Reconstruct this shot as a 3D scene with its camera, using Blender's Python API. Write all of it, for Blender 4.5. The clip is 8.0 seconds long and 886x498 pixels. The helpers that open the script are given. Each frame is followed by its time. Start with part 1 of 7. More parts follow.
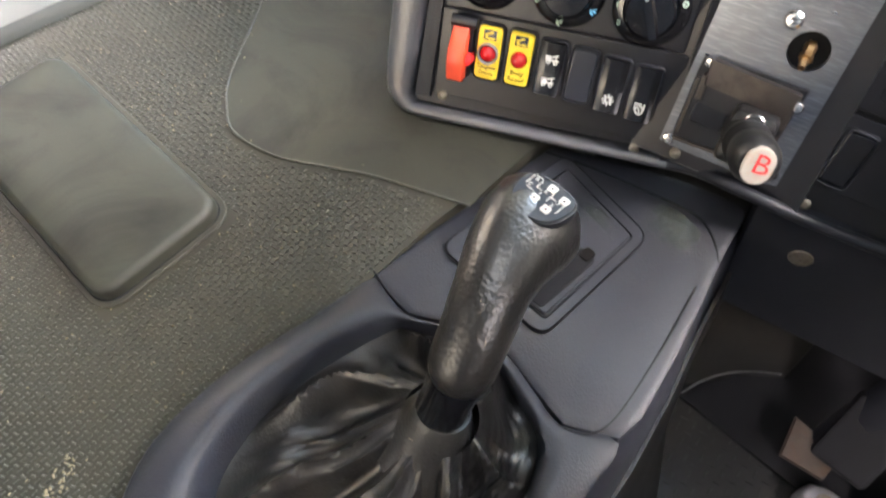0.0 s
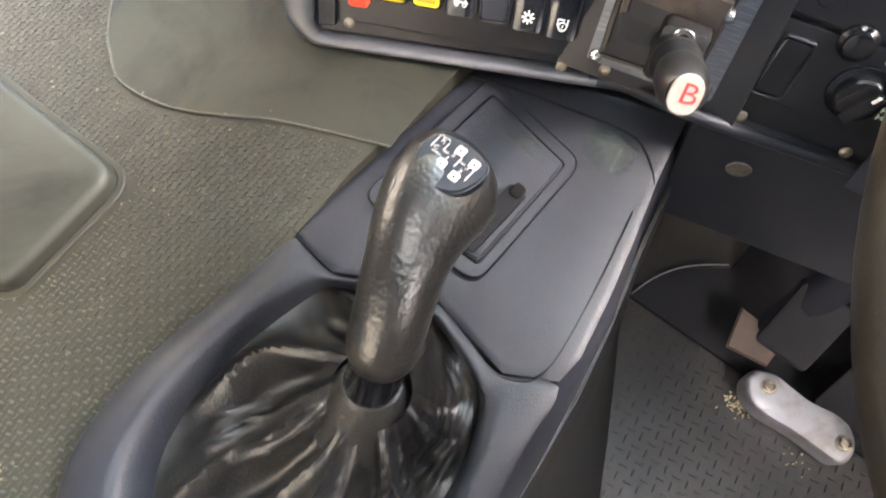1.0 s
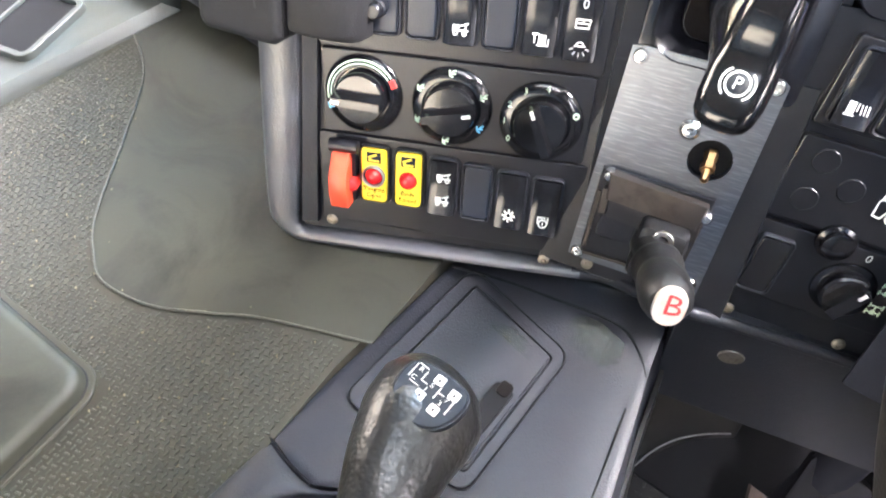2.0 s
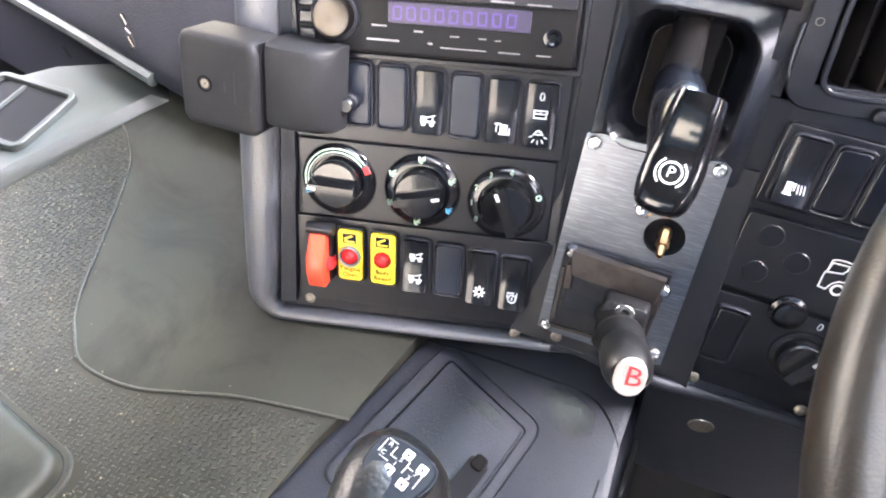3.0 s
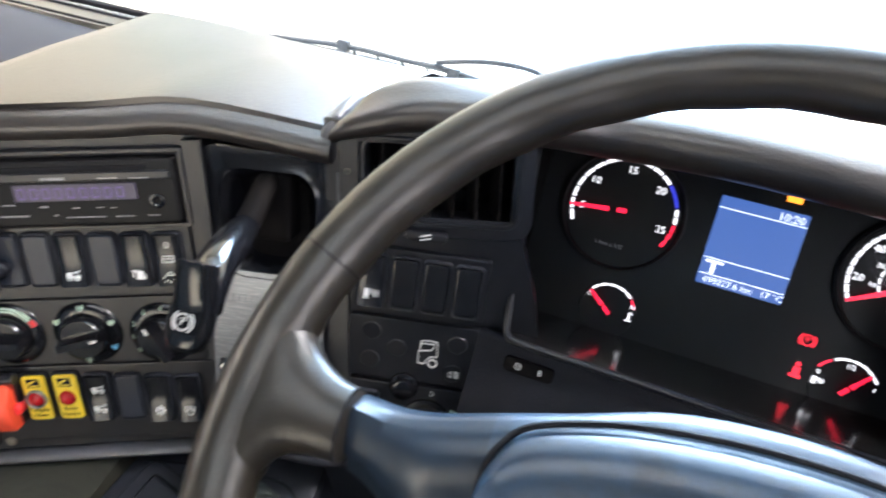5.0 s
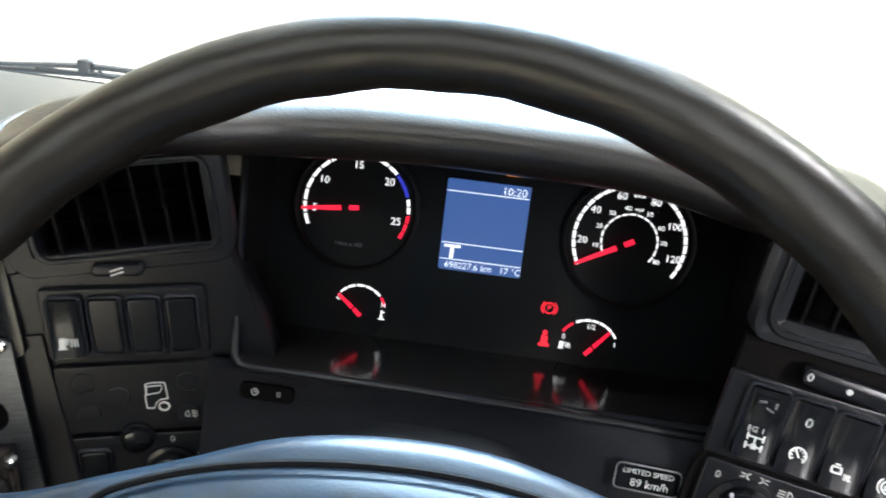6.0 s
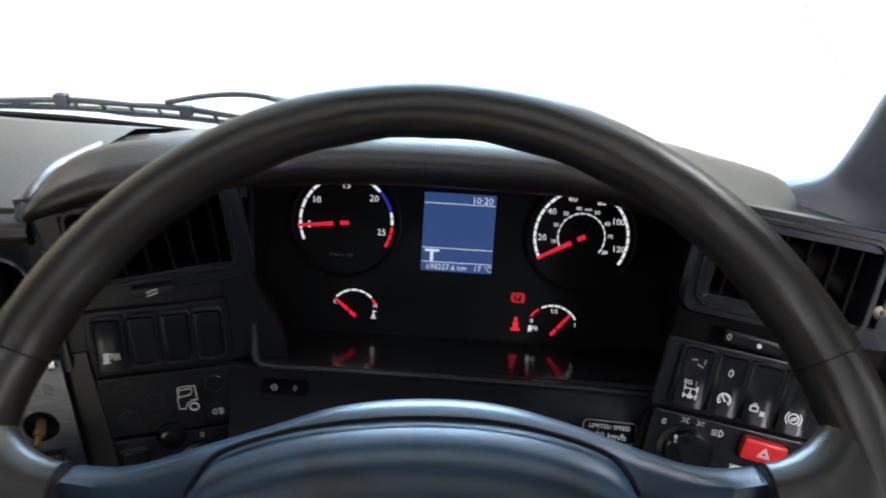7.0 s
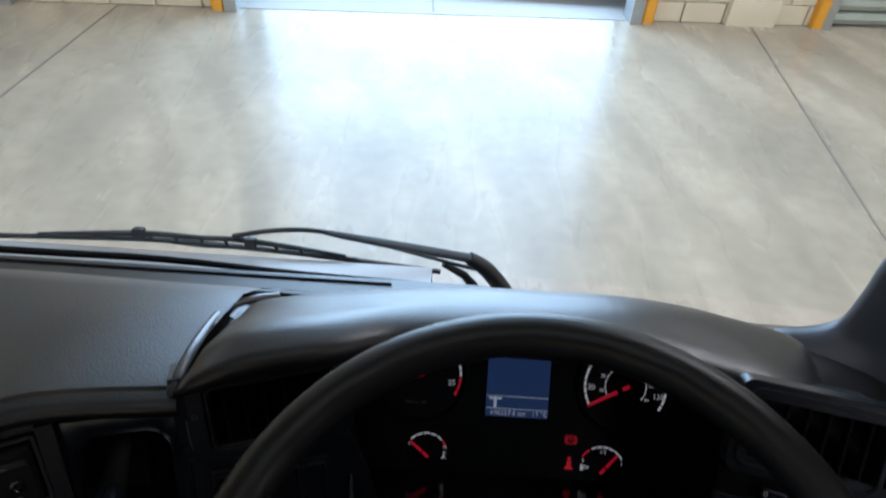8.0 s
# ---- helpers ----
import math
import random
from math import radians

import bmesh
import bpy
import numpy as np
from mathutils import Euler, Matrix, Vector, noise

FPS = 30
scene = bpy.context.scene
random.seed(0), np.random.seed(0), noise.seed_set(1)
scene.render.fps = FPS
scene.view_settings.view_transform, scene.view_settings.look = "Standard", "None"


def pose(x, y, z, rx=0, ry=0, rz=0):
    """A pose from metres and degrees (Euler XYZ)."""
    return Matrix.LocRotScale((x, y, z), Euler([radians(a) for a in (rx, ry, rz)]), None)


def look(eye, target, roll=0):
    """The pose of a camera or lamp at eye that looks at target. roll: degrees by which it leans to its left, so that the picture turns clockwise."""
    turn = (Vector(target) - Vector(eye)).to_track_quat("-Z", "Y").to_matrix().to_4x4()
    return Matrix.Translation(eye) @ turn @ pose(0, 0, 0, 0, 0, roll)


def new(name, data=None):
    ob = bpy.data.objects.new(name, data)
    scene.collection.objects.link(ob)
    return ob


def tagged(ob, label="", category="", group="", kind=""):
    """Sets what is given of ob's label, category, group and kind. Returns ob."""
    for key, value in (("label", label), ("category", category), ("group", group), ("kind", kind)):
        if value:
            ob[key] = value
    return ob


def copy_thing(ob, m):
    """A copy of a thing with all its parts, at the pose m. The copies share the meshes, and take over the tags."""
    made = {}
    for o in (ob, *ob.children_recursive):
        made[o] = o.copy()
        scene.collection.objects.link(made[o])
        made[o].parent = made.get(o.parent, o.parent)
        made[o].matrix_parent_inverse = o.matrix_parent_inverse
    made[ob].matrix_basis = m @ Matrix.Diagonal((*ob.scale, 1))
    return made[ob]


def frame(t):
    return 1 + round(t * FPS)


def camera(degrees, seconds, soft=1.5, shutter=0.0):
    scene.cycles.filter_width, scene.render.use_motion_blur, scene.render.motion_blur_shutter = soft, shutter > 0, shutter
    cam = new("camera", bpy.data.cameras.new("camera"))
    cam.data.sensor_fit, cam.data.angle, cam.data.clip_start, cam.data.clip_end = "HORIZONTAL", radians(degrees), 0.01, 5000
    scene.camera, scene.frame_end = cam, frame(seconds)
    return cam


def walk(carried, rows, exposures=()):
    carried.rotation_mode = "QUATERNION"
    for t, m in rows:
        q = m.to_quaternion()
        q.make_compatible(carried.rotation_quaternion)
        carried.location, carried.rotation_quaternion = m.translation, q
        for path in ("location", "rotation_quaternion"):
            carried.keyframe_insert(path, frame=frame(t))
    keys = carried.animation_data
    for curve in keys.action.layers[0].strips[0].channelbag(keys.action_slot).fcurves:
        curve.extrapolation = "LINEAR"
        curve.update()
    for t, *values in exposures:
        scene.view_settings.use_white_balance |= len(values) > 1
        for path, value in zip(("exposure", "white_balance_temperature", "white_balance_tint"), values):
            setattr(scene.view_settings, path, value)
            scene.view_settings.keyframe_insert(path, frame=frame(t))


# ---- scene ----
EXPOSURES = ((0, 2.08, 6600, 22), (0.5, 2.62, 6800, 24), (1, 2.70, 6700, 22), (2, 2.78, 6200, 22), (3.5, 2.80, 6000, 26), (4.5, 2.46, 6050, 25), (5, 1.22, 6050, 19), (6.3, 0.50, 6250, 13), (6.7, 0.05, 6150, 14), (7, -0.28, 6050, 15), (7.5, -1.45, 5950, 17), (8, -2.10, 5850, 17))
# <path>
cam = camera(68.00, 8.0, soft=1.9, shutter=0.3)
PATH = [
    (0, -0.1585, -0.6418, 2.3003, 29.63, 2.49, 44.29),
    (0.5, -0.1626, -0.6423, 2.2981, 21.69, 2.09, 40.45),
    (1, -0.1732, -0.5795, 2.2918, 19.56, 2.04, 37.95),
    (1.5, -0.1910, -0.5505, 2.2995, 25.09, 1.98, 37.20),
    (2, -0.1962, -0.5362, 2.2984, 31.36, 2.01, 36.74),
    (3.3, -0.1645, -0.5362, 2.3345, 38.62, 1.63, 34.51),
    (3.5, -0.1422, -0.5317, 2.3472, 39.29, 1.64, 33.97),
    (4, -0.1146, -0.5339, 2.3712, 40.84, 1.41, 32.39),
    (4.5, -0.0468, -0.5173, 2.4192, 42.38, 0.70, 29.09),
    (5, 0.0110, -0.4654, 2.4173, 42.79, -0.12, 22.39),
    (5.2, 0.0313, -0.4454, 2.4118, 42.68, -1.12, 19.09),
    (6.3, 0.1266, -0.4105, 2.4003, 43.29, -2.39, 5.11),
    (6.5, 0.1265, -0.4242, 2.4104, 43.24, -2.49, 3.88),
    (7, 0.0936, -0.4720, 2.4704, 43.21, -2.75, 2.34),
    (7.5, 0.0369, -0.4842, 2.5407, 44.52, -2.55, 2.05),
    (8, 0.0117, -0.4819, 2.6107, 49.04, -2.93, 2.20),
]
walk(cam, [(t, pose(*row)) for t, *row in PATH], EXPOSURES)
# </path>

# ---------------------------------------------------------------- world, sun, large lights
world = bpy.data.worlds.new("sky")
scene.world = world
world.use_nodes = True
wn = world.node_tree
sky = wn.nodes.new("ShaderNodeTexSky")
sky.sky_type = "NISHITA"
sky.sun_disc = False
sky.sun_elevation = radians(48)
sky.sun_rotation = radians(170)
wn.links.new(sky.outputs["Color"], wn.nodes["Background"].inputs["Color"])
wn.nodes["Background"].inputs["Strength"].default_value = 0.15

sun_data = bpy.data.lights.new("sun", "SUN")
sun_data.energy, sun_data.angle, sun_data.color = 4.2, radians(0.6), (1.0, 0.95, 0.88)
sun = new("sun", sun_data)
sun.matrix_basis = look((3, -12, 24), (0, 9, 0))


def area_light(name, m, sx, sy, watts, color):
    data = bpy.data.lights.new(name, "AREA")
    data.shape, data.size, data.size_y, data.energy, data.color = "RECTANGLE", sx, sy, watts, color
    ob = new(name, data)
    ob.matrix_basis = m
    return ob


# daylight that enters by the open roller door
area_light("door_daylight", look((-0.17, 6.62, 3.35), (-0.17, 0, 3.1)), 3.9, 6.4, 2400, (0.58, 0.81, 1.0))
# unseen roof lamps, added to brighten the hall
for sx, sy, watts in ((-5.8, -0.6, 1200), (5.0, 2.9, 1650), (-4.2, -5.5, 1500), (3.6, -5.5, 1500)):
    area_light("added_roof_fill", look((sx, sy, 7.55), (sx, sy + 0.01, 0)), 1.6, 5.0, watts, (1.0, 0.97, 0.92))
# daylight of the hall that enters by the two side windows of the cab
area_light("window_fill", look((-1.69, -0.53, 2.50), (-0.3, -0.5, 1.9)), 0.8, 0.46, 0.92, (0.98, 0.98, 1.0))
area_light("window_fill", look((0.69, -0.62, 2.54), (-0.35, -0.35, 2.0)), 0.62, 0.38, 1.95, (0.97, 0.97, 1.0))
# extra fill at an assumed rear window, to brighten the dash front
area_light("window_fill", look((-0.2, -1.77, 2.345), (-0.2, 0, 2.2)), 1.1, 0.70, 0.62, (0.90, 0.94, 1.0))
# added overhead fill; the roof hatch it shines through is assumed
area_light("added_hatch_fill", look((-0.06, -0.68, 3.13), (-0.06, -0.67, 1.0)), 0.80, 0.54, 0.9, (0.74, 0.89, 1.0))

# ---------------------------------------------------------------- materials
def rgb(c):
    return (c[0], c[1], c[2], 1.0)


def surface(name, color, rough, metal=0.0, spread=0.15, scale=40.0, stain=0.0, stain_scale=4.0, stain_color=None,
            bump=0.0, bump_scale=400.0, rough_spread=0.0, coat=0.0, spec=0.5, distance=0.001, swirl=0.4):
    """Grain at one scale, stains and wear at another, and a fine relief."""
    m = bpy.data.materials.new(name)
    m.use_nodes = True
    t = m.node_tree
    b = t.nodes["Principled BSDF"]
    b.inputs["Roughness"].default_value = rough
    b.inputs["Metallic"].default_value = metal
    b.inputs["Coat Weight"].default_value = coat
    b.inputs["Specular IOR Level"].default_value = spec
    co = t.nodes.new("ShaderNodeTexCoord")
    n1 = t.nodes.new("ShaderNodeTexNoise")
    n1.inputs["Scale"].default_value = scale
    n1.inputs["Detail"].default_value = 6
    t.links.new(co.outputs["Object"], n1.inputs["Vector"])
    ramp = t.nodes.new("ShaderNodeMix")
    ramp.data_type = "RGBA"
    ramp.inputs["A"].default_value = rgb([max(0.0, c * (1 - spread)) for c in color])
    ramp.inputs["B"].default_value = rgb([min(1.0, c * (1 + spread)) for c in color])
    t.links.new(n1.outputs["Fac"], ramp.inputs["Factor"])
    out = ramp.outputs["Result"]
    n2 = t.nodes.new("ShaderNodeTexNoise")
    n2.inputs["Scale"].default_value = stain_scale
    n2.inputs["Detail"].default_value = 8
    n2.inputs["Roughness"].default_value = 0.65
    n2.inputs["Distortion"].default_value = swirl
    t.links.new(co.outputs["Object"], n2.inputs["Vector"])
    if stain:
        cr = t.nodes.new("ShaderNodeValToRGB")
        cr.color_ramp.elements[0].position, cr.color_ramp.elements[1].position = 0.47, 0.68
        cr.color_ramp.elements[1].color = (stain, stain, stain, 1)
        t.links.new(n2.outputs["Fac"], cr.inputs["Fac"])
        mx = t.nodes.new("ShaderNodeMix")
        mx.data_type = "RGBA"
        t.links.new(cr.outputs["Color"], mx.inputs["Factor"])
        t.links.new(out, mx.inputs["A"])
        mx.inputs["B"].default_value = rgb(stain_color or [c * 0.6 for c in color])
        out = mx.outputs["Result"]
    t.links.new(out, b.inputs["Base Color"])
    if rough_spread:
        mr = t.nodes.new("ShaderNodeMapRange")
        mr.inputs["To Min"].default_value = max(0.02, rough - rough_spread)
        mr.inputs["To Max"].default_value = min(1.0, rough + rough_spread)
        t.links.new(n2.outputs["Fac"], mr.inputs["Value"])
        t.links.new(mr.outputs["Result"], b.inputs["Roughness"])
    if bump:
        v = t.nodes.new("ShaderNodeTexVoronoi")
        v.feature = "SMOOTH_F1"
        v.inputs["Scale"].default_value = bump_scale
        t.links.new(co.outputs["Object"], v.inputs["Vector"])
        bp = t.nodes.new("ShaderNodeBump")
        bp.inputs["Strength"].default_value = bump
        bp.inputs["Distance"].default_value = distance
        t.links.new(v.outputs["Distance"], bp.inputs["Height"])
        t.links.new(bp.outputs["Normal"], b.inputs["Normal"])
    return m


def glowing(name, color, strength, base=(0.02, 0.02, 0.02)):
    m = surface(name, base, 0.35, spread=0.05)
    b = m.node_tree.nodes["Principled BSDF"]
    b.inputs["Emission Color"].default_value = rgb(color)
    b.inputs["Emission Strength"].default_value = strength
    return m


DASH = surface("dark_grey_dash_skin", (0.0128, 0.0132, 0.0168), 0.55, spread=0.12, stain=0.25, stain_scale=9, stain_color=(0.024, 0.0235, 0.022), bump=0.30, bump_scale=520, rough_spread=0.06, spec=0.10)
PAD = surface("brown_grey_dash_pad", (0.0135, 0.0105, 0.0085), 0.36, spread=0.15, stain=0.3, stain_scale=7, stain_color=(0.017, 0.0135, 0.011), bump=0.22, bump_scale=560, rough_spread=0.05, spec=0.95)
GREYTRIM = surface("slate_grey_moulded_plastic", (0.0178, 0.0190, 0.0238), 0.42, spread=0.10, stain=0.3, stain_scale=12, stain_color=(0.030, 0.030, 0.029), bump=0.22, bump_scale=700, rough_spread=0.07, spec=0.25)
BLACK = surface("black_satin_plastic", (0.0064, 0.0068, 0.0092), 0.33, spread=0.2, stain=0.35, stain_scale=25, stain_color=(0.014, 0.014, 0.0155), bump=0.12, bump_scale=900, rough_spread=0.08)
SWITCH = surface("black_switch_plastic", (0.0058, 0.0062, 0.0080), 0.22, spread=0.2, stain=0.3, stain_scale=60, stain_color=(0.018, 0.018, 0.019), rough_spread=0.08)
BLANK = surface("blue_black_blank_plastic", (0.010, 0.014, 0.023), 0.36, spread=0.12, stain=0.2, stain_scale=50, stain_color=(0.018, 0.021, 0.028), bump=0.1, bump_scale=1200)
GLOSS = surface("gloss_black_plastic", (0.005, 0.005, 0.006), 0.16, spread=0.1, stain=0.2, stain_scale=30, stain_color=(0.014, 0.014, 0.014), coat=0.3)
# matt black parts; on gaps, slots and recesses it paints in their shade
DEEP = surface("matt_black_and_recess_shade", (0.006, 0.006, 0.007), 0.7, spread=0.2, spec=0.15)
RUBBER = surface("olive_grey_rubber_mat", (0.0262, 0.0256, 0.0182), 0.42, spread=0.10, stain=0.75, stain_scale=3.2, stain_color=(0.018, 0.0168, 0.0128), bump=0.10, bump_scale=900, rough_spread=0.10, spec=0.3)
SMOOTH_RUBBER = surface("olive_smooth_rubber", (0.0235, 0.0242, 0.0175), 0.50, spread=0.08, stain=1.0, stain_scale=6.0, stain_color=(0.0105, 0.0100, 0.0078), bump=0.05, bump_scale=500, rough_spread=0.10, swirl=2.2, spec=0.28)
# paler than the mat; for the studs and the sheet's rim
STUD = surface("pale_olive_rubber_stud", (0.046, 0.0455, 0.037), 0.32, spread=0.12)
FLOORMAT = surface("black_rubber_floor_mat", (0.0105, 0.0102, 0.0094), 0.42, spread=0.2, stain=0.7, stain_scale=6, stain_color=(0.038, 0.033, 0.027), bump=0.1, bump_scale=600, rough_spread=0.1)
LEATHER = surface("worn_black_leather", (0.0085, 0.0082, 0.008), 0.38, spread=0.25, stain=0.6, stain_scale=22, stain_color=(0.028, 0.025, 0.020), bump=0.28, bump_scale=480, rough_spread=0.12, distance=0.001)
KNOBRUB = surface("black_grained_soft_plastic", (0.010, 0.010, 0.0102), 0.37, spread=0.2, stain=0.4, stain_scale=35, stain_color=(0.022, 0.020, 0.018), bump=0.15, bump_scale=620, rough_spread=0.08)
WHEELRIM = surface("dark_grained_wheel_rim", (0.0125, 0.0100, 0.0068), 0.36, spread=0.12, stain=0.3, stain_scale=14, stain_color=(0.016, 0.0125, 0.009), bump=0.12, bump_scale=800, rough_spread=0.08, spec=0.55)
STRIP = surface("light_grained_grey_strip", (0.066, 0.068, 0.075), 0.30, spread=0.10, stain=0.3, stain_scale=14, stain_color=(0.055, 0.054, 0.052), bump=0.25, bump_scale=700, rough_spread=0.07, spec=0.8)
# black hub and spokes; the blue of the door's daylight is in their colour
HUBPAD = surface("blue_lit_black_hub_pad", (0.018, 0.038, 0.066), 0.33, spread=0.12, stain=0.8, stain_scale=22, stain_color=(0.006, 0.008, 0.011), bump=0.08, bump_scale=900, rough_spread=0.03, spec=0.6)
SPOKE = surface("blue_lit_black_spoke", (0.0135, 0.025, 0.041), 0.30, spread=0.12, stain=0.3, stain_scale=14, stain_color=(0.02, 0.021, 0.023), bump=0.1, bump_scale=900, rough_spread=0.04)
STEEL = surface("brushed_steel", (0.155, 0.168, 0.19), 0.36, metal=1.0, spread=0.10, stain=0.0, stain_scale=45, stain_color=(0.30, 0.30, 0.30), rough_spread=0.05, scale=70)
st = STEEL.node_tree
st_co, st_map, st_no, st_mr = (st.nodes.new(k) for k in ("ShaderNodeTexCoord", "ShaderNodeMapping", "ShaderNodeTexNoise", "ShaderNodeMapRange"))
st_map.inputs["Scale"].default_value = (55, 90, 55)
st_map.inputs["Rotation"].default_value = (0, 0, 0.5)
st_no.inputs["Scale"].default_value, st_no.inputs["Detail"].default_value = 1.0, 4
st_mr.inputs["To Min"].default_value, st_mr.inputs["To Max"].default_value = 0.20, 0.46
st.links.new(st_co.outputs["Object"], st_map.inputs["Vector"])
st.links.new(st_map.outputs["Vector"], st_no.inputs["Vector"])
st.links.new(st_no.outputs["Fac"], st_mr.inputs["Value"])
st.links.new(st_mr.outputs["Result"], st.nodes["Principled BSDF"].inputs["Roughness"])
SPUN = surface("spun_knob_metal", (0.12, 0.107, 0.092), 0.40, metal=1.0, spread=0.15, scale=300, stain=0.3, stain_scale=60, stain_color=(0.11, 0.095, 0.08))
# turned on a lathe: the gloss runs in rays from the centre
spun_tan = SPUN.node_tree.nodes.new("ShaderNodeTangent")
spun_tan.direction_type, spun_tan.axis = "RADIAL", "Z"
SPUN.node_tree.nodes["Principled BSDF"].inputs["Anisotropic"].default_value = 0.85
SPUN.node_tree.links.new(spun_tan.outputs["Tangent"], SPUN.node_tree.nodes["Principled BSDF"].inputs["Tangent"])
DULL = surface("dull_black_lever_plastic", (0.007, 0.0062, 0.006), 0.62, spread=0.2, stain=0.4, stain_scale=30, stain_color=(0.014, 0.012, 0.010), bump=0.15, bump_scale=600, spec=0.02)
HOLDER = surface("matt_black_holder_plastic", (0.0135, 0.0135, 0.0145), 0.58, spread=0.15, stain=0.3, stain_scale=18, stain_color=(0.022, 0.021, 0.020), bump=0.25, bump_scale=800, spec=0.3)
GRIP = surface("worn_grained_grip", (0.0085, 0.0076, 0.0068), 0.31, spread=0.2, stain=0.5, stain_scale=28, stain_color=(0.024, 0.020, 0.016), bump=0.40, bump_scale=380, rough_spread=0.08)
BRACKET = surface("smeared_bracket_metal", (0.075, 0.064, 0.056), 0.38, metal=0.7, spread=0.2, stain=0.6, stain_scale=60, stain_color=(0.03, 0.026, 0.023))
RUST = surface("dirty_rusty_metal", (0.055, 0.042, 0.033), 0.6, metal=0.3, spread=0.4, scale=90, stain=0.7, stain_scale=40, stain_color=(0.075, 0.035, 0.018), bump=0.2, bump_scale=300)
# fine crossing scratches and smears dull the sheet
st_m2, st_n2, st_c2, st_mul = (st.nodes.new(k) for k in ("ShaderNodeMapping", "ShaderNodeTexNoise", "ShaderNodeMapRange", "ShaderNodeVectorMath"))
st_m2.inputs["Scale"].default_value = (60, 900, 60)
st_m2.inputs["Rotation"].default_value = (0, 0, -0.7)
st_n2.inputs["Scale"].default_value, st_n2.inputs["Detail"].default_value, st_n2.inputs["Distortion"].default_value = 1.0, 5, 0.6
st_c2.inputs["From Min"].default_value, st_c2.inputs["From Max"].default_value = 0.50, 0.74
st_c2.inputs["To Min"].default_value, st_c2.inputs["To Max"].default_value = 0.92, 1.55
st_mul.operation = "SCALE"
st.links.new(st_co.outputs["Object"], st_m2.inputs["Vector"])
st.links.new(st_m2.outputs["Vector"], st_n2.inputs["Vector"])
st.links.new(st_n2.outputs["Fac"], st_c2.inputs["Value"])
st.links.new(st.nodes["Principled BSDF"].inputs["Base Color"].links[0].from_socket, st_mul.inputs[0])
st.links.new(st_c2.outputs["Result"], st_mul.inputs["Scale"])
st.links.new(st_mul.outputs["Vector"], st.nodes["Principled BSDF"].inputs["Base Color"])
CHROME = surface("worn_bright_metal", (0.70, 0.69, 0.67), 0.22, metal=1.0, spread=0.08, stain=0.3, stain_scale=90, stain_color=(0.35, 0.32, 0.28))
SCREWMAT = surface("dull_zinc_screw", (0.30, 0.27, 0.22), 0.42, metal=0.9, spread=0.2, stain=0.6, stain_scale=300, stain_color=(0.12, 0.09, 0.06))
BRASS = surface("brass_fitting", (0.50, 0.31, 0.15), 0.34, metal=1.0, spread=0.15, stain=0.4, stain_scale=120, stain_color=(0.3, 0.18, 0.08))
ALU = surface("cast_aluminium", (0.34, 0.34, 0.35), 0.48, metal=0.8, spread=0.15, stain=0.6, stain_scale=30, stain_color=(0.16, 0.13, 0.10))
WHITE = surface("white_print", (0.66, 0.66, 0.64), 0.5, spread=0.06)
DIMPRINT = surface("dim_grey_print", (0.22, 0.22, 0.22), 0.5, spread=0.06)
GREENPRINT = surface("pale_green_print", (0.50, 0.66, 0.50), 0.5, spread=0.06)
BLUEPRINT = surface("light_blue_print", (0.12, 0.45, 0.75), 0.5, spread=0.06)
REDPRINT = surface("red_print", (0.70, 0.03, 0.03), 0.45, spread=0.08)
REDGUARD = surface("orange_red_guard_plastic", (0.78, 0.075, 0.030), 0.36, spread=0.08, stain=0.3, stain_scale=70, stain_color=(0.55, 0.06, 0.03))
YELLOW = surface("yellow_label", (0.80, 0.58, 0.02), 0.45, spread=0.08, stain=0.2, stain_scale=90, stain_color=(0.55, 0.38, 0.03))
REDLENS = surface("red_lamp_lens", (0.48, 0.008, 0.010), 0.12, spread=0.1, coat=0.5)
HAZARD = surface("red_hazard_button", (0.62, 0.022, 0.022), 0.35, spread=0.06)
WORNWHITE = surface("worn_white_sticker", (0.40, 0.375, 0.33), 0.5, spread=0.08, stain=0.4, stain_scale=160, stain_color=(0.45, 0.22, 0.16))
SHOE = surface("knob_top_black", (0.009, 0.010, 0.013), 0.5, spread=0.1, spec=0.2)
DIAL = surface("black_dial_face", (0.0065, 0.0062, 0.0062), 0.5, spread=0.1, spec=0.2)
MASK = surface("smoked_gloss_mask", (0.010, 0.0092, 0.0092), 0.14, spread=0.1, coat=0.0)
GLOW_WHITE = glowing("lit_white_scale", (1.0, 0.98, 0.95), 1.0)
GLOW_RED = glowing("lit_red_needle", (1.0, 0.012, 0.045), 0.95, (0.3, 0.01, 0.01))
GLOW_LAMP = glowing("lit_red_telltale", (1.0, 0.020, 0.040), 0.95, (0.3, 0.01, 0.01))
GLOW_BLUE = glowing("blue_scale_band", (0.05, 0.06, 0.75), 0.5)
GLOW_AMBER = glowing("lit_amber_telltale", (1.0, 0.30, 0.02), 1.2, (0.3, 0.1, 0.01))
LCD = glowing("blue_lcd", (0.075, 0.165, 0.47), 0.48)
LCD_INK = glowing("lcd_white_ink", (0.85, 0.92, 1.0), 1.0)
VIOLET = glowing("violet_radio_display", (0.10, 0.025, 0.30), 0.055)
VIOLET_DOT = glowing("violet_radio_digits", (0.22, 0.05, 0.70), 0.13)
CONCRETE = surface("worn_concrete_floor", (0.45, 0.395, 0.305), 0.36, spread=0.10, scale=6, stain=0.6, stain_scale=0.55, stain_color=(0.35, 0.315, 0.26), bump=0.05, bump_scale=40, rough_spread=0.10, distance=0.004)
ft = CONCRETE.node_tree
fb = ft.nodes["Principled BSDF"]
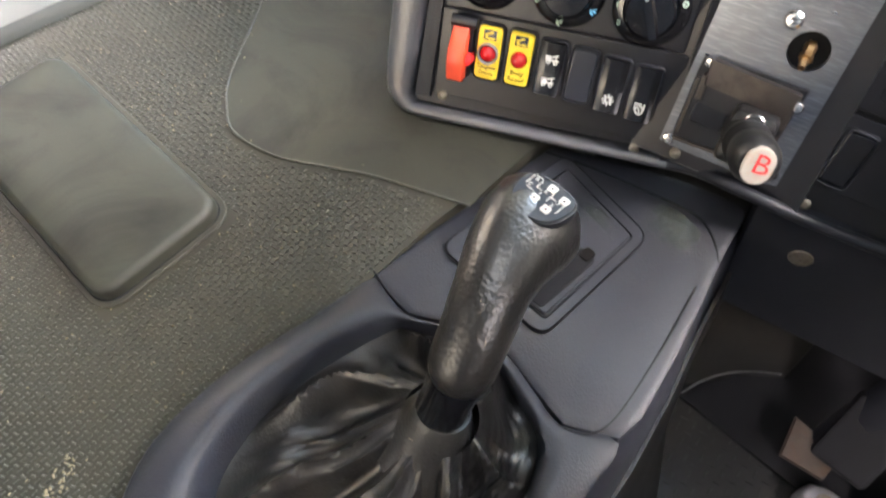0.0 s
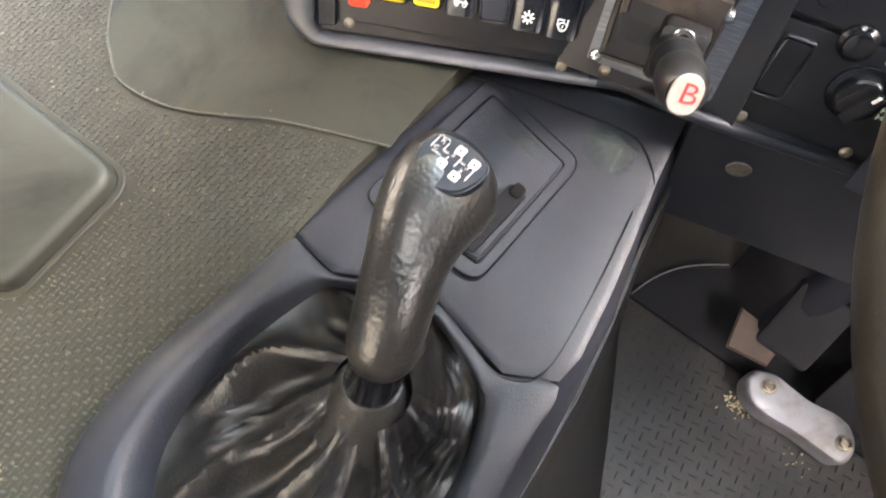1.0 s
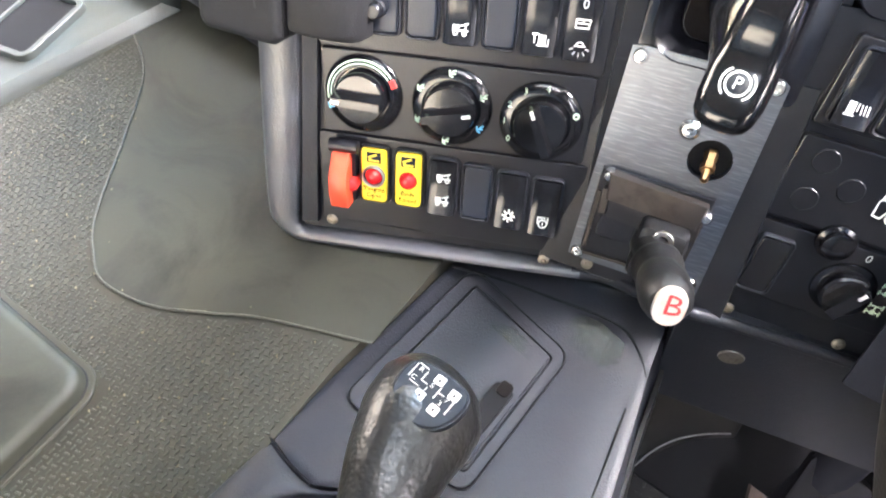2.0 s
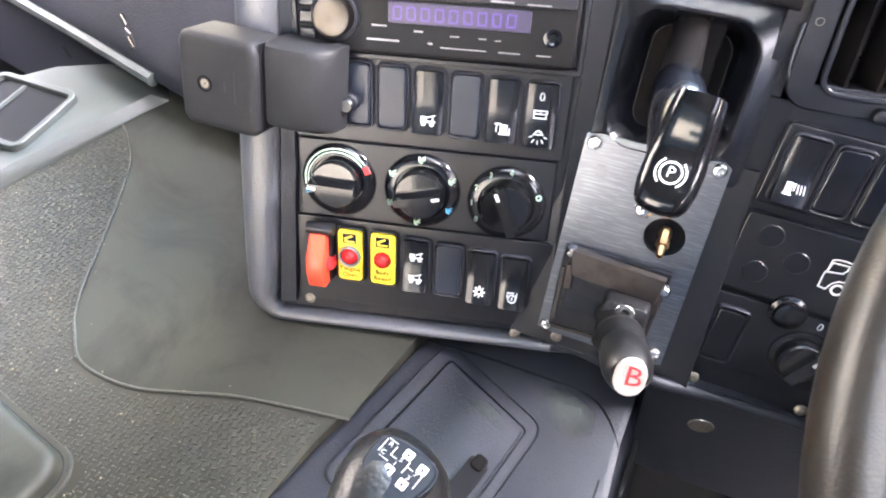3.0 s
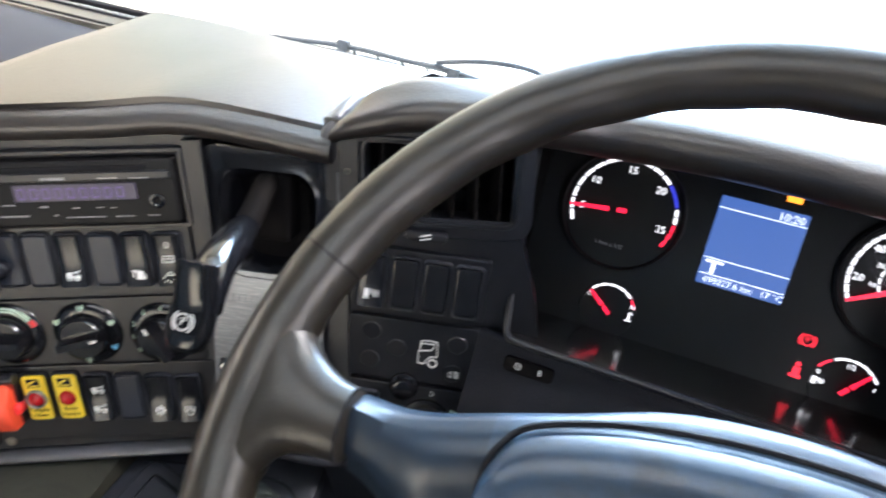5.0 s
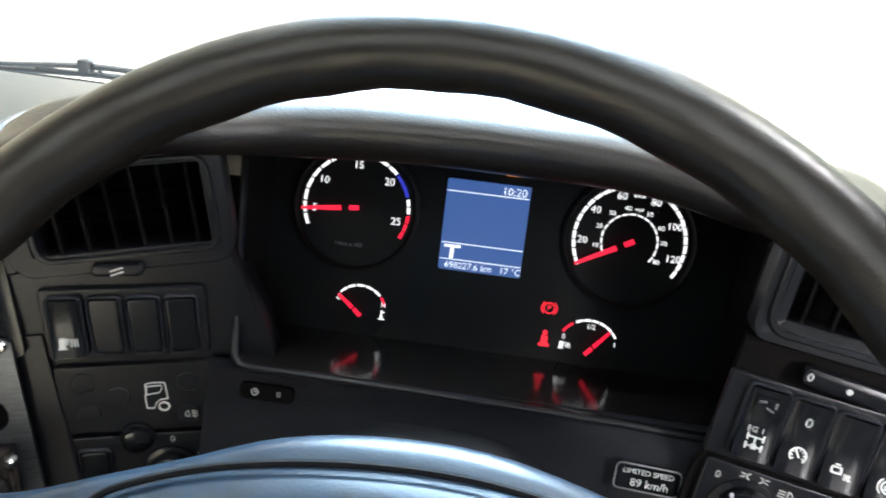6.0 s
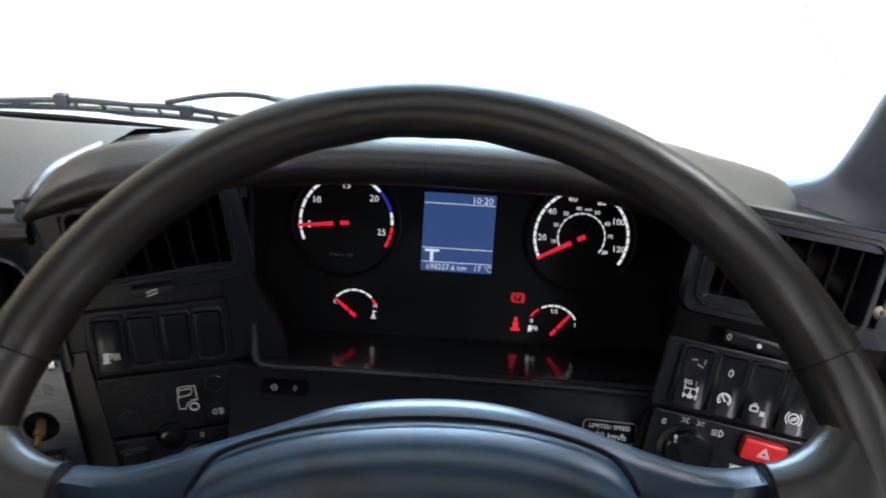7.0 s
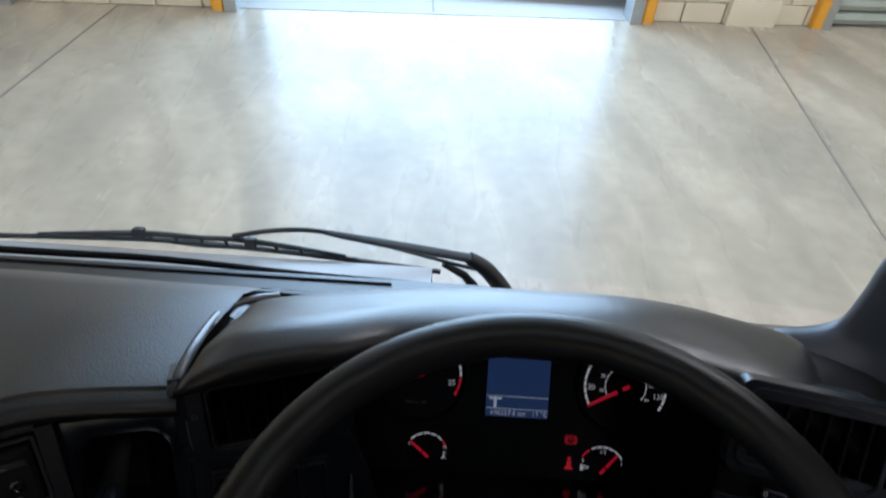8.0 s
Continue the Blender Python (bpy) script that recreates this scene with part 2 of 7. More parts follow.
fco, fmap, fstreak = ft.nodes.new("ShaderNodeTexCoord"), ft.nodes.new("ShaderNodeMapping"), ft.nodes.new("ShaderNodeTexNoise")
fmap.inputs["Scale"].default_value = (1.3, 0.26, 1.0)
fmap.inputs["Rotation"].default_value = (0, 0, 0.07)
fstreak.inputs["Scale"].default_value, fstreak.inputs["Detail"].default_value, fstreak.inputs["Roughness"].default_value = 1.6, 5, 0.5
fring, fspeck, fmask = ft.nodes.new("ShaderNodeTexWave"), ft.nodes.new("ShaderNodeTexNoise"), ft.nodes.new("ShaderNodeTexNoise")
fring.wave_type, fring.rings_direction = "RINGS", "Z"
fring.inputs["Scale"].default_value, fring.inputs["Distortion"].default_value, fring.inputs["Detail"].default_value, fring.inputs["Detail Scale"].default_value = 0.55, 1.6, 4, 0.6
fshift = ft.nodes.new("ShaderNodeMapping")
fshift.inputs["Location"].default_value = (7.5, -1.0, 0.0)
fspeck.inputs["Scale"].default_value, fspeck.inputs["Detail"].default_value = 9.0, 5
fmask.inputs["Scale"].default_value, fmask.inputs["Detail"].default_value = 0.9, 7


def floor_curve(source, a, b, low, high):
    n = ft.nodes.new("ShaderNodeMapRange")
    for k, v in zip(("From Min", "From Max", "To Min", "To Max"), (a, b, low, high)):
        n.inputs[k].default_value = v
    ft.links.new(source, n.inputs["Value"])
    return n.outputs["Result"]


def floor_times(a, b):
    n = ft.nodes.new("ShaderNodeMath")
    n.operation = "MULTIPLY"
    ft.links.new(a, n.inputs[0])
    ft.links.new(b, n.inputs[1])
    return n.outputs["Value"]


ft.links.new(fco.outputs["Object"], fmap.inputs["Vector"])
ft.links.new(fmap.outputs["Vector"], fstreak.inputs["Vector"])
ft.links.new(fco.outputs["Object"], fshift.inputs["Vector"])
ft.links.new(fshift.outputs["Vector"], fring.inputs["Vector"])
ft.links.new(fco.outputs["Object"], fspeck.inputs["Vector"])
ft.links.new(fco.outputs["Object"], fmask.inputs["Vector"])
# tyre arcs, long wiping streaks and oil specks darken the concrete
arcs = floor_curve(floor_times(floor_curve(fring.outputs["Fac"], 0.55, 0.95, 0, 1), floor_curve(fmask.outputs["Fac"], 0.42, 0.62, 0, 1)), 0, 1, 1.0, 0.82)
streaks = floor_curve(fstreak.outputs["Fac"], 0.35, 0.68, 0.88, 1.07)
specks = floor_curve(fspeck.outputs["Fac"], 0.70, 0.78, 1.0, 0.55)
mottle = floor_curve(fmask.outputs["Fac"], 0.36, 0.64, 0.78, 1.08)
grain = floor_curve(fspeck.outputs["Fac"], 0.36, 0.62, 0.93, 1.04)
shade = floor_times(floor_times(floor_times(arcs, streaks), specks), floor_times(mottle, grain))
old = fb.inputs["Base Color"].links[0].from_socket
fmul = ft.nodes.new("ShaderNodeVectorMath")
fmul.operation = "SCALE"
ft.links.new(old, fmul.inputs[0])
ft.links.new(shade, fmul.inputs["Scale"])
ft.links.new(fmul.outputs["Vector"], fb.inputs["Base Color"])
ft.links.new(floor_curve(fstreak.outputs["Fac"], 0.30, 0.70, 0.33, 0.22), fb.inputs["Roughness"])
JOINT = surface("concrete_joint", (0.22, 0.195, 0.16), 0.7, spread=0.2, scale=20)
BLOCK = surface("cream_painted_blockwork", (0.68, 0.62, 0.48), 0.7, spread=0.08, scale=12, stain=0.3, stain_scale=2, stain_color=(0.42, 0.38, 0.30), bump=0.2, bump_scale=60, distance=0.004)
MORTAR = surface("mortar", (0.52, 0.47, 0.37), 0.85, spread=0.1)
ORANGE = surface("orange_yellow_bollard_paint", (0.78, 0.36, 0.03), 0.45, spread=0.1, stain=0.3, stain_scale=7, stain_color=(0.4, 0.2, 0.06))
GALV = surface("galvanised_steel", (0.45, 0.47, 0.48), 0.45, metal=0.6, spread=0.12, scale=15, stain=0.3, stain_scale=5)
SHUTTER = surface("grey_green_shutter", (0.36, 0.40, 0.36), 0.5, spread=0.08, stain=0.3, stain_scale=4, stain_color=(0.25, 0.27, 0.24))
ROOFMAT = surface("white_profiled_roof_sheet", (0.62, 0.62, 0.60), 0.6, spread=0.06, scale=3)
LINING = surface("grey_cab_lining", (0.035, 0.034, 0.033), 0.8, spread=0.12, bump=0.2, bump_scale=300)
TRAYGREY = surface("sage_grey_tray_plastic", (0.038, 0.043, 0.039), 0.45, spread=0.08, stain=0.3, stain_scale=8, stain_color=(0.028, 0.030, 0.027), bump=0.15, bump_scale=700, rough_spread=0.06)
SEATFAB = surface("black_seat_fabric", (0.018, 0.018, 0.019), 0.85, spread=0.3, scale=300, bump=0.4, bump_scale=900)
WIPERMAT = surface("matt_black_wiper", (0.016, 0.016, 0.017), 0.5, spread=0.2, stain=0.4, stain_scale=20, stain_color=(0.05, 0.048, 0.044))
PILLAR = surface("blue_grey_pillar_trim", (0.045, 0.052, 0.065), 0.42, spread=0.1, bump=0.15, bump_scale=700)
CRUMB = surface("straw_crumbs", (0.5, 0.42, 0.26), 0.8, spread=0.2)
STRAW = surface("pale_dirt_streak", (0.22, 0.19, 0.125), 0.8, spread=0.2, scale=200)
ASPHALT = surface("outside_concrete_apron", (0.36, 0.35, 0.33), 0.75, spread=0.1, scale=8, stain=0.4, stain_scale=1.0, stain_color=(0.28, 0.27, 0.25))

glass = bpy.data.materials.new("clear_windscreen_glass")
glass.use_nodes = True
gt = glass.node_tree
gt.nodes.remove(gt.nodes["Principled BSDF"])
gl_tr, gl_gl, gl_mix, gl_fr = (gt.nodes.new(k) for k in ("ShaderNodeBsdfTransparent", "ShaderNodeBsdfGlossy", "ShaderNodeMixShader", "ShaderNodeFresnel"))
gl_fr.inputs["IOR"].default_value = 1.3
gl_gl.inputs["Roughness"].default_value = 0.02
gl_tr.inputs["Color"].default_value = (0.93, 0.96, 0.95, 1)
gt.links.new(gl_fr.outputs["Fac"], gl_mix.inputs["Fac"])
gt.links.new(gl_tr.outputs["BSDF"], gl_mix.inputs[1])
gt.links.new(gl_gl.outputs["BSDF"], gl_mix.inputs[2])
gt.links.new(gl_mix.outputs["Shader"], gt.nodes["Material Output"].inputs["Surface"])

lens_glass = glass.copy()
lens_glass.name = "clear_cover_lens"
for node in lens_glass.node_tree.nodes:
    if node.type == "FRESNEL":
        node.inputs["IOR"].default_value = 1.14

# ---------------------------------------------------------------- mesh helpers
I4 = Matrix.Identity(4)


def shift(x, y, z=0.0, turn=0.0):
    return Matrix.Translation((x, y, z)) @ Matrix.Rotation(radians(turn), 4, "Z")


def facing(o, yaw, tilt, turn=0.0):
    """The frame of a panel: x along it, y up it, z out of it towards the driver."""
    y, t = radians(yaw), radians(tilt)
    u = Vector((math.cos(y), math.sin(y), 0))
    n = Vector((math.sin(y) * math.cos(t), -math.cos(y) * math.cos(t), math.sin(t)))
    v = n.cross(u)
    m = Matrix((u, v, n)).transposed().to_4x4()
    m.translation = Vector(o)
    return m @ Matrix.Rotation(radians(turn), 4, "Z")


def thing(name, m, label, category, group="", kind=""):
    ob = new(name)
    ob.empty_display_size = 0.02
    ob.matrix_basis = m
    return tagged(ob, label, category, group, kind)


def finish(bm, name, material, sharp=38):
    bmesh.ops.recalc_face_normals(bm, faces=bm.faces)
    me = bpy.data.meshes.new(name)
    bm.to_mesh(me)
    bm.free()
    me.materials.append(material)
    me.shade_smooth()
    me.set_sharp_from_angle(angle=radians(sharp))
    return me


def part(name, bm, material, parent=None, label="", m=None, sharp=38):
    me = bm if isinstance(bm, bpy.types.Mesh) else finish(bm, name, material, sharp)
    ob = new(name, me)
    ob.parent = parent
    if m is not None:
        ob.matrix_basis = m
    return tagged(ob, label)


def loft(bm, loops, closed=True, cap0=True, cap1=True):
    """Skin over loops of equal length."""
    rows = [[bm.verts.new(p) for p in loop] for loop in loops]
    k = len(rows[0])
    for a, b in zip(rows, rows[1:]):
        for i in range(k if closed else k - 1):
            j = (i + 1) % k
            bm.faces.new((a[i], a[j], b[j], b[i]))
    if closed and cap0:
        bm.faces.new(list(reversed(rows[0])))
    if closed and cap1:
        bm.faces.new(rows[-1])
    return rows


def rr_loop(w, h, r, z, cx=0.0, cy=0.0, seg=4):
    r = max(1e-5, min(r, w / 2 - 1e-5, h / 2 - 1e-5))
    out = []
    for sx, sy, a0 in ((1, 1, 0), (-1, 1, 90), (-1, -1, 180), (1, -1, 270)):
        for i in range(seg + 1):
            a = radians(a0 + 90 * i / seg)
            out.append(Vector((cx + sx * (w / 2 - r) + r * math.cos(a), cy + sy * (h / 2 - r) + r * math.sin(a), z)))
    return out


def block(w, h, z0, z1, r=0.003, bev=0.001, cx=0.0, cy=0.0, bm=None, seg=4):
    """A rounded plate with a softened front edge."""
    bm = bm or bmesh.new()
    loft(bm, [rr_loop(w, h, r, z0, cx, cy, seg), rr_loop(w, h, r, z1 - bev, cx, cy, seg),
              rr_loop(w - 0.6 * bev, h - 0.6 * bev, r - 0.3 * bev, z1 - 0.3 * bev, cx, cy, seg),
              rr_loop(w - 2 * bev, h - 2 * bev, r - bev, z1, cx, cy, seg), rr_loop(w - 3.4 * bev, h - 3.4 * bev, r - 1.7 * bev, z1, cx, cy, seg)])
    return bm


def ring(w, h, r, t, z0, z1, cx=0.0, cy=0.0, bm=None, bev=0.0008, seg=4):
    """A rounded frame, open in the middle."""
    bm = bm or bmesh.new()
    loops = [rr_loop(w, h, r, z0, cx, cy, seg), rr_loop(w, h, r, z1 - bev, cx, cy, seg),
             rr_loop(w - 2 * bev, h - 2 * bev, r - bev, z1, cx, cy, seg),
             rr_loop(w - 2 * t + 2 * bev, h - 2 * t + 2 * bev, max(r - t + bev, 0.0006), z1, cx, cy, seg),
             rr_loop(w - 2 * t, h - 2 * t, max(r - t, 0.0005), z1 - bev, cx, cy, seg),
             rr_loop(w - 2 * t, h - 2 * t, max(r - t, 0.0005), z0, cx, cy, seg)]
    loft(bm, loops, True, False, False)
    return bm


def circle(r, z, n=32, cx=0.0, cy=0.0, a0=0.0, a1=360.0, whole=True):
    k = n if whole else n + 1
    return [Vector((cx + r * math.cos(radians(a0 + (a1 - a0) * i / n)), cy + r * math.sin(radians(a0 + (a1 - a0) * i / n)), z)) for i in range(k)]


def lathe(profile, n=32, cx=0.0, cy=0.0, bm=None):
    """A turned body from rows of radius and height."""
    bm = bm or bmesh.new()
    loft(bm, [circle(max(r, 1e-5), z, n, cx, cy) for r, z in profile])
    return bm


def outline(points, z0, z1, bev=0.001, bm=None):
    """A plate of any outline, given anticlockwise, with a chamfered front edge."""
    bm = bm or bmesh.new()
    pts = [Vector((p[0], p[1], 0)) for p in points]
    mid = sum(pts, Vector()) / len(pts)
    size = max((p - mid).length for p in pts)
    inner = [mid + (p - mid) * (1 - bev / size) for p in pts]
    loft(bm, [[p + Vector((0, 0, z0)) for p in pts], [p + Vector((0, 0, z1 - bev)) for p in pts], [p + Vector((0, 0, z1)) for p in inner]])
    return bm


def smooth_path(points, n=6):
    """A soft curve through the points."""
    p = [Vector(q) for q in points]
    out = []
    for i in range(len(p) - 1):
        a, b, c, d = p[max(i - 1, 0)], p[i], p[i + 1], p[min(i + 2, len(p) - 1)]
        for k in range(n):
            t = k / n
            out.append(0.5 * (2 * b + (c - a) * t + (2 * a - 5 * b + 4 * c - d) * t * t + (3 * b - a - 3 * c + d) * t ** 3))
    out.append(p[-1])
    return out


def tube(points, radius, n=10, bm=None, flat=1.0, soft=0):
    """A bar along a path; radius is a number or one for each point."""
    bm = bm or bmesh.new()
    p = smooth_path(points, soft) if soft else [Vector(q) for q in points]
    rad = radius if isinstance(radius, (list, tuple)) else [radius] * len(p)
    if len(rad) != len(p):
        spots = [i * (len(rad) - 1) / (len(p) - 1) for i in range(len(p))]
        rad = [rad[int(q)] + (rad[min(int(q) + 1, len(rad) - 1)] - rad[int(q)]) * (q - int(q)) for q in spots]
    loops, side = [], None
    for i, q in enumerate(p):
        d = (p[min(i + 1, len(p) - 1)] - p[max(i - 1, 0)]).normalized()
        if side is None:
            side = d.orthogonal().normalized() if abs(d.z) > 0.9 else d.cross(Vector((0, 0, 1))).normalized()
        side = (side - d * side.dot(d)).normalized()
        up = side.cross(d)
        flat_here = flat[i] if isinstance(flat, (list, tuple)) else flat
        loops.append([q + rad[i] * (math.cos(2 * math.pi * k / n) * side + flat_here * math.sin(2 * math.pi * k / n) * up) for k in range(n)])
    loft(bm, loops)
    return bm


def sheet(points, thick=0.0, bm=None):
    """A grid of points as a surface, with a back when it has thickness."""
    bm = bm or bmesh.new()
    rows = [[bm.verts.new(q) for q in row] for row in points]
    for a, b in zip(rows, rows[1:]):
        for i in range(len(a) - 1):
            bm.faces.new((a[i], a[i + 1], b[i + 1], b[i]))
    if thick:
        bmesh.ops.recalc_face_normals(bm, faces=bm.faces)
        bmesh.ops.solidify(bm, geom=bm.faces[:], thickness=thick)
    return bm


def bars(rects, z0=0.0, z1=0.0003, bm=None):
    """Small flat bars: rows of x, y, width, height and turn in degrees."""
    bm = bm or bmesh.new()
    for x, y, w, h, *turn in rects:
        m = shift(x, y, 0, turn[0] if turn else 0)
        lo = [m @ Vector((sx * w / 2, sy * h / 2, z0)) for sx, sy in ((-1, -1), (1, -1), (1, 1), (-1, 1))]
        loft(bm, [lo, [q + Vector((0, 0, z1 - z0)) for q in lo]])
    return bm


def arc_band(r0, r1, a0, a1, z0, z1, bm=None, n=8, cx=0.0, cy=0.0):
    bm = bm or bmesh.new()
    loops = []
    for i in range(n + 1):
        a = radians(a0 + (a1 - a0) * i / n)
        c, s = math.cos(a), math.sin(a)
        loops.append([Vector((cx + r * c, cy + r * s, z)) for r, z in ((r0, z0), (r1, z0), (r1, z1), (r0, z1))])
    loft(bm, loops)
    return bm


def lettering(text, size, material, parent, m, name="lettering", label="", align="CENTER", thick=0.00025, squeeze=1.0):
    cu = bpy.data.curves.new("lettering", "FONT")
    cu.body, cu.size, cu.extrude, cu.align_x, cu.align_y = text, size, thick, align, "CENTER"
    cu.resolution_u = 2
    cu.offset = -0.005 * size
    tmp = bpy.data.objects.new("lettering_source", cu)
    me = bpy.data.meshes.new_from_object(tmp)
    bpy.data.objects.remove(tmp)
    me.materials.clear()
    me.materials.append(material)
    ob = new(name, me)
    ob.parent = parent
    ob.matrix_basis = m @ Matrix.Diagonal((squeeze, 1, 1, 1))
    return tagged(ob, label)

# ---------------------------------------------------------------- the workshop
ground = part("ground", sheet([[Vector((x, y, 0)) for x in (-400, -40, -9, 9, 40, 400)] for y in (-400, -40, -12, 6.5, 40, 400)]), CONCRETE)
tagged(ground, "smooth worn concrete workshop floor with faint tyre marks", "floor", kind="structure")
for (x0, y0), (x1, y1) in (((-3.81, -2.0), (-3.33, 6.05)), ((2.58, -2.0), (3.14, 6.4)), ((-9.0, 1.0), (9.0, 0.2))):
    ln = math.hypot(x1 - x0, y1 - y0)
    part("floor_joint", bars([(0, 0, ln, 0.016)], 0.0, 0.004), JOINT, ground, "dark sawn joint in concrete",
         shift((x0 + x1) / 2, (y0 + y1) / 2, 0.001, math.degrees(math.atan2(y1 - y0, x1 - x0))))
apron = part("pavement", bars([(0, 6.05, 30, 12)], 0.0, 0.004), ASPHALT, None, "", shift(-0.17, 6.16, 0.001, 5))
tagged(apron, "pale concrete apron outside the open door", "pavement", kind="structure")
part("floor_joint", bars([(-0.03, 4.1, 0.02, 8.0), (0.0, 2.6, 28, 0.02)], 0.004, 0.008), JOINT, apron, "joint between apron slabs")

WALL = shift(-0.17, 6.16, 0, 5)


def wall_box(name, x0, x1, y0, y1, z0, z1, material, parent=None, label="", m=WALL):
    bm = bmesh.new()
    lo = [Vector((x0, y0, z0)), Vector((x1, y0, z0)), Vector((x1, y1, z0)), Vector((x0, y1, z0))]
    loft(bm, [lo, [Vector((p.x, p.y, z1)) for p in lo]])
    return part(name, bm, material, parent, label, m)


front = thing("wall_front", WALL, "cream blockwork workshop wall with an open door", "wall", kind="structure")
for x0, x1 in ((-10.0, -6.3), (-4.15, -2.12), (2.12, 4.05), (8.2, 10.0)):
    wall_box("wall_piece", x0, x1, 0.07, 0.30, 0.0, 7.8, MORTAR, front, m=I4)
wall_box("wall_piece", -10.0, 10.0, 0.071, 0.299, 6.7, 7.79, MORTAR, front, m=I4)
for xa, xb in ((-2.12, -2.0), (2.0, 2.12), (4.05, 4.17), (-4.27, -4.15)):
    wall_box("door_track", xa, xb, -0.06, 0.2, 0.0, 6.7, GALV, front, "galvanised door track", m=I4)
for nm, xa, xb in (("door_1", 4.17, 8.2), ("door_2", -6.3, -4.27)):
    shutter = thing(nm, WALL, "closed grey ribbed roller shutter door", "door", kind="structure")
    for k in range(5):
        z = 0.09 + 0.15 * k
        part("slat", tube([(xa, 0.10, z), (xb, 0.10, z)], 0.074, 8), SHUTTER, shutter)
    wall_box("curtain", xa, xb, 0.10, 0.14, 0.75, 6.7, SHUTTER, shutter, m=I4)
for nm, b in (("wall_left", (-10, -9.75, -13, 6.6)), ("wall_right", (9.75, 10, -13, 7.2)), ("wall_back", (-10, 10, -13, -12.75))):
    w = wall_box(nm, b[0], b[1], b[2], b[3], 0, 7.8, BLOCK, m=I4)
    tagged(w, "cream painted workshop wall", "wall", kind="structure")
roof = wall_box("ceiling", -10.2, 10.2, -13.2, 7.6, 7.8, 7.95, ROOFMAT, m=I4)
tagged(roof, "white profiled sheet roof of the workshop", "ceiling", kind="structure")

bollard = thing("bollard", WALL @ shift(2.19, 0.0), "orange-yellow painted steel guard post beside the door", "guard post", "door guard posts")
part("post", block(0.12, 0.13, 0.0, 1.15, 0.035, 0.02), ORANGE, bollard)
part("base_weld", block(0.13, 0.14, 0.0, 0.012, 0.038, 0.004), GALV, bollard, "dull steel weld at the foot")
for bx in (-2.19, 4.03):
    copy_thing(bollard, WALL @ shift(bx, 0.0))
plinth = thing("concrete_plinth", WALL @ shift(3.31, 0.035), "low pale concrete plinth against the wall", "plinth")
part("plinth_block", block(0.53, 0.11, 0.0, 0.27, 0.008, 0.010), BLOCK, plinth)
part("cap_block", block(0.49, 0.09, 0.272, 0.52, 0.008, 0.010), BLOCK, plinth, "narrower block on the plinth", shift(0.0, 0.008))

# ---------------------------------------------------------------- the cab shell
cab_floor = wall_box("cab_floor", -1.72, 0.74, -1.75, 0.24, 1.33, 1.386, FLOORMAT, m=I4)
tagged(cab_floor, "dirty black ribbed rubber floor of the cab", "floor", kind="structure")
tagged(wall_box("firewall", -1.70, 0.72, 0.20, 0.26, 1.2, 1.78, DEEP, m=I4), "black firewall behind the dash", "wall", kind="structure")
# the rear opening is unseen, added for the fill lamp behind it
back = thing("cab_wall_back", I4, "grey lined rear wall of the cab with an added window opening", "wall", kind="structure")
for x0, x1, z0, z1 in ((-1.72, -0.77, 1.33, 3.15), (0.37, 0.74, 1.33, 3.15), (-0.77, 0.37, 1.33, 1.98), (-0.77, 0.37, 2.71, 3.15)):
    wall_box("rear_lining", x0, x1, -1.80, -1.75, z0, z1, LINING, back, m=I4)
# roof opening and its frame are unseen, added to let the fill in
cab_roof = thing("cab_roof", I4, "grey lined cab roof with an added opening for fill light", "roof", kind="structure")
for x0, x1, y0, y1 in ((-1.72, -0.47, -1.80, 0.16), (0.35, 0.74, -1.80, 0.16), (-0.47, 0.35, -1.80, -0.96), (-0.47, 0.35, -0.40, 0.16)):
    wall_box("roof_lining", x0, x1, y0, y1, 3.10, 3.16, LINING, cab_roof, m=I4)
part("fill_opening_frame", ring(0.86, 0.60, 0.05, 0.026, 3.085, 3.105, -0.06, -0.68), BLACK, cab_roof, "black frame of the added roof opening")
# unseen side windows, their openings made small to hold back light
for nm, x0, x1, sill, head, fore in (("door_3", -1.75, -1.70, 2.26, 2.74, -0.12), ("door_4", 0.70, 0.75, 2.34, 2.74, -0.30)):
    d = thing(nm, I4, "grey cab door with a side window", "door", kind="structure")
    wall_box("door_panel", x0, x1, -1.75, 0.24, 1.33, sill, LINING, d, m=I4)
    wall_box("door_rail", x0, x1, -1.75, 0.16, head, 3.12, LINING, d, m=I4)
    wall_box("door_post", x0, x1, -1.75, -0.95, sill, head, LINING, d, m=I4)
    wall_box("window_post", x0, x1, fore, 0.14, sill, head, LINING, d, m=I4)

base = wall_box("cab_base", -1.70, 0.72, -1.75, 0.44, 0.0, 1.325, BLOCK, m=I4)
tagged(base, "plain pale body under the cab floor", "body panel", kind="structure")

# windscreen: a gently bowed pane between the pillars
pts = [[Vector((x, 0.335 - 0.06 * ((x + 0.5) / 1.2) ** 2 - 0.17 * k / 8 * (0.6 + 0.4 * k / 8), 1.87 + 1.24 * k / 8)) for x in [-1.68 + 2.36 * i / 16 for i in range(17)]] for k in range(9)]
windscreen = part("windscreen", sheet(pts), glass)
if windscreen.data.polygons[60].normal.y > 0:
    windscreen.data.flip_normals()
tagged(windscreen, "clear curved windscreen", "windscreen", kind="structure")
windscreen.visible_shadow = False

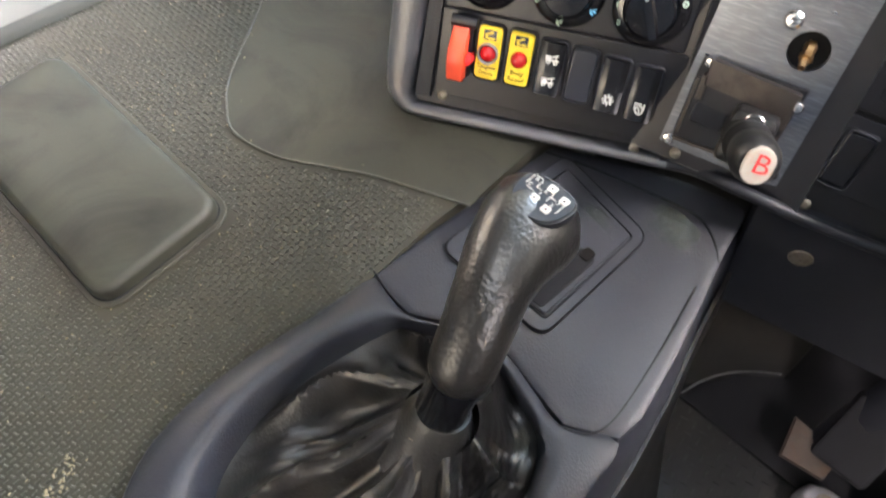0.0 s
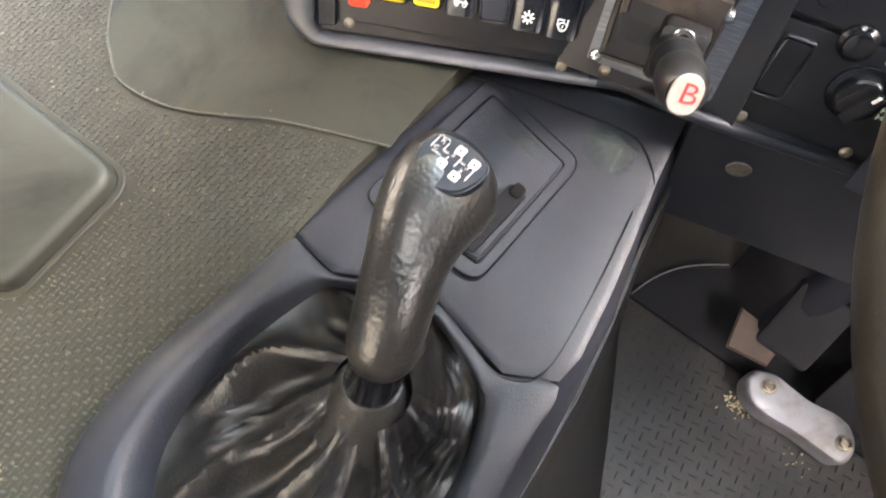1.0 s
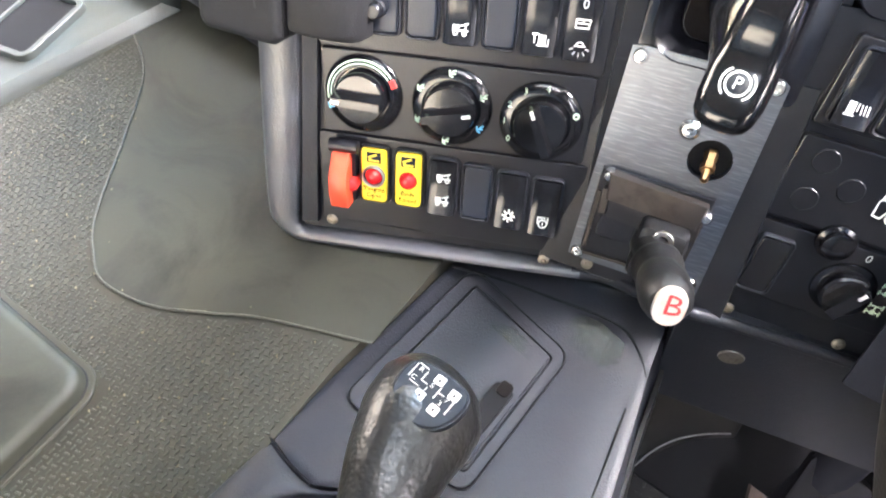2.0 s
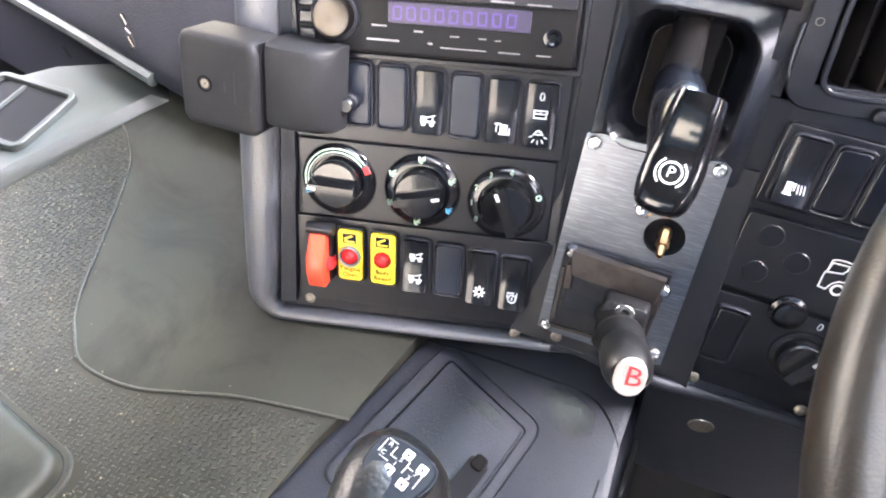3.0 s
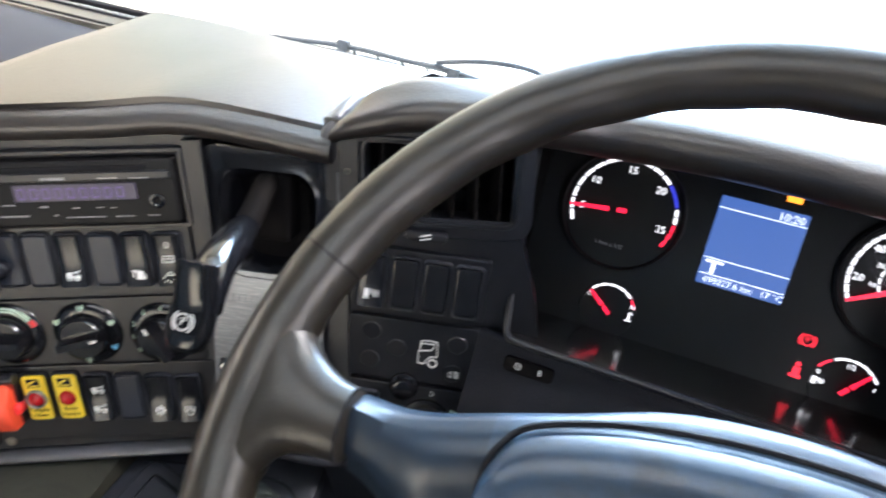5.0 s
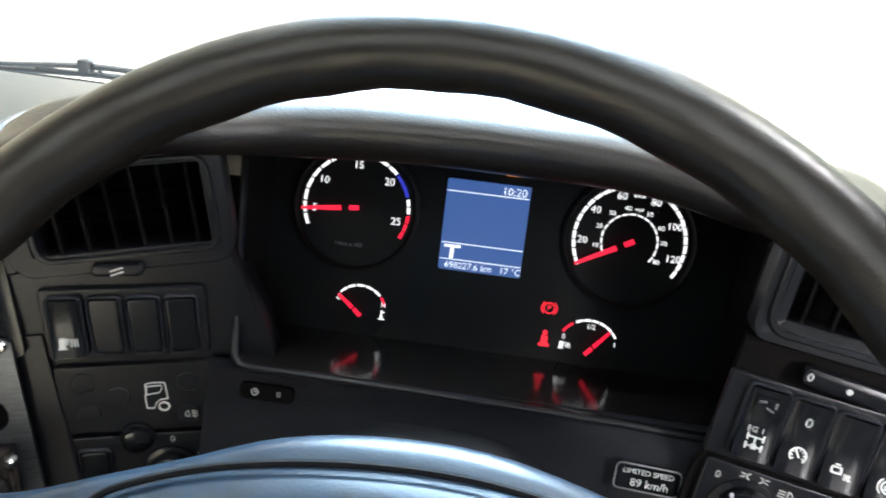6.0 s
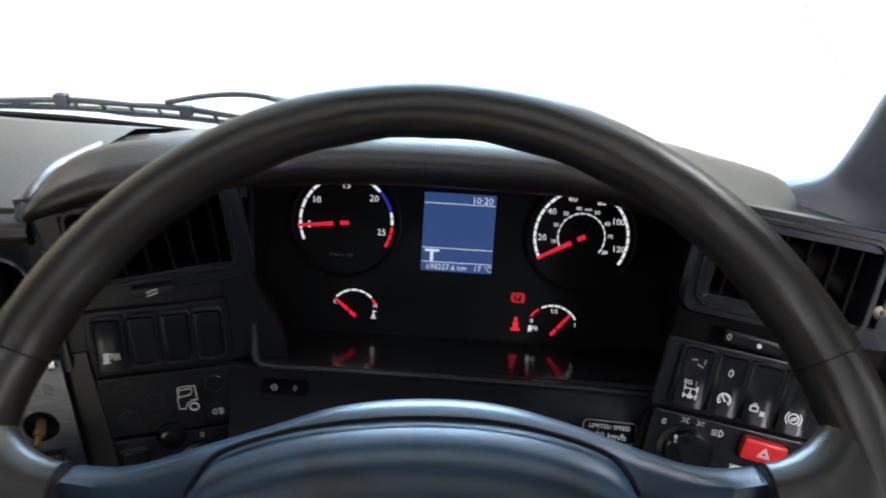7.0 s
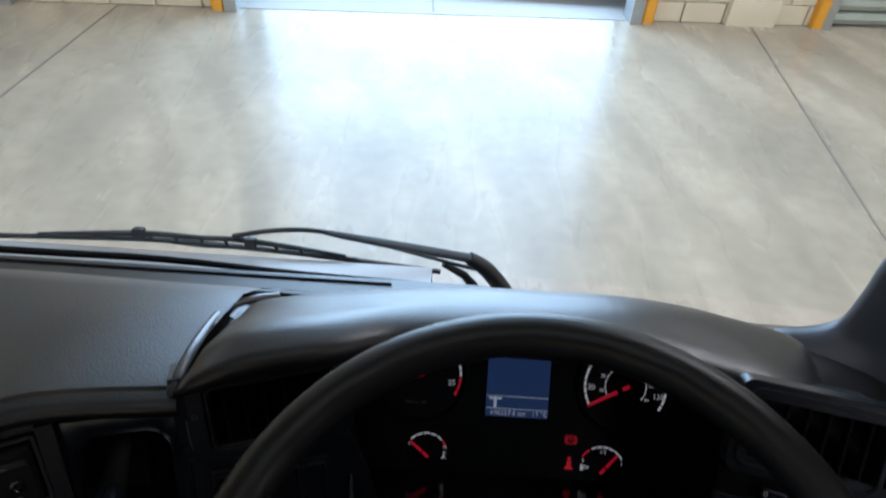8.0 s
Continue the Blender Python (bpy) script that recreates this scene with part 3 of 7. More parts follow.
# pale scuttle panel outside, under the wipers
scuttle = part("scuttle_panel", sheet([[Vector((x, y, z)) for x in (-1.7, -1.2, -0.8, -0.5, -0.25, 0.0)] for y, z in ((0.279, 1.872), (0.33, 1.845), (0.40, 1.80), (0.455, 1.75), (0.47, 1.60), (0.47, 1.2))], 0.004),
               surface("pale_grey_bodywork", (0.26, 0.26, 0.245), 0.4, spread=0.08, stain=0.4, stain_scale=6, stain_color=(0.3, 0.29, 0.27)))
tagged(scuttle, "pale grey painted panel below the windscreen", "body panel", kind="structure")

# ---------------------------------------------------------------- frames of the panels
FA = facing((-0.3902, -0.2696, 1.9438), 25, 25)
FP = facing((-0.2481, -0.2275, 1.9317), 13, 28)
FL = facing((-0.1488, -0.1655, 1.9882), 18, 24)
FC = facing((0.1220, -0.0279, 1.9655), 0, 39)
FR = facing((0.3021, -0.1807, 2.0123), -12, 33)
FW = facing((0.0857, -0.3553, 2.1588), -9.75, 64.8, 12.0)
FK = facing((-0.144, -0.243, 1.787), 18, 2)

# ---------------------------------------------------------------- dashboard body
dash = thing("dashboard", pose(-0.3, 0.0, 1.9), "dark grey moulded truck dashboard with a padded brown-grey top", "dashboard")
UND = pose(0.3, 0.0, -1.9)


def dash_part(name, bm, material, label="", sharp=38):
    return part(name, bm, material, dash, label, UND, sharp)


REAR = [Vector((0, y, z)) for y, z in ((0.045, 2.067), (0.12, 2.002), (0.185, 1.937), (0.205, 1.916))]
REAR2 = [Vector((0, y, z)) for y, z in ((0.207, 1.905), (0.235, 1.900), (0.265, 1.893), (0.275, 1.86))]


def pad(lips, top=0.040, bulge=0.016, rear=REAR, lift=0.0, push=0.0, heights=(0.25, 0.55, 0.85, 1.0), crest=1.05):
    """The padded top: a rolled lip towards the driver, then a fall towards the windscreen."""
    rows = []
    for (x, y, z), (dx, dy), *rx in lips:
        d = Vector((dx, dy, 0)).normalized()
        L = Vector((x, y, z))
        up = Vector((0, 0, 1)) * (rx[2] if len(rx) > 2 else 1.0)
        h1, h2, h3, h4 = heights
        row = [L - d * (0.03 if x > -0.47 else 0.009), L - d * 0.004, L + d * 0.006 + up * 0.002, L + d * bulge + up * top * h1, L + d * bulge + up * top * h2,
               L + d * bulge * 0.45 + up * top * h3, L - d * 0.010 + up * top * h4, L - d * 0.032 + up * (top * crest)]
        last = row[-1]
        for k, r in enumerate(rear):
            f = (k + 1) / len(rear)
            xr = last.x + (rx[0] - last.x) * f if rx else last.x - dx * 0.10 * f
            row.append(Vector((xr, r.y + push, r.z + lift * (1 - f) - (rx[1] if len(rx) > 1 else 0.0))))
        rows.append(row)
    cols = [smooth_path(c, 4) for c in zip(*rows)]
    return sheet([smooth_path(r, 2) for r in zip(*cols)])


la, lb = FA @ Vector((-0.128, 0.176, 0)), FA @ Vector((0.108, 0.176, 0))
lp = FP @ Vector((0.052, 0.180, 0))
na, npl = Vector((math.sin(radians(25)), -math.cos(radians(25)))), Vector((math.sin(radians(13)), -math.cos(radians(13))))
lips = [((-0.490, -0.14, 1.945), (-1.0, 0.3), -0.545, 0.05, 0.5), ((-0.509, -0.190, 1.985), (-1.0, 0.1), -0.555, 0.03, 0.55), ((-0.520, -0.228, 2.035), (-0.9, -0.4), -0.555, 0.018, 0.6), ((-0.517, -0.256, 2.072), (-0.6, -0.8), -0.550, 0.008, 0.72),
        (tuple(la), (0.0, -1), -0.545, 0.003, 0.88), (tuple(la.lerp(lb, 0.3)), tuple(na), -0.47), (tuple(la.lerp(lb, 0.7)), tuple(na), -0.36), (tuple(lb), tuple(na.lerp(npl, 0.5)), -0.27), (tuple(lp), tuple(npl), -0.17)]
dash_part("top_pad", pad(lips, 0.020, 0.008, heights=(0.28, 0.60, 0.88, 1.0)), PAD, "brown-grey padded top over the radio")
# strip between pad and glass, with a groove and a dark gap
dash_part("demister_strip", sheet([[Vector((x, r.y - 0.25 * max(0.0, x - 0.2), r.z - 0.16 * max(0.0, x - 0.2))) for r in REAR2] for x in [-1.66 + 2.32 * i / 12 for i in range(13)]]), PAD, "grey demister strip along the windscreen")
dash_part("demister_slot", tube([(-1.6, 0.250, 1.8975), (-0.06, 0.250, 1.8975)], 0.0026, 6), DEEP, "dark demister slot")

dash_part("screen_seal", tube([(-1.6, 0.280, 1.889), (-0.70, 0.281, 1.890), (-0.43, 0.281, 1.891), (-0.21, 0.281, 1.878), (0.0, 0.281, 1.872), (0.14, 0.281, 1.868)], [0.0062, 0.0062, 0.0058, 0.0050, 0.0040, 0.003], 8, soft=4), DEEP, "black windscreen seal")
dash_part("pad_groove", tube([(-1.6, 0.206, 1.9115), (-0.64, 0.206, 1.9110), (-0.42, 0.206, 1.9105), (-0.185, 0.206, 1.905)], 0.0021, 6), DEEP, "dark groove behind the pad")

# binnacle top from the middle vent to the door side
l2 = FL @ Vector((0.085, 0.140, 0))
binn = [((-0.275, -0.060, 2.045), (-0.3, -0.95), -0.300, 0.050, 0.20), ((-0.229, -0.098, 2.056), (-0.3, -0.95), -0.228, 0.050, 0.30), ((-0.2215, -0.113, 2.085), (-0.4, -0.9), -0.212, 0.050, 0.40), ((-0.214, -0.121, 2.103), (-0.35, -0.95), -0.200, 0.054, 0.50), ((-0.195, -0.117, 2.112), (0.1, -1), -0.185, 0.044, 0.60), ((-0.155, -0.1035, 2.119), (0.3, -1), -0.145, 0.033, 0.70), (tuple(l2), (0.2, -1), -0.075, 0.020, 0.80),
        ((-0.02, -0.052, 2.097), (0.08, -1), -0.03, 0.009, 0.93), ((0.06, -0.050, 2.1015), (0.0, -1), 0.06, 0.0, 0.92), ((0.14, -0.050, 2.1015), (0, -1), 0.14, 0.0, 0.92), ((0.22, -0.052, 2.100), (-0.05, -1), 0.225, 0.0, 0.88),
        ((0.29, -0.068, 2.094), (-0.15, -1), 0.30, 0.010, 0.80), ((0.335, -0.085, 2.094), (-0.2, -1), 0.35, 0.022, 0.70), ((0.39, -0.105, 2.082), (-0.1, -1), 0.41, 0.036, 0.65), ((0.425, -0.125, 2.062), (0.3, -0.9), 0.46, 0.052, 0.6), ((0.445, -0.13, 2.030), (0.6, -0.8), 0.49, 0.075, 0.5), ((0.47, -0.10, 1.98), (0.9, -0.4), 0.53, 0.100, 0.4)]
dash_part("binnacle_top", pad(binn, 0.036, 0.011, [Vector((0, y, z)) for y, z in ((0.0, 2.1265), (0.035, 2.109), (0.07, 2.077), (0.11, 2.034), (0.165, 1.968), (0.235, 1.90))], heights=(0.30, 0.66, 0.97, 1.06), crest=0.95), PAD, "grained grey top of the instrument binnacle")

# pad edge in a paler material, to paint the door's reflection along it
dash_part("pod_edge", tube([(-0.2275, -0.124, 2.075), (-0.2240, -0.128, 2.098), (-0.2214, -0.1250, 2.1135), (-0.2182, -0.1076, 2.1205), (-0.2178, -0.0762, 2.1155), (-0.2218, -0.0417, 2.0985), (-0.2240, 0.0, 2.0778), (-0.2205, 0.0418, 2.0545), (-0.202, 0.070, 2.036), (-0.186, 0.090, 2.020)], 0.0052, 10, soft=4), STRIP, "raised edge of the binnacle pad", 60)

# top of the dash between the binnacle and the door
rows = []
for x in (0.37, 0.42, 0.47, 0.52, 0.57, 0.62, 0.70):
    f = max(0.0, x - 0.37)
    rows.append([Vector((x, y + 0.02 + 0.25 * f, z - 0.012 - 0.26 * f)) for y, z in ((-0.17, 1.90), (-0.165, 1.98), (-0.150, 2.025), (-0.115, 2.058), (-0.06, 2.066), (0.0, 2.050), (0.07, 2.012), (0.13, 1.965), (0.18, 1.920), (0.22, 1.885))])
dash_part("door_side_top", sheet([smooth_path(r, 3) for r in rows]), PAD, "grained grey top beside the door", 60)

# passenger side
face = []
for x, y0 in ((-0.53, -0.26), (-0.62, -0.25), (-0.75, -0.24), (-0.95, -0.232), (-1.2, -0.225), (-1.7, -0.22)):
    face.append([Vector((x, y0 + dy, z)) for dy, z in ((0.03, 1.855), (0.0, 1.856), (-0.002, 1.868), (0.012, 1.885), (0.06, 1.920), (0.10, 1.945), (0.15, 1.965), (0.24, 1.965), (0.36, 1.935), (0.43, 1.905))])
dash_part("passenger_fascia", sheet([smooth_path(r, 3) for r in face], 0.004), DASH, "smooth grey fascia on the passenger side")
dash_part("fascia_edge", tube([(-0.80, -0.243, 1.862), (-0.95, -0.236, 1.862), (-1.2, -0.229, 1.862), (-1.68, -0.224, 1.862)], 0.008, 8), TRAYGREY, "pale lower edge")
pocket = bmesh.new()
loft(pocket, [[Vector((-1.68, -0.20, 1.62)), Vector((-0.80, -0.20, 1.62)), Vector((-0.80, -0.16, 1.858)), Vector((-1.68, -0.16, 1.858))],
              [Vector((-1.68, -0.10, 1.62)), Vector((-0.80, -0.10, 1.62)), Vector((-0.80, -0.10, 1.858)), Vector((-1.68, -0.10, 1.858))]])
dash_part("lower_fascia", pocket, DASH, "dark lower fascia")
# a short chain of oval slots and printed bars in the fascia, and one lone slot
for k, (x, y, z) in enumerate(((-0.9050, -0.1925, 1.9064), (-0.8725, -0.2106, 1.8942), (-0.8470, -0.2262, 1.8833))):
    m = UND @ facing((x, y, z), 0, 54, -35)
    slot = part("finger_slot", lathe([(0.0046, -0.003), (0.0046, 0.0004), (0.0040, 0.0009), (0.0033, 0.0006), (0.0, 0.0003)], 20), DEEP, dash, "dark oval slot", m @ Matrix.Diagonal((2.3, 1, 1, 1)))
    part("clip", tube([(-0.0032, -0.0012, 0.0008), (0.0004, 0.0006, 0.0016), (0.0036, 0.0012, 0.0009)], 0.0007, 6, soft=3), SCREWMAT, slot, "brassy clip")
    if k < 2:
        part("printed_mark", bars([(0.0165, 0.0, 0.0125, 0.0018, 22)], 0.0002, 0.0006), DIMPRINT, dash, "pale printed bar", m)
part("finger_slot", lathe([(0.0040, -0.004), (0.0040, 0.0004), (0.0030, 0.0008), (0.0, 0.0003)], 16), DEEP, dash, "small dark slot", UND @ facing((-1.156, -0.1835, 1.7231), 0, 9, -50) @ Matrix.Diagonal((2.6, 1, 1, 1)))
dash_part("fascia_seam", tube([(-0.985, -0.045, 1.967), (-0.985, -0.10, 1.958), (-0.975, -0.16, 1.925), (-0.955, -0.205, 1.892), (-0.93, -0.228, 1.872)], 0.0010, 6, soft=4), DEEP, "thin seam")

# the central stack: back plates, side strip and bottom lip
stack = thing("central_control_panel", FA, "black control panel with rocker switches and heater knobs", "control panel")
part("back_plate", outline([(-0.131, -0.118), (0.103, -0.112), (0.112, 0.176), (-0.112, 0.176)], -0.03, -0.002, 0.001), BLACK, stack)
part("inner_strip", outline([(-0.1305, -0.112), (-0.1165, -0.110), (-0.1025, 0.172), (-0.1115, 0.172)], -0.012, 0.004, 0.0015), GREYTRIM, stack)


def moulding(points):
    """A rounded strip whose width changes along its way: x, y and half a width."""
    way = [(p.x, p.y, p.z) for p in smooth_path(points, 6)]
    loops = []
    for i, (x, y, h) in enumerate(way):
        a, b = way[max(i - 1, 0)], way[min(i + 1, len(way) - 1)]
        n = Vector((-(b[1] - a[1]), b[0] - a[0])).normalized()
        loops.append([Vector((x + n.x * h * k, y + n.y * h * k, z)) for k, z in ((-1, -0.10), (-1, 0.000), (-0.9, 0.0042), (-0.6, 0.0068), (0, 0.0076), (0.6, 0.0068), (0.9, 0.0042), (1, 0.000), (1, -0.02))])
    bm = bmesh.new()
    loft(bm, loops)
    return bm


part("side_moulding", moulding([(-0.129, 0.178, 0.0175), (-0.1355, 0.080, 0.0170), (-0.1420, -0.020, 0.0160), (-0.1470, -0.095, 0.0135), (-0.1450, -0.112, 0.0110), (-0.1360, -0.1225, 0.0075), (-0.1180, -0.1250, 0.0055), (-0.040, -0.1235, 0.0048), (0.102, -0.1205, 0.0045)]), STRIP, stack, "grained pale grey rounded edge moulding", None, 60)
part("switch_carrier", block(0.200, 0.066, -0.004, 0.0015, 0.003, 0.001, -0.009, 0.0715), BLACK, stack)
part("heater_carrier", block(0.196, 0.064, -0.004, 0.001, 0.003, 0.001, -0.010, 0.0055), BLACK, stack)
part("switch_carrier", block(0.206, 0.078, -0.004, 0.001, 0.003, 0.001, -0.010, -0.0665), BLACK, stack)
part("right_strip", outline([(0.0935, -0.113), (0.1020, -0.112), (0.1115, 0.172), (0.0965, 0.172)], -0.012, 0.003, 0.001), BLACK, stack)


def screw(parent, x, y, z=0.0, r=0.0038, material=SCREWMAT):
    bm = lathe([(r * 1.25, z - 0.001), (r * 1.25, z + 0.0004), (r, z + 0.0012), (r * 0.55, z + 0.0016), (r * 0.45, z + 0.0006), (0.0, z + 0.0006)], 14)
    return part("screw", bm, material, parent, "dull metal screw", shift(x, y))


for sx, sy in ((-0.105, -0.1065), (0.072, -0.1135)):
    screw(stack, sx, sy, 0.001)


def rocker_z(y, h=0.0435):
    """The face of a rocker: its lower end stands out, its upper end is pressed in."""
    f = y / h
    return 0.0046 - 0.0072 * f * (1.0 if f < 0 else 0.25) + 0.006 * f * f


def rocker_mesh(w=0.0205, h=0.0435, tilt=1):
    """A rocker with one end pressed and a soft ridge."""
    bm = bmesh.new()
    rows = []
    for k in range(9):
        f = k / 8
        y = (f - 0.5) * h
        z = rocker_z(y, h)
        row = []
        for i in range(7):
            g = i / 6
            edge = min(g, 1 - g)
            row.append(Vector(((g - 0.5) * w, y, z - (0.0012 if edge < 0.01 else 0.0))))
        rows.append(row)
    base = [[Vector((p.x, p.y, -0.004)) for p in r] for r in rows]
    vt = [[bm.verts.new(p) for p in r] for r in rows]
    for a, b in zip(vt, vt[1:]):
        for i in range(6):
            bm.faces.new((a[i], a[i + 1], b[i + 1], b[i]))
    loop = vt[0] + [r[-1] for r in vt[1:]] + list(reversed(vt[-1][:-1])) + [r[0] for r in reversed(vt[1:-1])]
    low = [bm.verts.new((v.co.x * 1.03, v.co.y * 1.02, -0.004)) for v in loop]
    for i in range(len(loop)):
        j = (i + 1) % len(loop)
        bm.faces.new((loop[j], loop[i], low[i], low[j]))
    return bm


ROCKER = finish(rocker_mesh(), "rocker_switch", SWITCH, 30)
BEZEL = finish(ring(0.0245, 0.0485, 0.0045, 0.0019, -0.002, 0.0042), "bezel", GREYTRIM)
BLACKBLANK = finish(block(0.0205, 0.0440, -0.002, 0.0042, 0.004, 0.0012), "switch_blank", SWITCH)
BLANKMESH = finish(block(0.0205, 0.0440, -0.002, 0.0042, 0.004, 0.0012), "switch_blank", BLANK)


def sym_snow():
    bm = arc_band(0.0017, 0.0027, 0, 360, 0, 0.0003, None, 14)
    return bars([(0.0039 * math.cos(radians(a)), 0.0039 * math.sin(radians(a)), 0.0020, 0.0012, a) for a in range(0, 360, 45)], bm=bm)


def sym_lamp():
    bm = arc_band(0.0020, 0.0030, 0, 180, 0, 0.0003)
    return bars([(0, 0, 0.0075, 0.0009)] + [(0.0055 * math.cos(radians(a)), 0.0055 * math.sin(radians(a)), 0.0026, 0.0008, a) for a in (200, 235, 270, 305, 340)], bm=bm)


def sym_bus():
    return bars([(0, 0.0026, 0.009, 0.0009), (0, -0.0026, 0.009, 0.0009), (-0.0045, 0, 0.0009, 0.006), (0.0042, 0, 0.0009, 0.006, -12), (0, 0.0003, 0.009, 0.0008), (0, 0.0015, 0.0008, 0.0024)])


def sym_truck():
    bm = arc_band(0.0008, 0.0018, 0, 360, 0, 0.0003, None, 10, -0.0025, -0.0025)
    arc_band(0.0008, 0.0018, 0, 360, 0, 0.0003, bm, 10, 0.0035, -0.0025)
    return bars([(-0.0025, 0.0005, 0.0045, 0.0045), (0.0030, -0.0008, 0.0065, 0.0012), (0.0030, 0.0030, 0.006, 0.0010, 20), (0.004, 0.0012, 0.0009, 0.003)], bm=bm)


def sym_seat():
    return bars([(0.002, 0, 0.0050, 0.0058), (-0.0025, 0.0032, 0.0045, 0.0012), (0.002, -0.0036, 0.0065, 0.0010), (-0.003, 0.0005, 0.001, 0.006), (0.006, -0.0018, 0.0009, 0.005)])


def sym_mirror():
    bm = arc_band(0.0026, 0.0036, 0, 360, 0, 0.0003, None, 14)
    return bars([(0, 0, 0.0024, 0.0009, 90), (-0.0015, 0.0048, 0.006, 0.001), (0.0035, 0.003, 0.001, 0.0045), (-0.004, 0.002, 0.001, 0.004)], bm=bm)


def sym_pump():
    return bars([(-0.003, 0.0, 0.0044, 0.0075), (-0.003, -0.0044, 0.006, 0.0010), (0.0005, 0.001, 0.001, 0.005), (0.0028, 0.0, 0.0009, 0.006, 8), (0.0048, 0.0, 0.0009, 0.006, 8), (0.0068, 0.0, 0.0009, 0.006, 8)])


def sym_cruise():
    bm = arc_band(0.0040, 0.0050, -45, 225, 0, 0.0003, None, 18)
    return bars([(-0.0006, 0.0008, 0.0052, 0.0010, 125)] + [(0.0034 * math.cos(radians(a)), 0.0034 * math.sin(radians(a)), 0.0016, 0.0007, a) for a in range(-30, 225, 36)], bm=bm)


def sym_axle():
    return bars([(-0.0045, 0.0028, 0.0011, 0.0040), (0.0045, 0.0028, 0.0011, 0.0040), (0, 0.0028, 0.009, 0.0009), (0, 0, 0.0010, 0.006), (-0.0045, -0.0028, 0.0011, 0.0040), (0.0045, -0.0028, 0.0011, 0.0040), (0, -0.0028, 0.009, 0.0009), (0, -0.0028, 0.0032, 0.0032)])


def sym_engine():
    return bars([(-0.003, 0.002, 0.0055, 0.0010), (-0.003, -0.0015, 0.0055, 0.0010), (-0.0058, 0.0002, 0.0010, 0.0040), (-0.0005, 0.0002, 0.0010, 0.0034), (-0.003, 0.0036, 0.003, 0.0010), (0.003, -0.0025, 0.0045, 0.0016, 45), (0.003, -0.0025, 0.0045, 0.0016, -45)])


def sym_brake():
    bm = arc_band(0.0032, 0.0041, 0, 360, 0, 0.0003, None, 18)
    arc_band(0.0052, 0.0060, -50, 50, 0, 0.0003, bm)
    arc_band(0.0052, 0.0060, 130, 230, 0, 0.0003, bm)
    return bars([(0, 0.0005, 0.0042, 0.0009, 20), (0, -0.0010, 0.0042, 0.0009, 20)], bm=bm)


def rocker(parent, x, y, symbols=(), turn=0.0, blank=False, name="rocker_switch", size=1.0):
    m = shift(x, y, 0.001, turn) @ Matrix.Scale(size, 4)
    if blank:
        ob = part("switch_blank", BLANKMESH, None, parent, "blue-black blanking plate", m)
    else:
        ob = part(name, ROCKER, None, parent, "black rocker switch with a white symbol" if symbols else "", m)
    part("bezel", BEZEL, None, ob)
    if blank == "black":
        ob.data = BLACKBLANK
    for fn, sy in symbols:
        mt = shift(0, sy, rocker_z(sy) + 0.0003) @ Matrix.Rotation(math.atan((rocker_z(sy + 0.002) - rocker_z(sy - 0.002)) / 0.004), 4, "X")
        if isinstance(fn, str):
            lettering(fn, 0.0085, WHITE, ob, mt, "symbol", "white printed figure")
        else:
            part("symbol", fn(), WHITE, ob, "white printed symbol", mt)
    return ob


for k, sy_ in enumerate(((None, True), (None, True), (((sym_truck, -0.012),), False), (None, True), (((sym_seat, -0.0115),), False), ((("0", 0.013), (sym_bus, 0.001), (sym_lamp, -0.0125)), False))):
    ob = rocker(stack, -0.0603 + 0.0264 * k, 0.0752 - 0.0006 * k, sy_[0] or (), 0, sy_[1])
    if k == 0:
        part("plug", lathe([(0.0065, 0.003), (0.0065, 0.011), (0.0052, 0.012), (0.0052, 0.019), (0.0040, 0.0205), (0.0, 0.0205)], 20), BLACK, ob, "small black plug", shift(-0.003, -0.005))
for k, sy_ in enumerate(((((sym_truck, 0.008), (sym_truck, -0.0105)), False), (None, True), (((sym_snow, -0.0115),), False), (((sym_mirror, -0.0125),), False))):
    rocker(stack, -0.0130 + 0.0265 * k, -0.0592 - 0.0016 * k, sy_[0] or (), 0, sy_[1])


def warning_lamp(x, words, ringed):
    ob = part("warning_lamp", block(0.0205, 0.0455, -0.002, 0.0062, 0.0035, 0.0012), YELLOW, stack, "yellow warning label with a red lamp", shift(x, -0.0575))
    part("bezel", ring(0.0245, 0.0500, 0.0050, 0.0019, -0.002, 0.0050), BLACK, ob)
    bm = bmesh.new()
    loft(bm, [circle(0.0072 * math.cos(radians(a)), 0.0062 + 0.006 * math.sin(radians(a)), 24) for a in (0, 20, 40, 60, 75, 88)])
    part("lens", bm, REDLENS, ob, "domed red lens")
    if ringed:
        part("lens_rim", lathe([(0.0092, 0.006), (0.0092, 0.0085), (0.0083, 0.0092), (0.0074, 0.0085), (0.0073, 0.006)], 24), ALU, ob, "grey metal lens rim")
    part("symbol", bars([(0, 0.0158, 0.011, 0.0085)], 0.0062, 0.0065), SWITCH, ob, "black tipper symbol")
    part("symbol", bars([(-0.0010, 0.0170, 0.0075, 0.0018, 25), (0.0, 0.0132, 0.0085, 0.0014), (-0.003, 0.0148, 0.002, 0.0024)], 0.0065, 0.0068), YELLOW, ob)
    for j, word in enumerate(words):
        lettering(word, 0.0056, SWITCH, ob, shift(0, -0.0118 - 0.0056 * j, 0.0063), "lettering", "black printed word")


warning_lamp(-0.0672, ("Tailgate", "Open"), True)
warning_lamp(-0.0400, ("Body", "Raised"), False)

guard = part("switch_guard", block(0.0205, 0.046, -0.001, 0.008, 0.003, 0.0015, 0, 0), BLACK, stack, "black body of the guarded switch", shift(-0.0915, -0.0590))
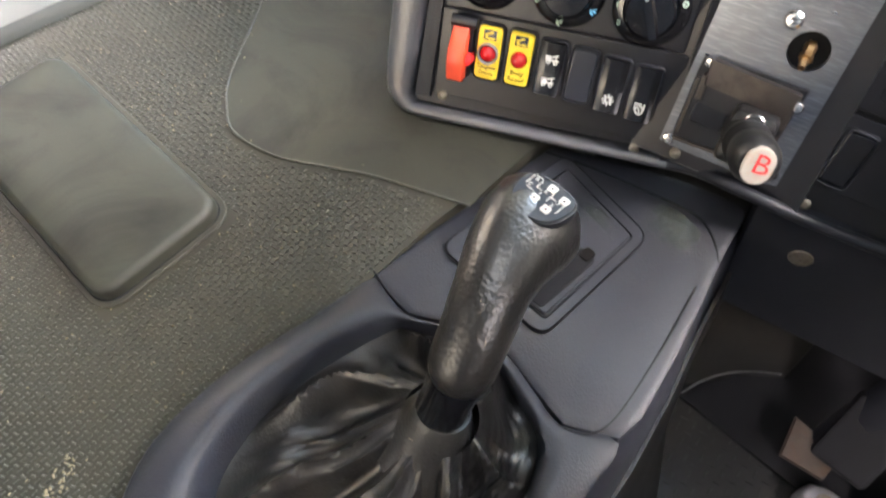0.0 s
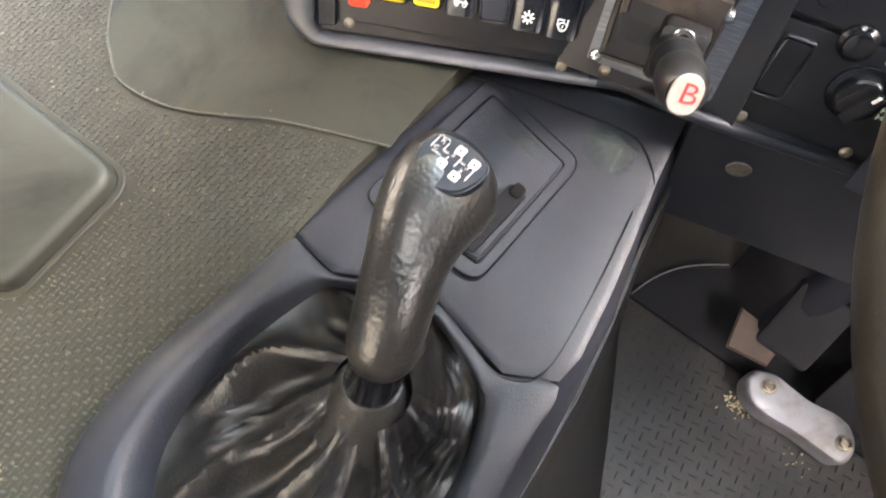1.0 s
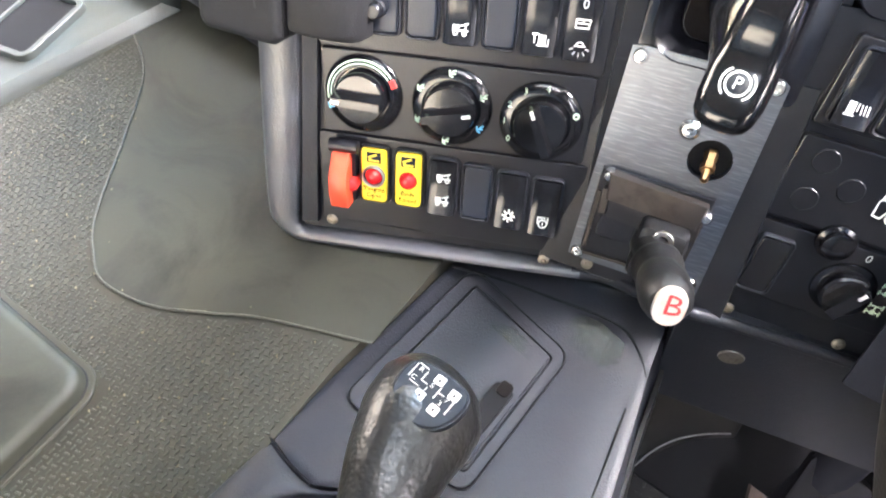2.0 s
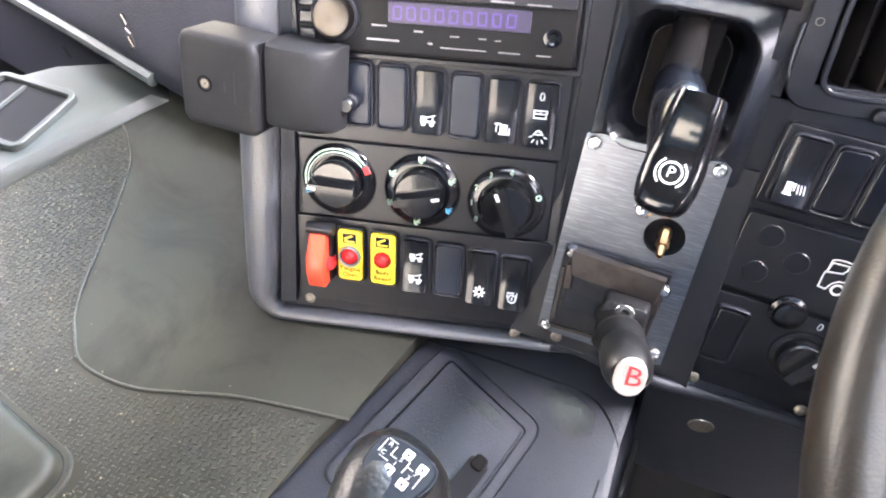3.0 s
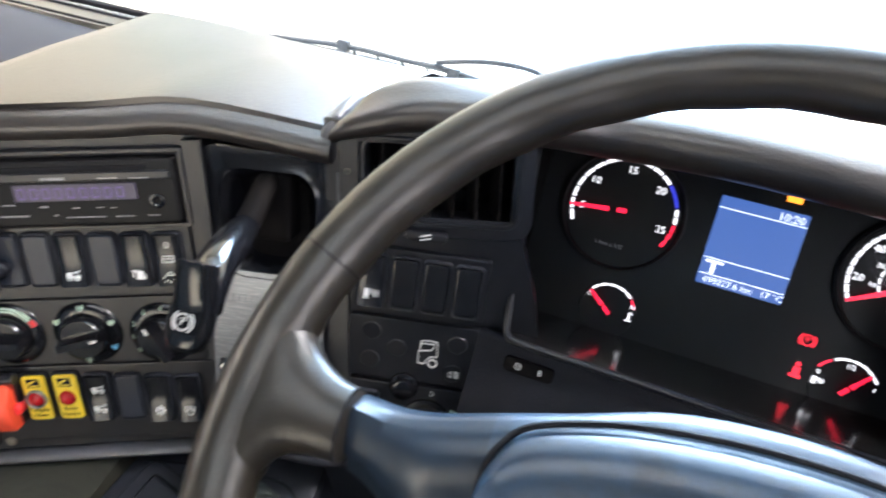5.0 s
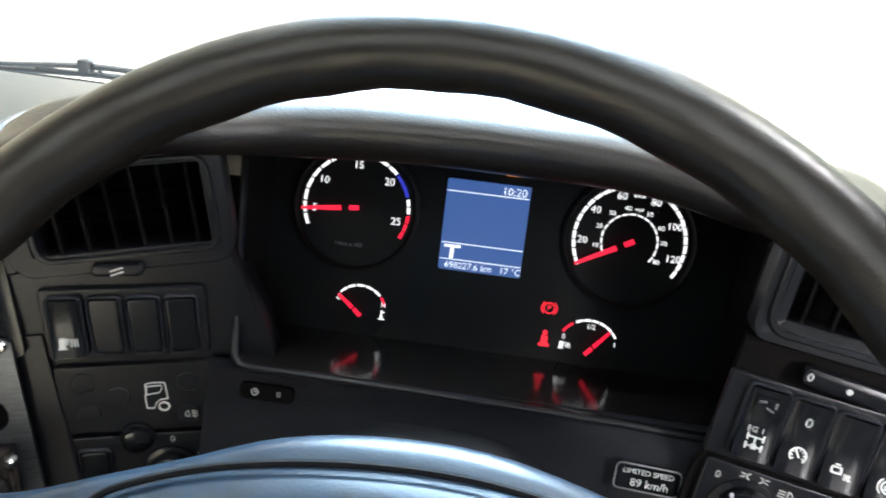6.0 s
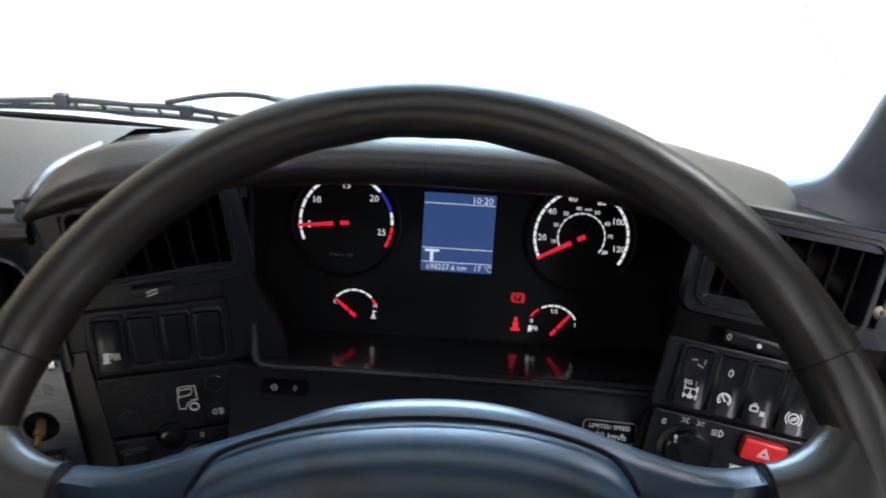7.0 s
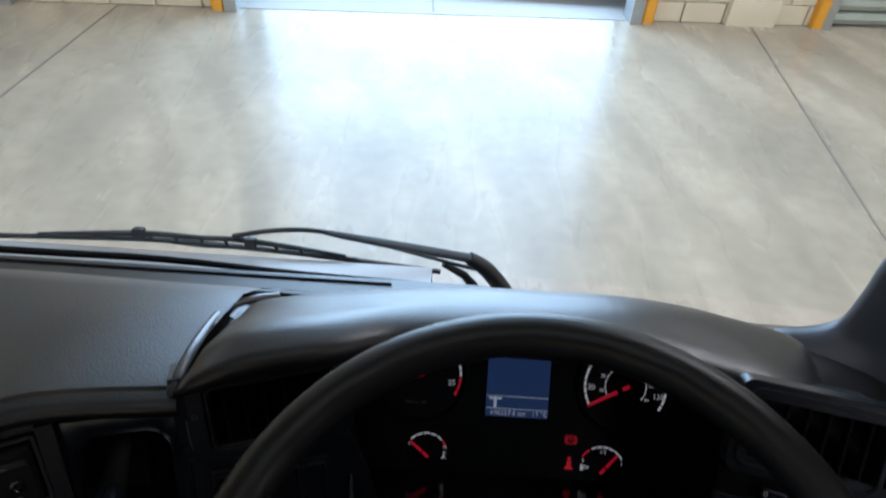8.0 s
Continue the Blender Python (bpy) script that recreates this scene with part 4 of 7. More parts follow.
gb = bmesh.new()
prof = [(0.020, 0.006), (0.0225, 0.012), (0.004, 0.0235), (-0.010, 0.0235), (-0.0225, 0.0200), (-0.0245, 0.0170), (-0.0245, 0.006)]
part("hinge", tube([(-0.009, 0.0255, 0.010), (0.013, 0.0255, 0.010)], 0.0050, 12), BLACK, guard)
loft(gb, [[Vector((sx * 0.0070 + 0.0002, y * k, z - (1 - k) * 0.02)) for y, z in prof] for sx, k in ((-1, 0.97), (-0.88, 1), (0.88, 1), (1, 0.97))])
part("guard_cover", gb, REDGUARD, guard, "orange-red flip guard")
part("toggle", lathe([(0.0055, 0.0), (0.0055, 0.011), (0.0042, 0.014), (0.0, 0.015)], 14), REDPRINT, guard, "red toggle", shift(0.0078, -0.006))


def heater_knob(x, y, turn, marks):
    ob = part("heater_knob", lathe([(0.0300, -0.002), (0.0300, 0.0002), (0.0292, 0.0022), (0.0270, 0.0038), (0.0240, 0.0049), (0.0212, 0.0053), (0.0204, 0.0045), (0.0200, 0.0030)], 48), GLOSS, stack, "glossy black rotary heater knob", shift(x, y))
    part("grip_base", lathe([(0.0192, 0.002), (0.0188, 0.0125), (0.0175, 0.0145), (0.0, 0.0148)], 40), GLOSS, ob)
    bm = bmesh.new()
    loft(bm, [[Vector((sx * lx, sy * 0.0060 * (1 - 0.25 * abs(sx)), z)) for lx, sy, z in ((0.0185, -1, 0.012), (0.0185, 1, 0.012), (0.0178, 0.62, 0.0245), (0.0178, -0.62, 0.0245))] for sx in (-1, -0.9, 0.9, 1)])
    g = part("grip", bm, GLOSS, ob, "", shift(0, 0, 0, turn))
    part("pointer", bars([(-0.0145, 0, 0.006, 0.0024)], 0.0244, 0.0250), WHITE, g, "white pointer")
    marks(ob)


def marks_temp(ob):
    part("scale", arc_band(0.0255, 0.0266, 35, 190, 0.0042, 0.0050, None, 24), GREENPRINT, ob)
    part("scale", arc_band(0.0232, 0.0240, 35, 185, 0.0048, 0.0055, None, 24), GREENPRINT, ob)
    part("scale", bars([(0.0252 * math.cos(radians(26)), 0.0252 * math.sin(radians(26)), 0.006, 0.0042, -64)], 0.0040, 0.0055), REDPRINT, ob, "red hot mark")
    part("scale", bars([(0.0258 * math.cos(radians(202)), 0.0258 * math.sin(radians(202)), 0.0042, 0.0042, 20)], 0.0040, 0.0055), BLUEPRINT, ob, "blue cold mark")


def marks_air(ob):
    for a in (90, 150, 205, 265, 330, 25):
        part("scale", bars([(0, 0, 0.0046, 0.0009), (0.001, 0.0018, 0.003, 0.0008, 30), (-0.001, -0.0018, 0.0030, 0.0009, -25), (-0.0022, 0.0006, 0.0009, 0.003)], 0.0043, 0.0054), BLUEPRINT if a == 330 else GREENPRINT, ob, "", shift(0.0256 * math.cos(radians(a)), 0.0256 * math.sin(radians(a)), 0, a - 90 if a == 90 else 0))


def marks_fan(ob):
    for txt, a in (("0", 213), ("1", 182), ("2", 153), ("3", 120), ("4", 85)):
        lettering(txt, 0.0062, GREENPRINT, ob, shift(0.0256 * math.cos(radians(a)), 0.0256 * math.sin(radians(a)), 0.0050), "scale")
    part("scale", arc_band(0.0012, 0.0024, 0, 360, 0.0043, 0.0054, None, 10), GREENPRINT, ob, "", shift(0.0252 * math.cos(radians(20)), 0.0252 * math.sin(radians(20))))


heater_knob(-0.0760, 0.0060, -2, marks_temp)
heater_knob(-0.0105, 0.0048, 193, marks_air)
heater_knob(0.0540, 0.0020, 118 - 180 - 5, marks_fan)

# ---------------------------------------------------------------- radio
radio = thing("car_radio", FA @ shift(-0.0050, 0.1335) @ Matrix.Scale(1.03, 4), "black car radio with a violet display and silver knob", "radio")
part("sleeve", ring(0.196, 0.064, 0.003, 0.004, -0.02, 0.005), BLACK, radio)
part("faceplate", block(0.184, 0.052, -0.01, 0.010, 0.004, 0.002, 0.0, -0.001), DIAL, radio, "gloss black faceplate")
part("disc_slot", block(0.130, 0.0045, 0.009, 0.0112, 0.002, 0.0005, 0.008, 0.0185), DEEP, radio, "dark disc slot")
part("upper_band", block(0.150, 0.007, 0.009, 0.0118, 0.002, 0.0008, 0.014, 0.0128), BLACK, radio)
part("display", block(0.092, 0.0130, 0.009, 0.0108, 0.001, 0.0002, 0.016, 0.0005), VIOLET, radio, "violet glowing display")
for k in range(9):
    part("display_digit", ring(0.0062, 0.0086, 0.0012, 0.0012, 0.0107, 0.0110, -0.024 + 0.0092 * k, 0.0002, bev=0.0001), VIOLET_DOT, radio)
vk = part("volume_knob", lathe([(0.0165, 0.009), (0.0162, 0.013), (0.0140, 0.0135), (0.0135, 0.0125)], 36), BLACK, radio, "", shift(-0.0655, -0.004))
part("knob_cap", lathe([(0.0132, 0.010), (0.0130, 0.0200), (0.0122, 0.0215), (0.0105, 0.0219), (0.0, 0.0205)], 36), SPUN, vk, "silver spun knob cap")
for k in range(4):
    part("button", block(0.0110, 0.0085 if k else 0.005, 0.009, 0.0125, 0.0015, 0.001, -0.0845, 0.0155 - 0.0108 * k), SWITCH if k else ALU, radio)
part("button", bars([(-0.0335, -0.0175, 0.022, 0.0012), (-0.002, -0.0175, 0.003, 0.0012), (0.020, -0.0195, 0.030, 0.0007), (0.050, -0.0195, 0.014, 0.0007), (0.072, -0.0195, 0.009, 0.0007)], 0.0098, 0.0104), DIMPRINT, radio, "small printed bars")
part("button", bars([(-0.036, -0.0085, 0.010, 0.0009), (-0.010, -0.0105, 0.006, 0.0012), (0.014, -0.0120, 0.006, 0.0007), (0.032, -0.0120, 0.005, 0.0007), (0.042, -0.0125, 0.004, 0.0007)], 0.0098, 0.0104), DIMPRINT, radio)
part("maker_mark", bars([(0.002, 0.0118, 0.018, 0.0022)], 0.0117, 0.0121), DIMPRINT, radio, "pale maker's mark as a bar")
part("maker_mark", bars([(0.043, 0.0115, 0.015, 0.0009), (0.066, 0.0110, 0.015, 0.0009)], 0.0117, 0.0121), DIMPRINT, radio)
part("aux_socket", lathe([(0.0058, 0.009), (0.0058, 0.0115), (0.0040, 0.0118), (0.0026, 0.0110), (0.0024, 0.009)], 20), GLOSS, radio, "", shift(0.0765, -0.008))

# ---------------------------------------------------------------- cradle on the left of the stack
cradle = thing("phone_cradle", facing((-0.497, -0.315, 2.032), 14, 22) @ Matrix.Scale(0.86, 4), "black plastic two-part device holder clipped beside the switches", "holder")
b1 = part("holder_body", block(0.074, 0.078, -0.026, 0.012, 0.011, 0.0055, -0.037, -0.003, seg=6), HOLDER, cradle, "", None, 50)
part("screw_hole", lathe([(0.0068, 0.0105), (0.0066, 0.0126), (0.0056, 0.0126), (0.0050, 0.0110), (0.0, 0.0106)], 20), DULL, b1, "dark recessed hole", shift(-0.049, -0.004))
part("screw", lathe([(0.0040, 0.0104), (0.0038, 0.0122), (0.0015, 0.0124), (0.0, 0.0116)], 12), SCREWMAT, b1, "brass-coloured screw", shift(-0.049, -0.004))
arm = bmesh.new()
loft(arm, [[Vector((x, y, z)) for y, z in ((-0.031, -0.034), (-0.031, zt - 0.006), (-0.0285, zt - 0.0016), (-0.024, zt), (0.030, zt), (0.0345, zt - 0.0016), (0.037, zt - 0.006), (0.037, -0.034))] for x, zt in ((0.0012, 0.0020), (0.003, 0.0050), (0.012, 0.0060), (0.030, 0.0048), (0.044, 0.0010), (0.050, -0.0035), (0.0540, -0.0105), (0.0555, -0.020))])
part("holder_arm", arm, HOLDER, cradle, "curved clip arm", None, 40)
part("hinge_gap", bars([(0.0003, 0.001, 0.0016, 0.070)], 0.000, 0.0070), DEEP, cradle)
part("mark", bars([(-0.0205, -0.002, 0.0015, 0.026), (-0.030, -0.003, 0.0024, 0.0085), (-0.0335, -0.003, 0.0012, 0.006)], 0.0119, 0.0123), BLACK, cradle, "embossed mark")

# ---------------------------------------------------------------- brake lever well and steel plate
well = thing("parking_brake_lever", FP @ shift(0, 0.128), "black parking brake lever with white ringed P in a glossy well", "brake lever")
part("well_plate", outline([(-0.055, -0.062), (0.054, -0.062), (0.054, 0.056), (-0.055, 0.056)], -0.035, -0.030, 0.001), BLACK, well)
bm = bmesh.new()
loft(bm, [rr_loop(0.108, 0.118, 0.006, -0.006, 0, -0.004, 6), rr_loop(0.108, 0.118, 0.006, 0.0, 0, -0.004, 6), rr_loop(0.086, 0.098, 0.022, 0.001, 0, -0.006, 6), rr_loop(0.080, 0.092, 0.020, 0.0035, 0, -0.006, 6), rr_loop(0.072, 0.084, 0.017, -0.001, 0, -0.006, 6), rr_loop(0.052, 0.070, 0.012, -0.024, 0, -0.006, 6)], True, False, True)
part("well", bm, SWITCH, well, "shiny black recess")
# added dull plate keeps the bottom of the recess in painted shade
part("well_shade_plate", block(0.0515, 0.0695, -0.0238, -0.0225, 0.012, 0.0005, 0, -0.006, seg=6), DULL, well, "dull plate added to darken the recess floor")
part("lever_base", block(0.030, 0.060, -0.024, -0.002, 0.005, 0.004, 0.002, 0.010), DULL, well)
inv = (FP @ shift(0, 0.128)).inverted()
pth = [inv @ Vector(q) for q in ((-0.2720, -0.142, 2.066), (-0.2665, -0.163, 2.068), (-0.2610, -0.185, 2.067), (-0.2560, -0.205, 2.068), (-0.2480, -0.230, 2.0775), (-0.2375, -0.2590, 2.0880), (-0.2262, -0.2880, 2.0880))]
part("lever_arm", tube(pth[:4], [0.0125, 0.0128, 0.0132, 0.0138], 16, flat=0.72, soft=5), DULL, well, "dull black lever arm")
part("lever_neck", tube(pth[3:], [0.0135, 0.0158, 0.0160, 0.0150], 20, flat=0.86, soft=6), GLOSS, well, "glossy black bend of the lever", None, 60)
KN = facing((-0.2245, -0.2985, 2.0900), 6, 50)
bm = bmesh.new()
sec = []
for k in range(24):
    c, s = math.cos(2 * math.pi * k / 24), math.sin(2 * math.pi * k / 24)
    sec.append((math.copysign(abs(c) ** 0.62, c), math.copysign(abs(s) ** 0.70, s)))
loft(bm, [[Vector((x * w, yy, z * h + 0.3 * max(0.0, yy - 0.015))) for x, z in sec] for yy, w, h in ((-0.0265, 0.004, 0.004), (-0.0258, 0.0095, 0.0075), (-0.0235, 0.0135, 0.0102), (-0.019, 0.0162, 0.0116), (-0.010, 0.0180, 0.0120), (0.004, 0.0182, 0.0120), (0.014, 0.0172, 0.0122), (0.022, 0.0166, 0.0140), (0.032, 0.0160, 0.0150), (0.044, 0.0145, 0.0135))])
kn = part("lever_knob", bm, GLOSS, well, "glossy black knob", inv @ KN @ Matrix.Scale(0.80, 4), 60)
bm = arc_band(0.0068, 0.0082, 0, 360, 0.0124, 0.0130, None, 24)
arc_band(0.0098, 0.0112, -52, 52, 0.0118, 0.0126, bm, 8)
arc_band(0.0098, 0.0112, 128, 232, 0.0118, 0.0126, bm, 8)
part("symbol", bm, WHITE, kn, "white brake ring", shift(0, -0.002) @ Matrix.Diagonal((0.84, 0.84, 1, 1)))
lettering("P", 0.0095, WHITE, kn, shift(0, -0.002, 0.0127), "symbol", "white letter P")

plate = thing("steel_plate", FP, "scratched bright steel mounting plate with bolts and a punched hole", "plate")
bm = bmesh.new()
pl_out, hole_pts = [], []
for k in range(72):
    a = 2 * math.pi * k / 72
    c, s = math.cos(a), math.sin(a)
    reach = min(((0.0475 if c > 0 else -0.0500) - 0.0205) / c if abs(c) > 1e-6 else 9, ((0.081 if s > 0 else -0.082) - 0.0204) / s if abs(s) > 1e-6 else 9)
    pl_out.append(Vector((0.0205 + c * reach, 0.0204 + s * reach, 0)))
    hole_pts.append(Vector((0.0205 + 0.0142 * c, 0.0204 + 0.0142 * s, 0)))
loft(bm, [[p + Vector((0, 0, z)) for p in lp_] for lp_, z in ((pl_out, 0.0005), (pl_out, 0.0030), (hole_pts, 0.0030), (hole_pts, -0.004))], True, False, False)
part("sheet", bm, STEEL, plate, "scratched steel sheet", None, 25)
part("backing", outline([(-0.072, -0.097), (0.072, -0.098), (0.066, 0.080), (-0.058, 0.080)], -0.03, -0.0045, 0.001), BLACK, plate, "black panel behind the sheet")
screw(plate, -0.034, -0.0895, -0.0045)
part("hole_back", lathe([(0.016, -0.006), (0.016, -0.004), (0.0, -0.004)], 20), DEEP, plate, "", shift(0.0205, 0.0204))
part("brass_fitting", lathe([(0.0062, -0.004), (0.0062, 0.004), (0.0054, 0.006), (0.0054, 0.010), (0.0066, 0.0105), (0.0066, 0.0175), (0.0040, 0.018), (0.0036, 0.030), (0.0022, 0.030), (0.0020, 0.026), (0.0, 0.026)], 6), BRASS, plate, "brass air fitting", shift(0.0205, 0.0225) @ Matrix.Rotation(radians(30), 4, "X") @ Matrix.Scale(0.72, 4))
for sx, sy in ((-0.0430, 0.0745), (0.0405, 0.0760), (-0.0435, -0.0760), (0.0400, -0.0720)):
    part("bolt", lathe([(0.0052, 0.003), (0.0050, 0.0052), (0.0038, 0.0066), (0.0022, 0.0068), (0.0020, 0.0052), (0.0, 0.0052)], 16), CHROME, plate, "bright button-head bolt", shift(sx, sy))
part("bolt", lathe([(0.0068, 0.003), (0.0068, 0.006), (0.0045, 0.0085), (0.0025, 0.0087), (0.0, 0.0070)], 18), CHROME, plate, "bright bolt below the lever", shift(0.0015, 0.0375))
for k in (0, 1, 2, 3, 5.4, 6.4):
    part("stamped_mark", ring(0.0072, 0.0088, 0.0010, 0.0013, 0.0031, 0.0034, -0.034 + 0.0105 * k, 0.0555 - 0.0003 * k), STEEL, plate, "faint stamped bar")

# trailer brake valve
valve = thing("hand_brake_valve", FP @ shift(-0.002, -0.040), "black hand valve, red letter B on its worn white end", "valve")
part("valve_plate", outline([(-0.040, -0.034), (0.028, -0.030), (0.036, 0.028), (0.036, 0.036), (-0.042, 0.036), (-0.042, 0.020)], 0.003, 0.007, 0.001), BLACK, valve)
part("bracket", outline([(-0.033, 0.0165), (0.031, 0.0135), (0.033, 0.0330), (-0.036, 0.0365)], 0.006, 0.0150, 0.0012), BRACKET, valve, "smeared folded metal bracket")
for sx in (-0.0335, 0.0300):
    part("bracket_tab", block(0.006, 0.020, 0.004, 0.0135, 0.001, 0.001), BRACKET, valve, "folded tab", shift(sx, 0.014, 0, 3))
part("valve_rib", bars([(-0.0385, -0.004, 0.0024, 0.046, 2), (0.0320, -0.006, 0.0024, 0.046, -3), (-0.006, -0.0315, 0.064, 0.0024, 2)], 0.006, 0.0095), BRACKET, valve, "raised worn edge of the valve body")
part("valve_boss", lathe([(0.0062, 0.006), (0.0060, 0.0085), (0.0045, 0.0092), (0.0, 0.0088)], 18), BLACK, valve, "round boss", shift(-0.022, 0.0075))
part("bracket", outline([(-0.032, 0.002), (0.032, -0.002), (0.033, 0.022), (-0.033, 0.024)], 0.006, 0.011, 0.001), BLACK, valve)
for sx, sy in ((-0.036, 0.033), (0.034, 0.024)):
    part("bolt", lathe([(0.0045, 0.006), (0.0045, 0.012), (0.003, 0.014), (0.0, 0.0142)], 12), CHROME, valve, "bright bolt", shift(sx, sy))
part("socket", block(0.026, 0.022, 0.006, 0.010, 0.003, 0.001, -0.020, -0.004), GREYTRIM, valve)
inv = (FP @ shift(-0.002, -0.040)).inverted()
a_, b_ = Vector((-0.236, -0.262, 1.900)), Vector((-0.202, -0.330, 1.953))
part("stem_block", block(0.034, 0.044, 0.006, 0.030, 0.006, 0.006, 0.012, -0.008), KNOBRUB, valve)
part("slot_plate", ring(0.015, 0.026, 0.0074, 0.0042, 0.0295, 0.0325, 0.012, 0.002), CHROME, valve, "bright slotted plate")
ax = (b_ - a_).normalized()
part("stem", tube([inv @ (a_ + ax * q) for q in (0.0, 0.02, 0.045)], [0.014, 0.012, 0.011], 16), KNOBRUB, valve)
part("knob", tube([inv @ (a_ + ax * q) for q in (0.030, 0.034, 0.040, 0.047, 0.053, 0.062, 0.078, 0.086, 0.0905)], [0.013, 0.0165, 0.0170, 0.0135, 0.0142, 0.0162, 0.0163, 0.0148, 0.0118], 28), KNOBRUB, valve, "ribbed black knob")
zc = ax
xc = Vector((1, 0.25, 0)).normalized()
xc = (xc - zc * xc.dot(zc)).normalized()
yc = zc.cross(xc)
BM = Matrix((xc, yc, zc)).transposed().to_4x4()
BM.translation = b_
part("knob_end", block(0.0190, 0.0250, -0.003, 0.0012, 0.0092, 0.0008), WORNWHITE, valve, "worn white knob end", inv @ BM)
lettering("B", 0.0185, REDPRINT, valve, inv @ BM @ shift(0.0015, 0.001, 0.0014), "lettering", "red letter B", squeeze=1.1)

# ---------------------------------------------------------------- panel between plate and instruments
lpan = thing("side_switch_panel", FL, "black switch panel with an air vent beside the instruments", "control panel")
part("back_plate", outline([(-0.072, -0.170), (0.130, -0.184), (0.112, 0.0), (0.094, 0.0625), (-0.061, 0.0625)], -0.05, -0.004, 0.001), BLACK, lpan)
part("side_plate", outline([(-0.061, 0.0625), (-0.0485, 0.0625), (-0.0485, 0.149), (-0.060, 0.150)], -0.05, -0.003, 0.001), BLACK, lpan)
part("seam", tube([(-0.050, 0.108, 0.0006), (-0.0495, 0.080, 0.0006), (-0.040, 0.065, 0.0006), (-0.024, 0.0605, 0.0006), (-0.005, 0.060, 0.0006)], 0.0009, 6, soft=4), STRIP, lpan, "thin light moulded line")
part("vent_panel", ring(0.150, 0.090, 0.016, 0.016, -0.02, 0.0015, 0.026, 0.104, seg=6), BLACK, lpan, "", shift(0, 0, 0))
part("vent_bezel", ring(0.124, 0.070, 0.012, 0.0035, -0.02, 0.0045, 0.030, 0.104, seg=6), BLACK, lpan)
part("vent_well", block(0.126, 0.072, -0.070, -0.060, 0.010, 0.001, 0.030, 0.104), DEEP, lpan)
part("vent_duct", ring(0.126, 0.072, 0.012, 0.002, -0.062, -0.016, 0.030, 0.104, seg=6), DEEP, lpan)
for k in range(6):
    part("vent_slat", block(0.0024, 0.064, -0.030, -0.002, 0.0008, 0.0006, 0, 0), DULL, lpan, "", shift(-0.015 + 0.0182 * k, 0.104) @ Matrix.Rotation(radians(14), 4, "Y"))
for k in range(3):
    part("vent_blade", bars([(0.030, 0, 0.118, 0.0015)], -0.048, -0.036), DEEP, lpan, "", shift(0, 0.086 + 0.018 * k))
screw(lpan, -0.0425, 0.1100, 0.0)
part("vent_lever", block(0.034, 0.009, 0.0, 0.008, 0.004, 0.002), BLACK, lpan, "", shift(0.0196, 0.0615, 0, -5))
part("symbol", bars([(0, 0.0016, 0.009, 0.0012, 18), (0, -0.0016, 0.009, 0.0012, 18)], 0.008, 0.0084), WHITE, lpan, "white airflow symbol", shift(0.0196, 0.0615, 0, -5))
part("switch_carrier", block(0.112, 0.056, -0.004, 0.001, 0.003, 0.001), BLACK, lpan, "", shift(0.0150, 0.0175, 0, -5))
rocker(lpan, -0.0240, 0.0205, ((sym_pump, -0.0105),), -5)
for k in range(3):
    rocker(lpan, 0.0025 + 0.0258 * k, 0.0178 - 0.0026 * k, (), -5, "black")
part("button_carrier", block(0.112, 0.060, -0.004, 0.001, 0.003, 0.001), BLACK, lpan, "", shift(0.0100, -0.0480, 0, -5))
for x, y in ((-0.0250, -0.0285), (-0.0035, -0.0445), (-0.0270, -0.0570), (0.0480, -0.0385), (0.0448, -0.0670)):
    part("round_button", lathe([(0.0085, 0.0), (0.0085, 0.0012), (0.0079, 0.0019), (0.0, 0.0021)], 24), BLACK, lpan, "", shift(x, y))
# cab outline with its window, and a wheel
bm = arc_band(0.0030, 0.0044, 0, 360, 0.001, 0.0016, None, 18, 0.0046, -0.0100)
cab_line = [(-0.0055, 0.0112), (-0.0031, 0.0123), (0.0023, 0.0123), (0.0088, 0.0110), (0.0085, -0.0033), (0.0034, -0.0034), (-0.0004, -0.0060), (-0.0028, -0.0108), (-0.0078, -0.0096), (-0.0074, 0.0014), (-0.0062, 0.0025)]
window_line = [(-0.0049, 0.0096), (0.0059, 0.0091), (0.0057, 0.0059), (0.0035, 0.0029), (-0.0060, 0.0023)]
for line in (cab_line, window_line):
    for (xa, ya), (xb, yb) in zip(line, line[1:] + line[:1]):
        bars([((xa + xb) / 2, (ya + yb) / 2, math.hypot(xb - xa, yb - ya) + 0.0007, 0.0009, math.degrees(math.atan2(yb - ya, xb - xa)))], 0.001, 0.0016, bm)
part("symbol", bm, WHITE, lpan, "white truck cab symbol", shift(0.0225, -0.0480))
bm = arc_band(0.0024, 0.0032, 90, 270, 0.0042, 0.0047, None, 8)
bars([(0.0, 0, 0.0009, 0.0060), (0.0038, 0, 0.0009, 0.008, 8)] + [(0.0042, -0.0022 + 0.0022 * k, 0.0046, 0.0008) for k in range(3)], 0.0042, 0.0047, bm)
part("symbol", bm, WHITE, lpan, "white fog lamp symbol", shift(0.0442, -0.0672, -0.0020, -5))
part("lower_carrier", block(0.124, 0.062, -0.004, 0.001, 0.003, 0.001), BLACK, lpan, "", shift(0.0060, -0.1130, 0, -5))
rocker(lpan, -0.0325, -0.1120, (), -5, "black")
dk = part("rotary_switch", lathe([(0.0215, 0.0), (0.0205, 0.0032), (0.0165, 0.0040), (0.0160, 0.0120), (0.0145, 0.0135), (0.0, 0.0138)], 36), SWITCH, lpan, "black rotary differential lock switch", shift(0.0221, -0.1165, 0, -5))
bm = bmesh.new()
